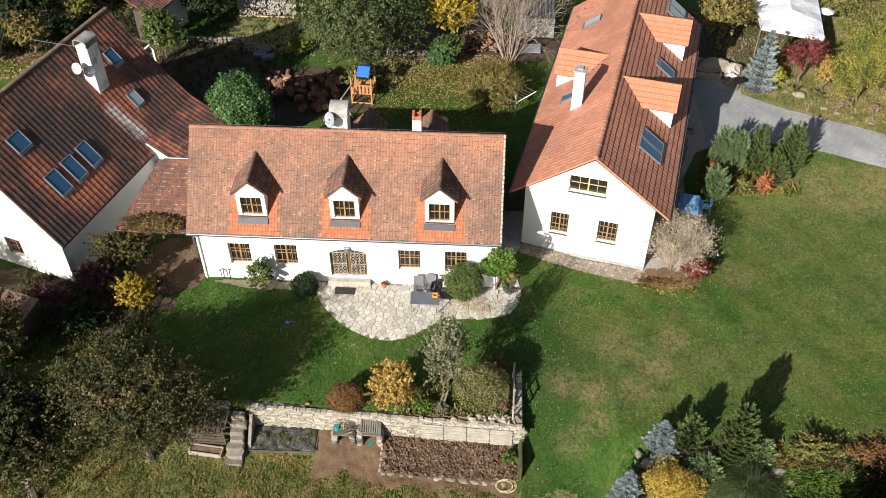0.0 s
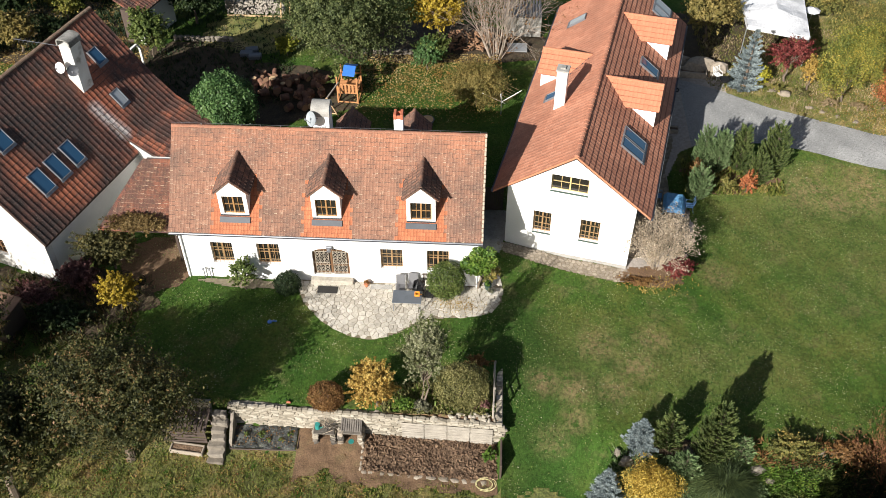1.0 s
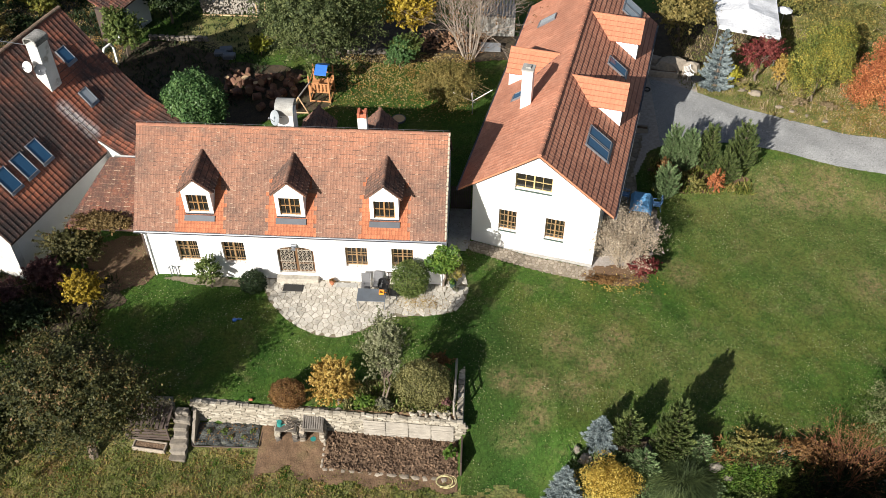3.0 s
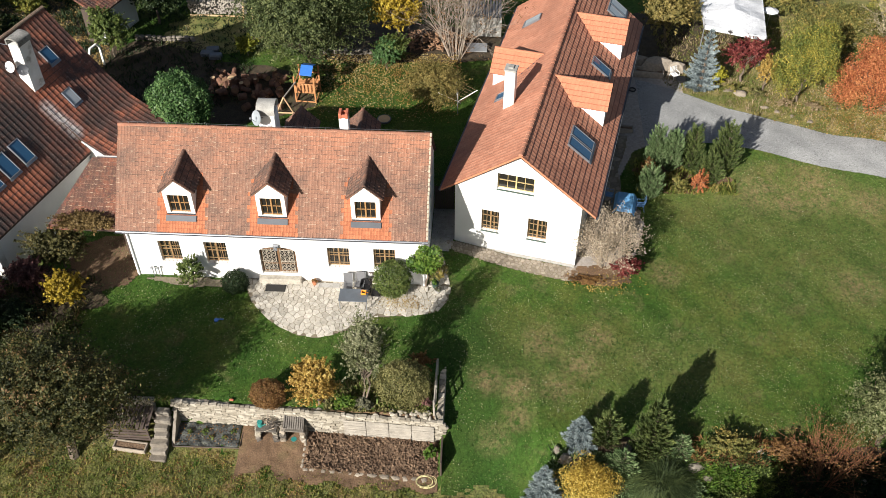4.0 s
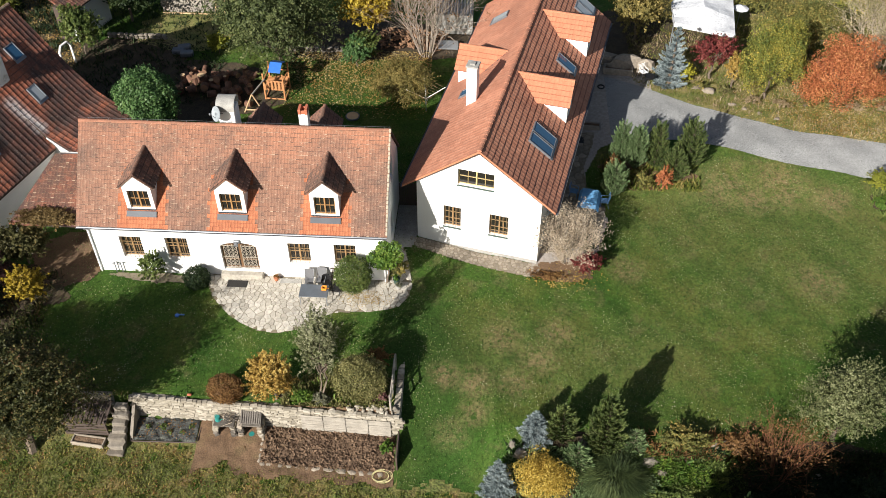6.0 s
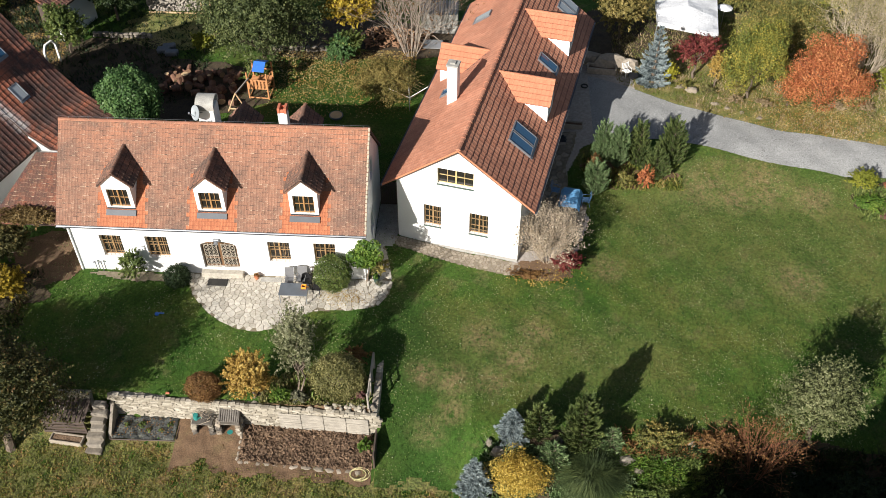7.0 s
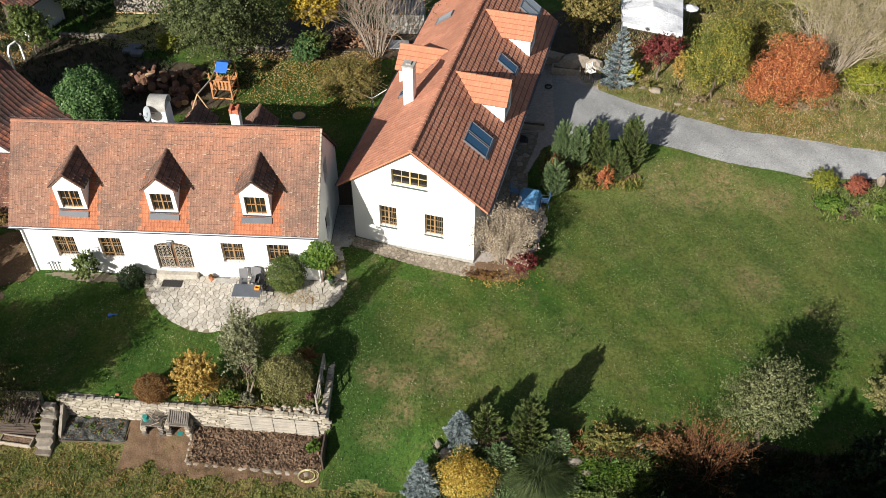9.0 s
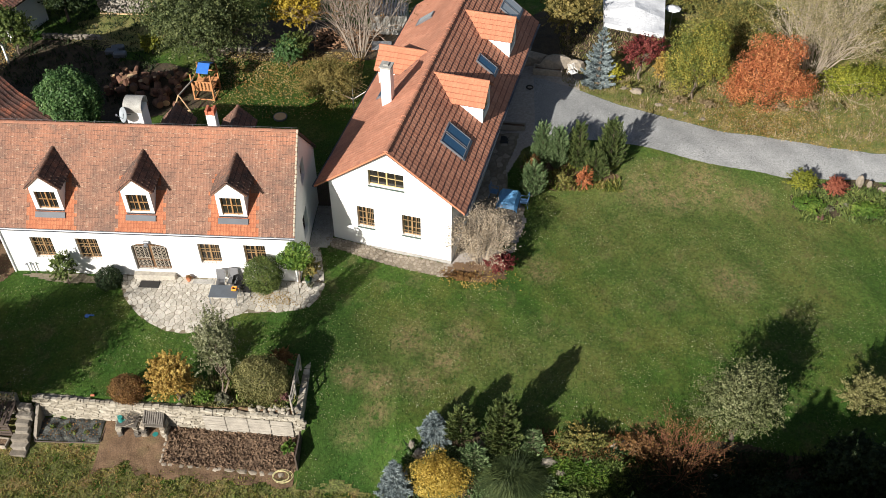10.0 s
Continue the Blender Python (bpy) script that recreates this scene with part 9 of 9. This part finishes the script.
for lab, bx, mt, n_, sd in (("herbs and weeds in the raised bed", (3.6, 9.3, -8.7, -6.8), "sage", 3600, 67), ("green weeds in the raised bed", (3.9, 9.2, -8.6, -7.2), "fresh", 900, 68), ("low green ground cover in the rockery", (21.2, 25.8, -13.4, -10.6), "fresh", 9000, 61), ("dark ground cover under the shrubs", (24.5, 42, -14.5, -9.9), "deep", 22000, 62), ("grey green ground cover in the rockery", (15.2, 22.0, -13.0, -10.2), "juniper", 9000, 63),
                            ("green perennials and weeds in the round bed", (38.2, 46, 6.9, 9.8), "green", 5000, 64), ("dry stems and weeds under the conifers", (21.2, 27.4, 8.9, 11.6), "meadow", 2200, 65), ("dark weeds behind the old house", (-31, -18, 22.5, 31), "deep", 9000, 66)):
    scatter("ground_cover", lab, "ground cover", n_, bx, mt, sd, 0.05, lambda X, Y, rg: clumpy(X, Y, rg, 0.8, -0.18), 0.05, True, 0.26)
scatter("gravel_stones", "loose grey stones of the gravel drive", "gravel", 26000, (22, 50, 10.4, 20.5), "pebble", 70, 0.055, lambda X, Y, rg: (Y > drive_edges(X)[0] + 0.05) & (Y < drive_edges(X)[1] - 0.05), 0.05)
scatter("fallen_leaves", "dry leaves lying on the membrane bed", "fallen leaves", 150, (-4.0, -0.8, -10.0, -8.9), "rust", 71, 0.07, None, 0.2)
scatter("fallen_leaves", "fallen yellow orange leaves below the maple", "fallen leaves", 4500, (33.5, 41.5, 14.2, 18.5), "litter", 72, 0.09, lambda X, Y, rg: (Y > drive_edges(X)[1] + 0.1) & (rg.uniform(0, 1, len(X)) < np.exp(-((X - 37.5) / 3) ** 2)), 0.07)
scatter("lawn_tufts", "coarse darker tufts in the lawn", "grass", 19000, (-11, 46, -12.5, 12), "blade", 73, 0.045, lambda X, Y, rg: open_lawn(X, Y, rg) & clumpy(X, Y, rg, 1.1, 0.12), 0.03, True, 0.055)
for nm, lab, bx, mt, n_, sd, hh in (("ground_cover", "rusty leaves of the low hedge along the lawn", (21.9, 28.2, -10.5, -9.3), "rust", 1900, 81, 0.3), ("ground_cover", "green leaves below the low hedge", (20.8, 27.5, -12.2, -10.0), "green", 7000, 82, 0.22),
                                ("ground_cover", "weeds in the shade by the old house", (-19, -10.4, -6.5, -0.3), "walnut", 4500, 83, 0.3), ("ground_cover", "dark weeds of the back yard", (-18, -6, 16.5, 31), "deep", 7000, 84, 0.22)):
    scatter(nm, lab, "ground cover", n_, bx, mt, sd, 0.045, lambda X, Y, rg: clumpy(X, Y, rg, 1.3, -0.1), 0.05, True, hh)
